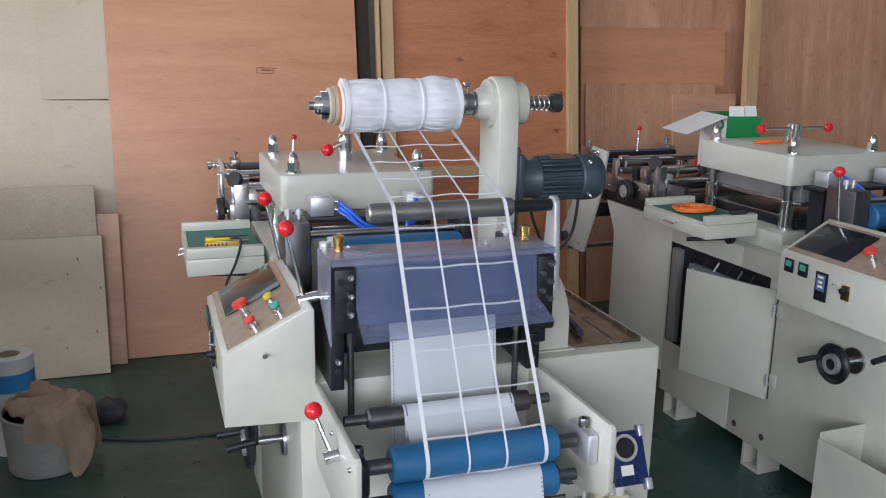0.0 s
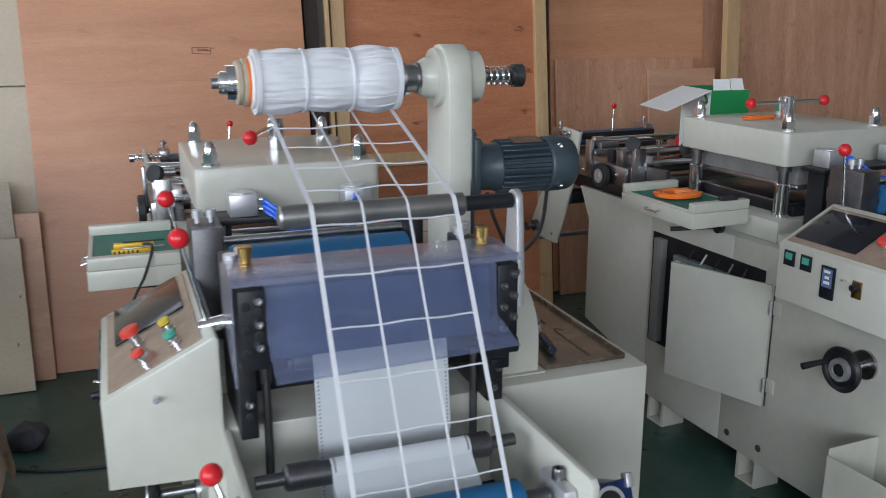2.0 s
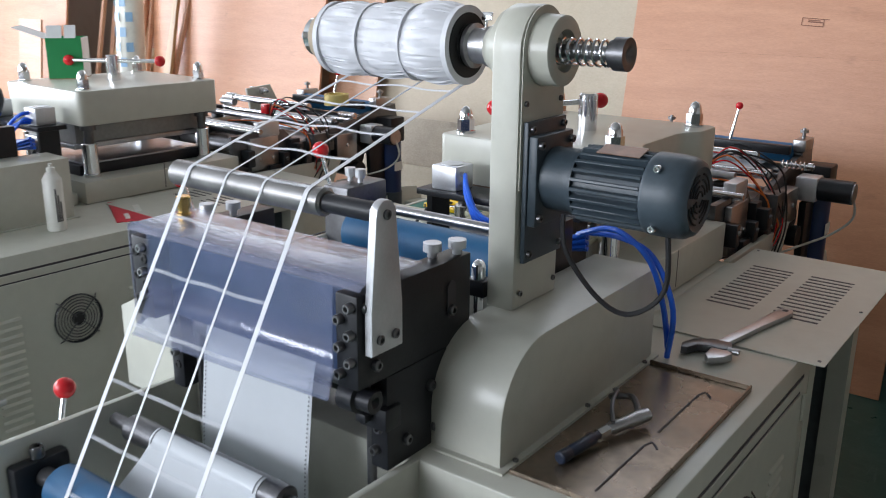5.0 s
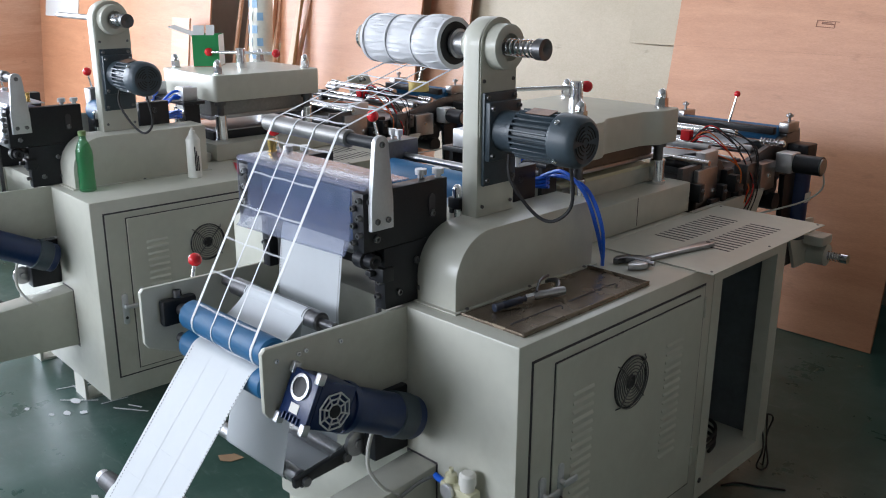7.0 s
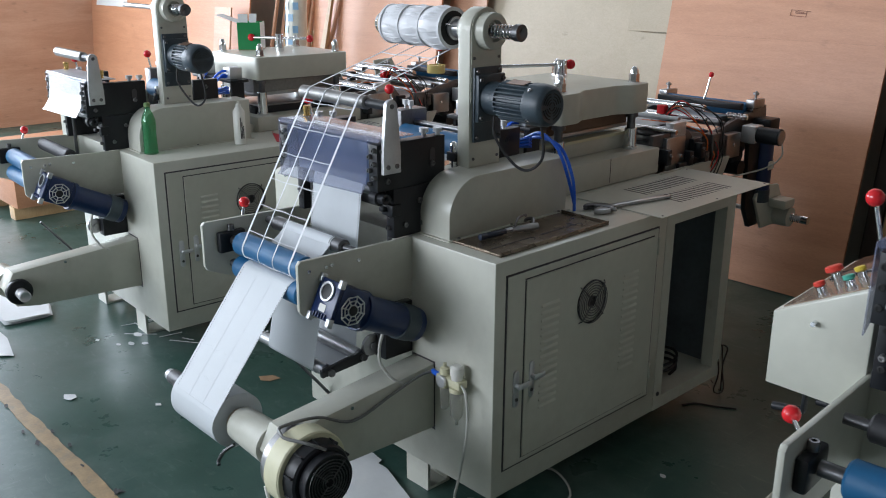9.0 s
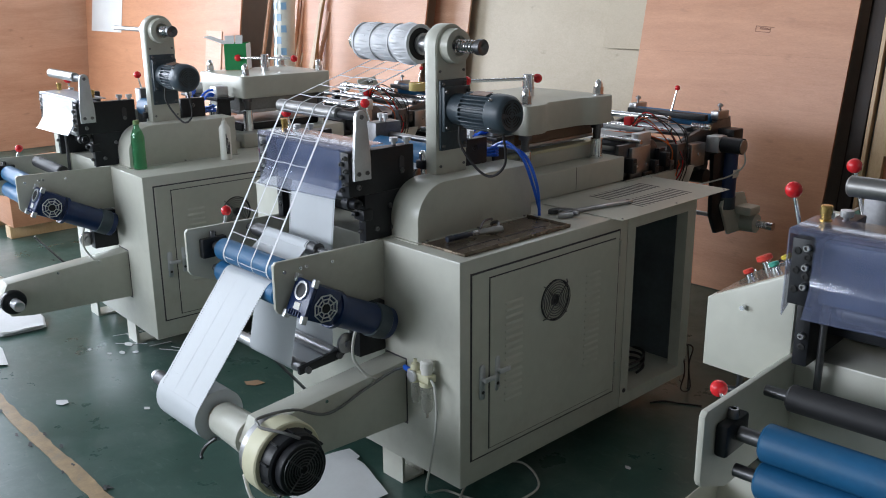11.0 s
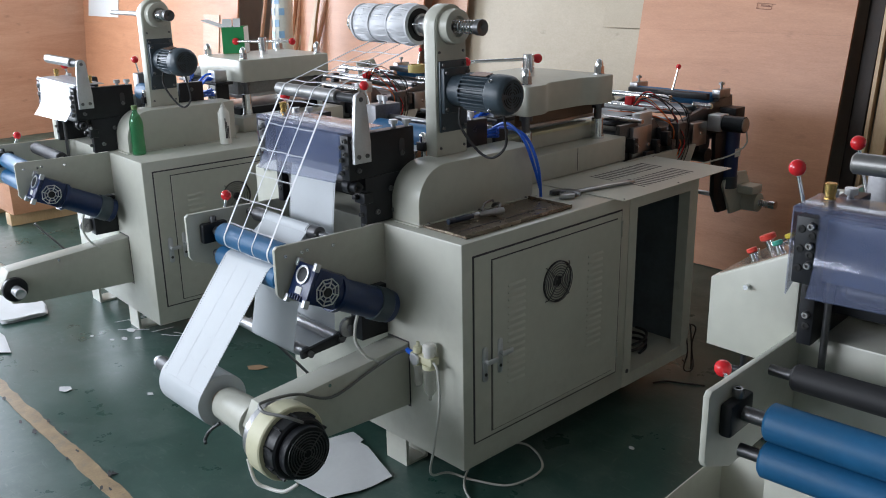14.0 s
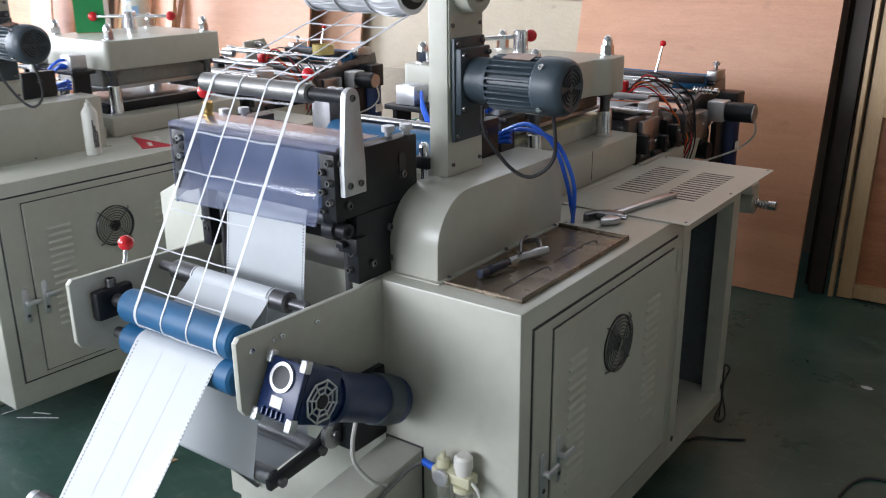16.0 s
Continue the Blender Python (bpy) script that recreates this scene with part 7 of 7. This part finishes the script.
for i in range(10):
    x, y = -1.0 + rgs.uniform(-0.15, 0.25), 1.95 + rgs.uniform(-0.15, 0.15)
    a = rgs.uniform(0, 3.1)
    l = rgs.uniform(0.03, 0.08)
    solid("paper_strip", Shape().box(-l, l, -0.002, 0.002, 0.001, 0.003, 0, pose(x, y, 0, 0, 0, math.degrees(a))), SCRAP, (x, y, 0), "thin white paper strip on the floor", "paper strip", "paper strips")
# dark flakes torn from the floor line
rgf = random.Random(15)
for i in range(16):
    x, y = rgf.uniform(-1.0, 0.45), 1.125 + rgf.uniform(-0.06, 0.05)
    r, ta = rgf.uniform(0.004, 0.011), rgf.uniform(-0.7, 0.7)
    ring = [(r * 2.2 * math.cos(q) * (1 + 0.2 * math.sin(3 * q + i)), r * 0.7 * math.sin(q) * (1 + 0.3 * math.sin(4 * q + i))) for q in [0.62 * k for k in range(10)]]
    scrap([(x + u * math.cos(ta) - v * math.sin(ta), y + u * math.sin(ta) + v * math.cos(ta)) for u, v in ring], 0.0045, "dark flake of worn floor tape", "tape_flake", 0.004).data.materials[0] = RUBBER
# dry leaf-like rust flake
scrap([(-0.20, 2.0), (-0.17, 2.05), (-0.12, 2.06), (-0.13, 2.01), (-0.16, 1.985)], 0.003, "brown crumpled paper flake on the floor", "paper_flake", 0.008).data.materials[0] = BROWNC

# wooden crate on skids beside the far machine
cr = thing("wooden_crate", (-3.65, 2.5, 0), "plywood crate standing on pine skids", "crate")
part("body", Shape().box(-4.6, -3.45, 2.10, 3.0, 0.09, 0.40, 0.002), PLY_RED, cr)
for x in (-4.5, -4.02, -3.55):
    part("skid", Shape().box(x - 0.05, x + 0.05, 2.09, 3.01, 0.0, 0.089, 0.003), PINE, cr)
# patterned film roll standing behind
fr_ = thing("film_roll", (-3.28, 4.30, 0), "tall roll of film with pale blue squares", "film roll")
part("roll", Shape().cyl((-3.28, 4.28, 0.0), (-3.28, 4.38, 1.75), 0.085, seg=32), mat("film_wrap", (0.62, 0.62, 0.55), 0.3, coat=0.4), fr_)
for i in range(9):
    for j in range(2):
        a = radians(-120 + 55 * j + 27 * (i % 2))
        z = 0.95 + 0.09 * i
        part("square", Shape().box(-0.022, 0.022, -0.0015, 0.0, -0.028, 0.028, 0, pose(-3.28 + 0.0862 * math.cos(a), 4.28 + 0.1 * z / 1.75 + 0.0862 * math.sin(a), z, -3, 0, math.degrees(a) + 90)), mat("pale_blue_film", (0.25, 0.42, 0.6), 0.3), fr_)

# stamp and veneer joints on the sheets
STAMPED = mat("brown_stamp_ink", (0.20, 0.075, 0.04), 0.6)
for x, y, z in ((0.632, 4.936, 1.476),):
    st = thing("board_stamp", (x, y, z), "small dark ink stamp on the plywood", "stamp")
    mm = pose(x, y - 0.006, z, -10.3, 3, 0)
    for a in ((-0.055, 0.035, -0.018, -0.015), (-0.055, 0.055, 0.012, 0.015), (-0.03, 0.03, -0.003, 0.002), (-0.03, 0.02, 0.004, 0.008)):
        part("ink_bar", Shape().box(a[0], a[1], 0, 0.0008, a[2], a[3], 0, mm), STAMPED, st)
    part("ink_bar", Shape().box(-0.055, -0.052, 0, 0.0008, -0.015, 0.012, 0, mm), STAMPED, st)
    part("ink_bar", Shape().box(0.032, 0.035, 0, 0.0008, -0.015, 0.012, 0, mm), STAMPED, st)

# machine on the console side: waste chute of folded sheet
for mch in (machine_b,):
    sh_ = Shape().box(0.10, 0.104, 1.82, 2.13, 0.11, 0.42, 0.001, seg=1).box(0.104, 0.30, 2.126, 2.13, 0.11, 0.44, 0.001, seg=1).box(0.104, 0.30, 1.82, 1.824, 0.11, 0.40, 0.001, seg=1).box(0.10, 0.30, 1.82, 2.13, 0.10, 0.11)
    part("waste_chute", sh_, PAINT, mch, "folded sheet waste chute")

# waste matrix: four ribbons and cross strands, wound onto the spindle
NIP, BAR, SPOOL = (1.60, 0.842, 0.0395), (1.857, 1.318, 0.022), (2.228, 1.522, 0.0645)


def tangent_path():
    p = arc(NIP[0], NIP[1], NIP[2], 270, 151.6, 10)
    p += arc(BAR[0], BAR[1], BAR[2], 151.6, 108, 5)
    q = arc(SPOOL[0], SPOOL[1], SPOOL[2], 282, 282, 1)[:1]
    return p + q


WEB = tangent_path()
waste = thing("waste_matrix", (0.63, 1.85, 1.2), "white waste matrix ladder stripped upwards from the labels", "waste web")
for x, w_ in ((0.496, 0.0085), (0.588, 0.0045), (0.672, 0.0045), (0.760, 0.0085)):
    part("ribbon", Shape().sheet(WEB, x, x + w_, 0.0007), MATRIX, waste)



# cross strands ride from the die unit through the nip to the winding
PITCH = 0.091
FEED = [(0, 0), (0.1, 0.5), (0.3, 1.22), (0.5, 1.655), (0.7, 2.75), (1, 3.506), (1.5, 5.34), (2, 7.21), (2.5, 9.064), (3, 10.844), (3.5, 12.534), (4.5, 15.914), (5, 17.671), (8, 28.604), (9, 32.09), (11.5, 41.07), (12.5, 44.72), (16, 57.11)]


def fed(t):
    """Pitches of web that have run through since the start."""
    for (a, u), (b, v) in zip(FEED, FEED[1:]):
        if t <= b:
            return u + (v - u) * (t - a) / (b - a)
    return FEED[-1][1]


RUN = [(1.8538, 1.045), (1.8488, 1.02), (1.8318, 0.88), (1.8173, 0.6)] + arc(1.79, 0.505, 0.0213, 0, -90, 3) + arc(1.66, 0.49, 0.0213, -90, -180, 3) + [(1.7158, 0.85)] + arc(1.745, 0.882, 0.0243, 160, 90, 3) + [(1.70, 0.8645), (1.61, 0.8035)] + WEB[:-1] + [(WEB[-1][0], WEB[-1][1]), (2.228, 1.462)]
STEP = [0.0]
for (y0, z0), (y1, z1) in zip(RUN, RUN[1:]):
    STEP.append(STEP[-1] + math.hypot(y1 - y0, z1 - z0))
NIPPED = STEP[len(RUN) - len(WEB) - 2]  # where the strands part from the labels
ON = next(i for i, p in enumerate(RUN) if p == WEB[10])  # leaves the nip roller


def on_web(s):
    """The pose in the place of a strand s metres along the run."""
    s = min(max(s, 0.0), STEP[-1])
    i = max(k for k in range(len(STEP) - 1) if STEP[k] <= s)
    f = (s - STEP[i]) / (STEP[i + 1] - STEP[i])
    (y0, z0), (y1, z1) = RUN[i], RUN[i + 1]
    return pose(0.631, y0 + (y1 - y0) * f, z0 + (z1 - z0) * f, math.degrees(math.atan2(z1 - z0, y1 - y0)), 0, 0)


strand_shape = Shape().tube([(0.63 + 0.132 * u, 0.0008 * math.sin(7 * u + 1), 0.0022 * math.sin(5.2 * u + 0.7) * (1 - u * u)) for u in [k / 12 - 1 for k in range(25)]], 0.0016, 5, 0)
strand = part("strand", strand_shape, MATRIX, waste, at=(0.63, 0, 0))
STRANDS = [strand]
for k in range(71):
    ob = strand.copy()
    scene.collection.objects.link(ob)
    STRANDS.append(ob)


# gaps between the label rows, riding down the lower run onto the roll
LOW = [(1.60, 0.8032)] + arc(1.592, 0.764, 0.0392, 90, 147, 4) + [(1.41, 0.5595), (1.32, 0.423)] + arc(1.392, 0.372, 0.0888, 147, 195, 5)[1:] + [(1.392, 0.335)]
LSTEP = [0.0]
for p, q in zip(LOW, LOW[1:]):
    LSTEP.append(LSTEP[-1] + math.dist(p, q))
gap = part("row_gap", Shape().box(-0.126, 0.126, -0.0013, 0.0013, -0.0003, -0.0001), PAPER, paper, at=(0, 0, 0))
GAPS = [gap]
for k in range(63):
    ob = gap.copy()
    scene.collection.objects.link(ob)
    GAPS.append(ob)


def on_low(s):
    s = min(max(s, 0.0), LSTEP[-1] - 0.001)
    i = max(k for k in range(len(LOW) - 1) if LSTEP[k] <= s)
    j = min(max(i, 1), len(LOW) - 3)
    f = (s - LSTEP[i]) / (LSTEP[i + 1] - LSTEP[i])
    (y0, z0), (y1, z1) = LOW[i], LOW[i + 1]
    return pose(0.625 - 0.0615 * min(1, max(0, s - LSTEP[5]) / (LSTEP[7] - LSTEP[5])), y0 + (y1 - y0) * f, z0 + (z1 - z0) * f, math.degrees(math.atan2(LOW[j + 1][1] - LOW[j][1], LOW[j + 1][0] - LOW[j][0])) % 360, 0, 0)


def motions():
    # web: strand k passes the nip when fed(t) reaches its turn
    o = ORG[waste]
    ticks = [0.2 * i for i in range(81)]
    for k, ob in enumerate(STRANDS):
        def along(t):
            return STEP[ON] + 0.4046 + PITCH * (fed(t) + 7 - k)
        rows, last = [], None
        for i, t in enumerate(ticks):
            s = min(max(along(t), NIPPED), STEP[-1])
            before = min(max(along(ticks[max(0, i - 1)]), NIPPED), STEP[-1])
            after = min(max(along(ticks[min(80, i + 1)]), NIPPED), STEP[-1])
            if i in (0, 80) or not (before == s == after):
                rows.append((t, Matrix.Translation(-o) @ on_web(s)))
        walk(ob, rows)
    o2 = ORG[paper]
    for k, ob in enumerate(GAPS):
        rows = []
        for i, t in enumerate(ticks):
            s, b, a = [min(max(PITCH * (fed(u) + 5.4 - k), 0.0), LSTEP[-1]) for u in (t, max(0, t - 0.2), min(16, t + 0.2))]
            if i in (0, 80) or not (b == s == a):
                rows.append((t, Matrix.Translation(-o2) @ on_low(s)))
        walk(ob, rows)
    # turning parts, by the length of web that has passed
    base = ORG[machine_a]

    def turn(ob, at, radius, sign, step):
        n = round(16 / step)
        rows = []
        for i in range(n + 1):
            t = 16 * i / n
            rows.append((t, Matrix.Translation(Vector(at) - base) @ pose(0, 0, 0, sign * math.degrees(fed(t) * PITCH / radius), 0, 0)))
        walk(ob, rows)

    turn(*mv_a["spin"], 0.0645, 1, 0.2)
    turn(*mv_a["rewind"], 0.088, 1, 0.2)
    for ob, at, sign, radius in mv_a["rollers"]:
        turn(ob, at, radius, -sign, 0.1)
    # the press head strokes up and down
    rows = []
    for i in range(int(16 / 0.15) + 1):
        t = 0.15 * i
        rows.append((t, pose(0, 0, 0.004 * math.cos(2 * math.pi * (t - 0.1) / 0.6))))
    rows.append((16, rows[-1][1]))
    walk(mv_a["tbar"][2].parent, rows)


motions()
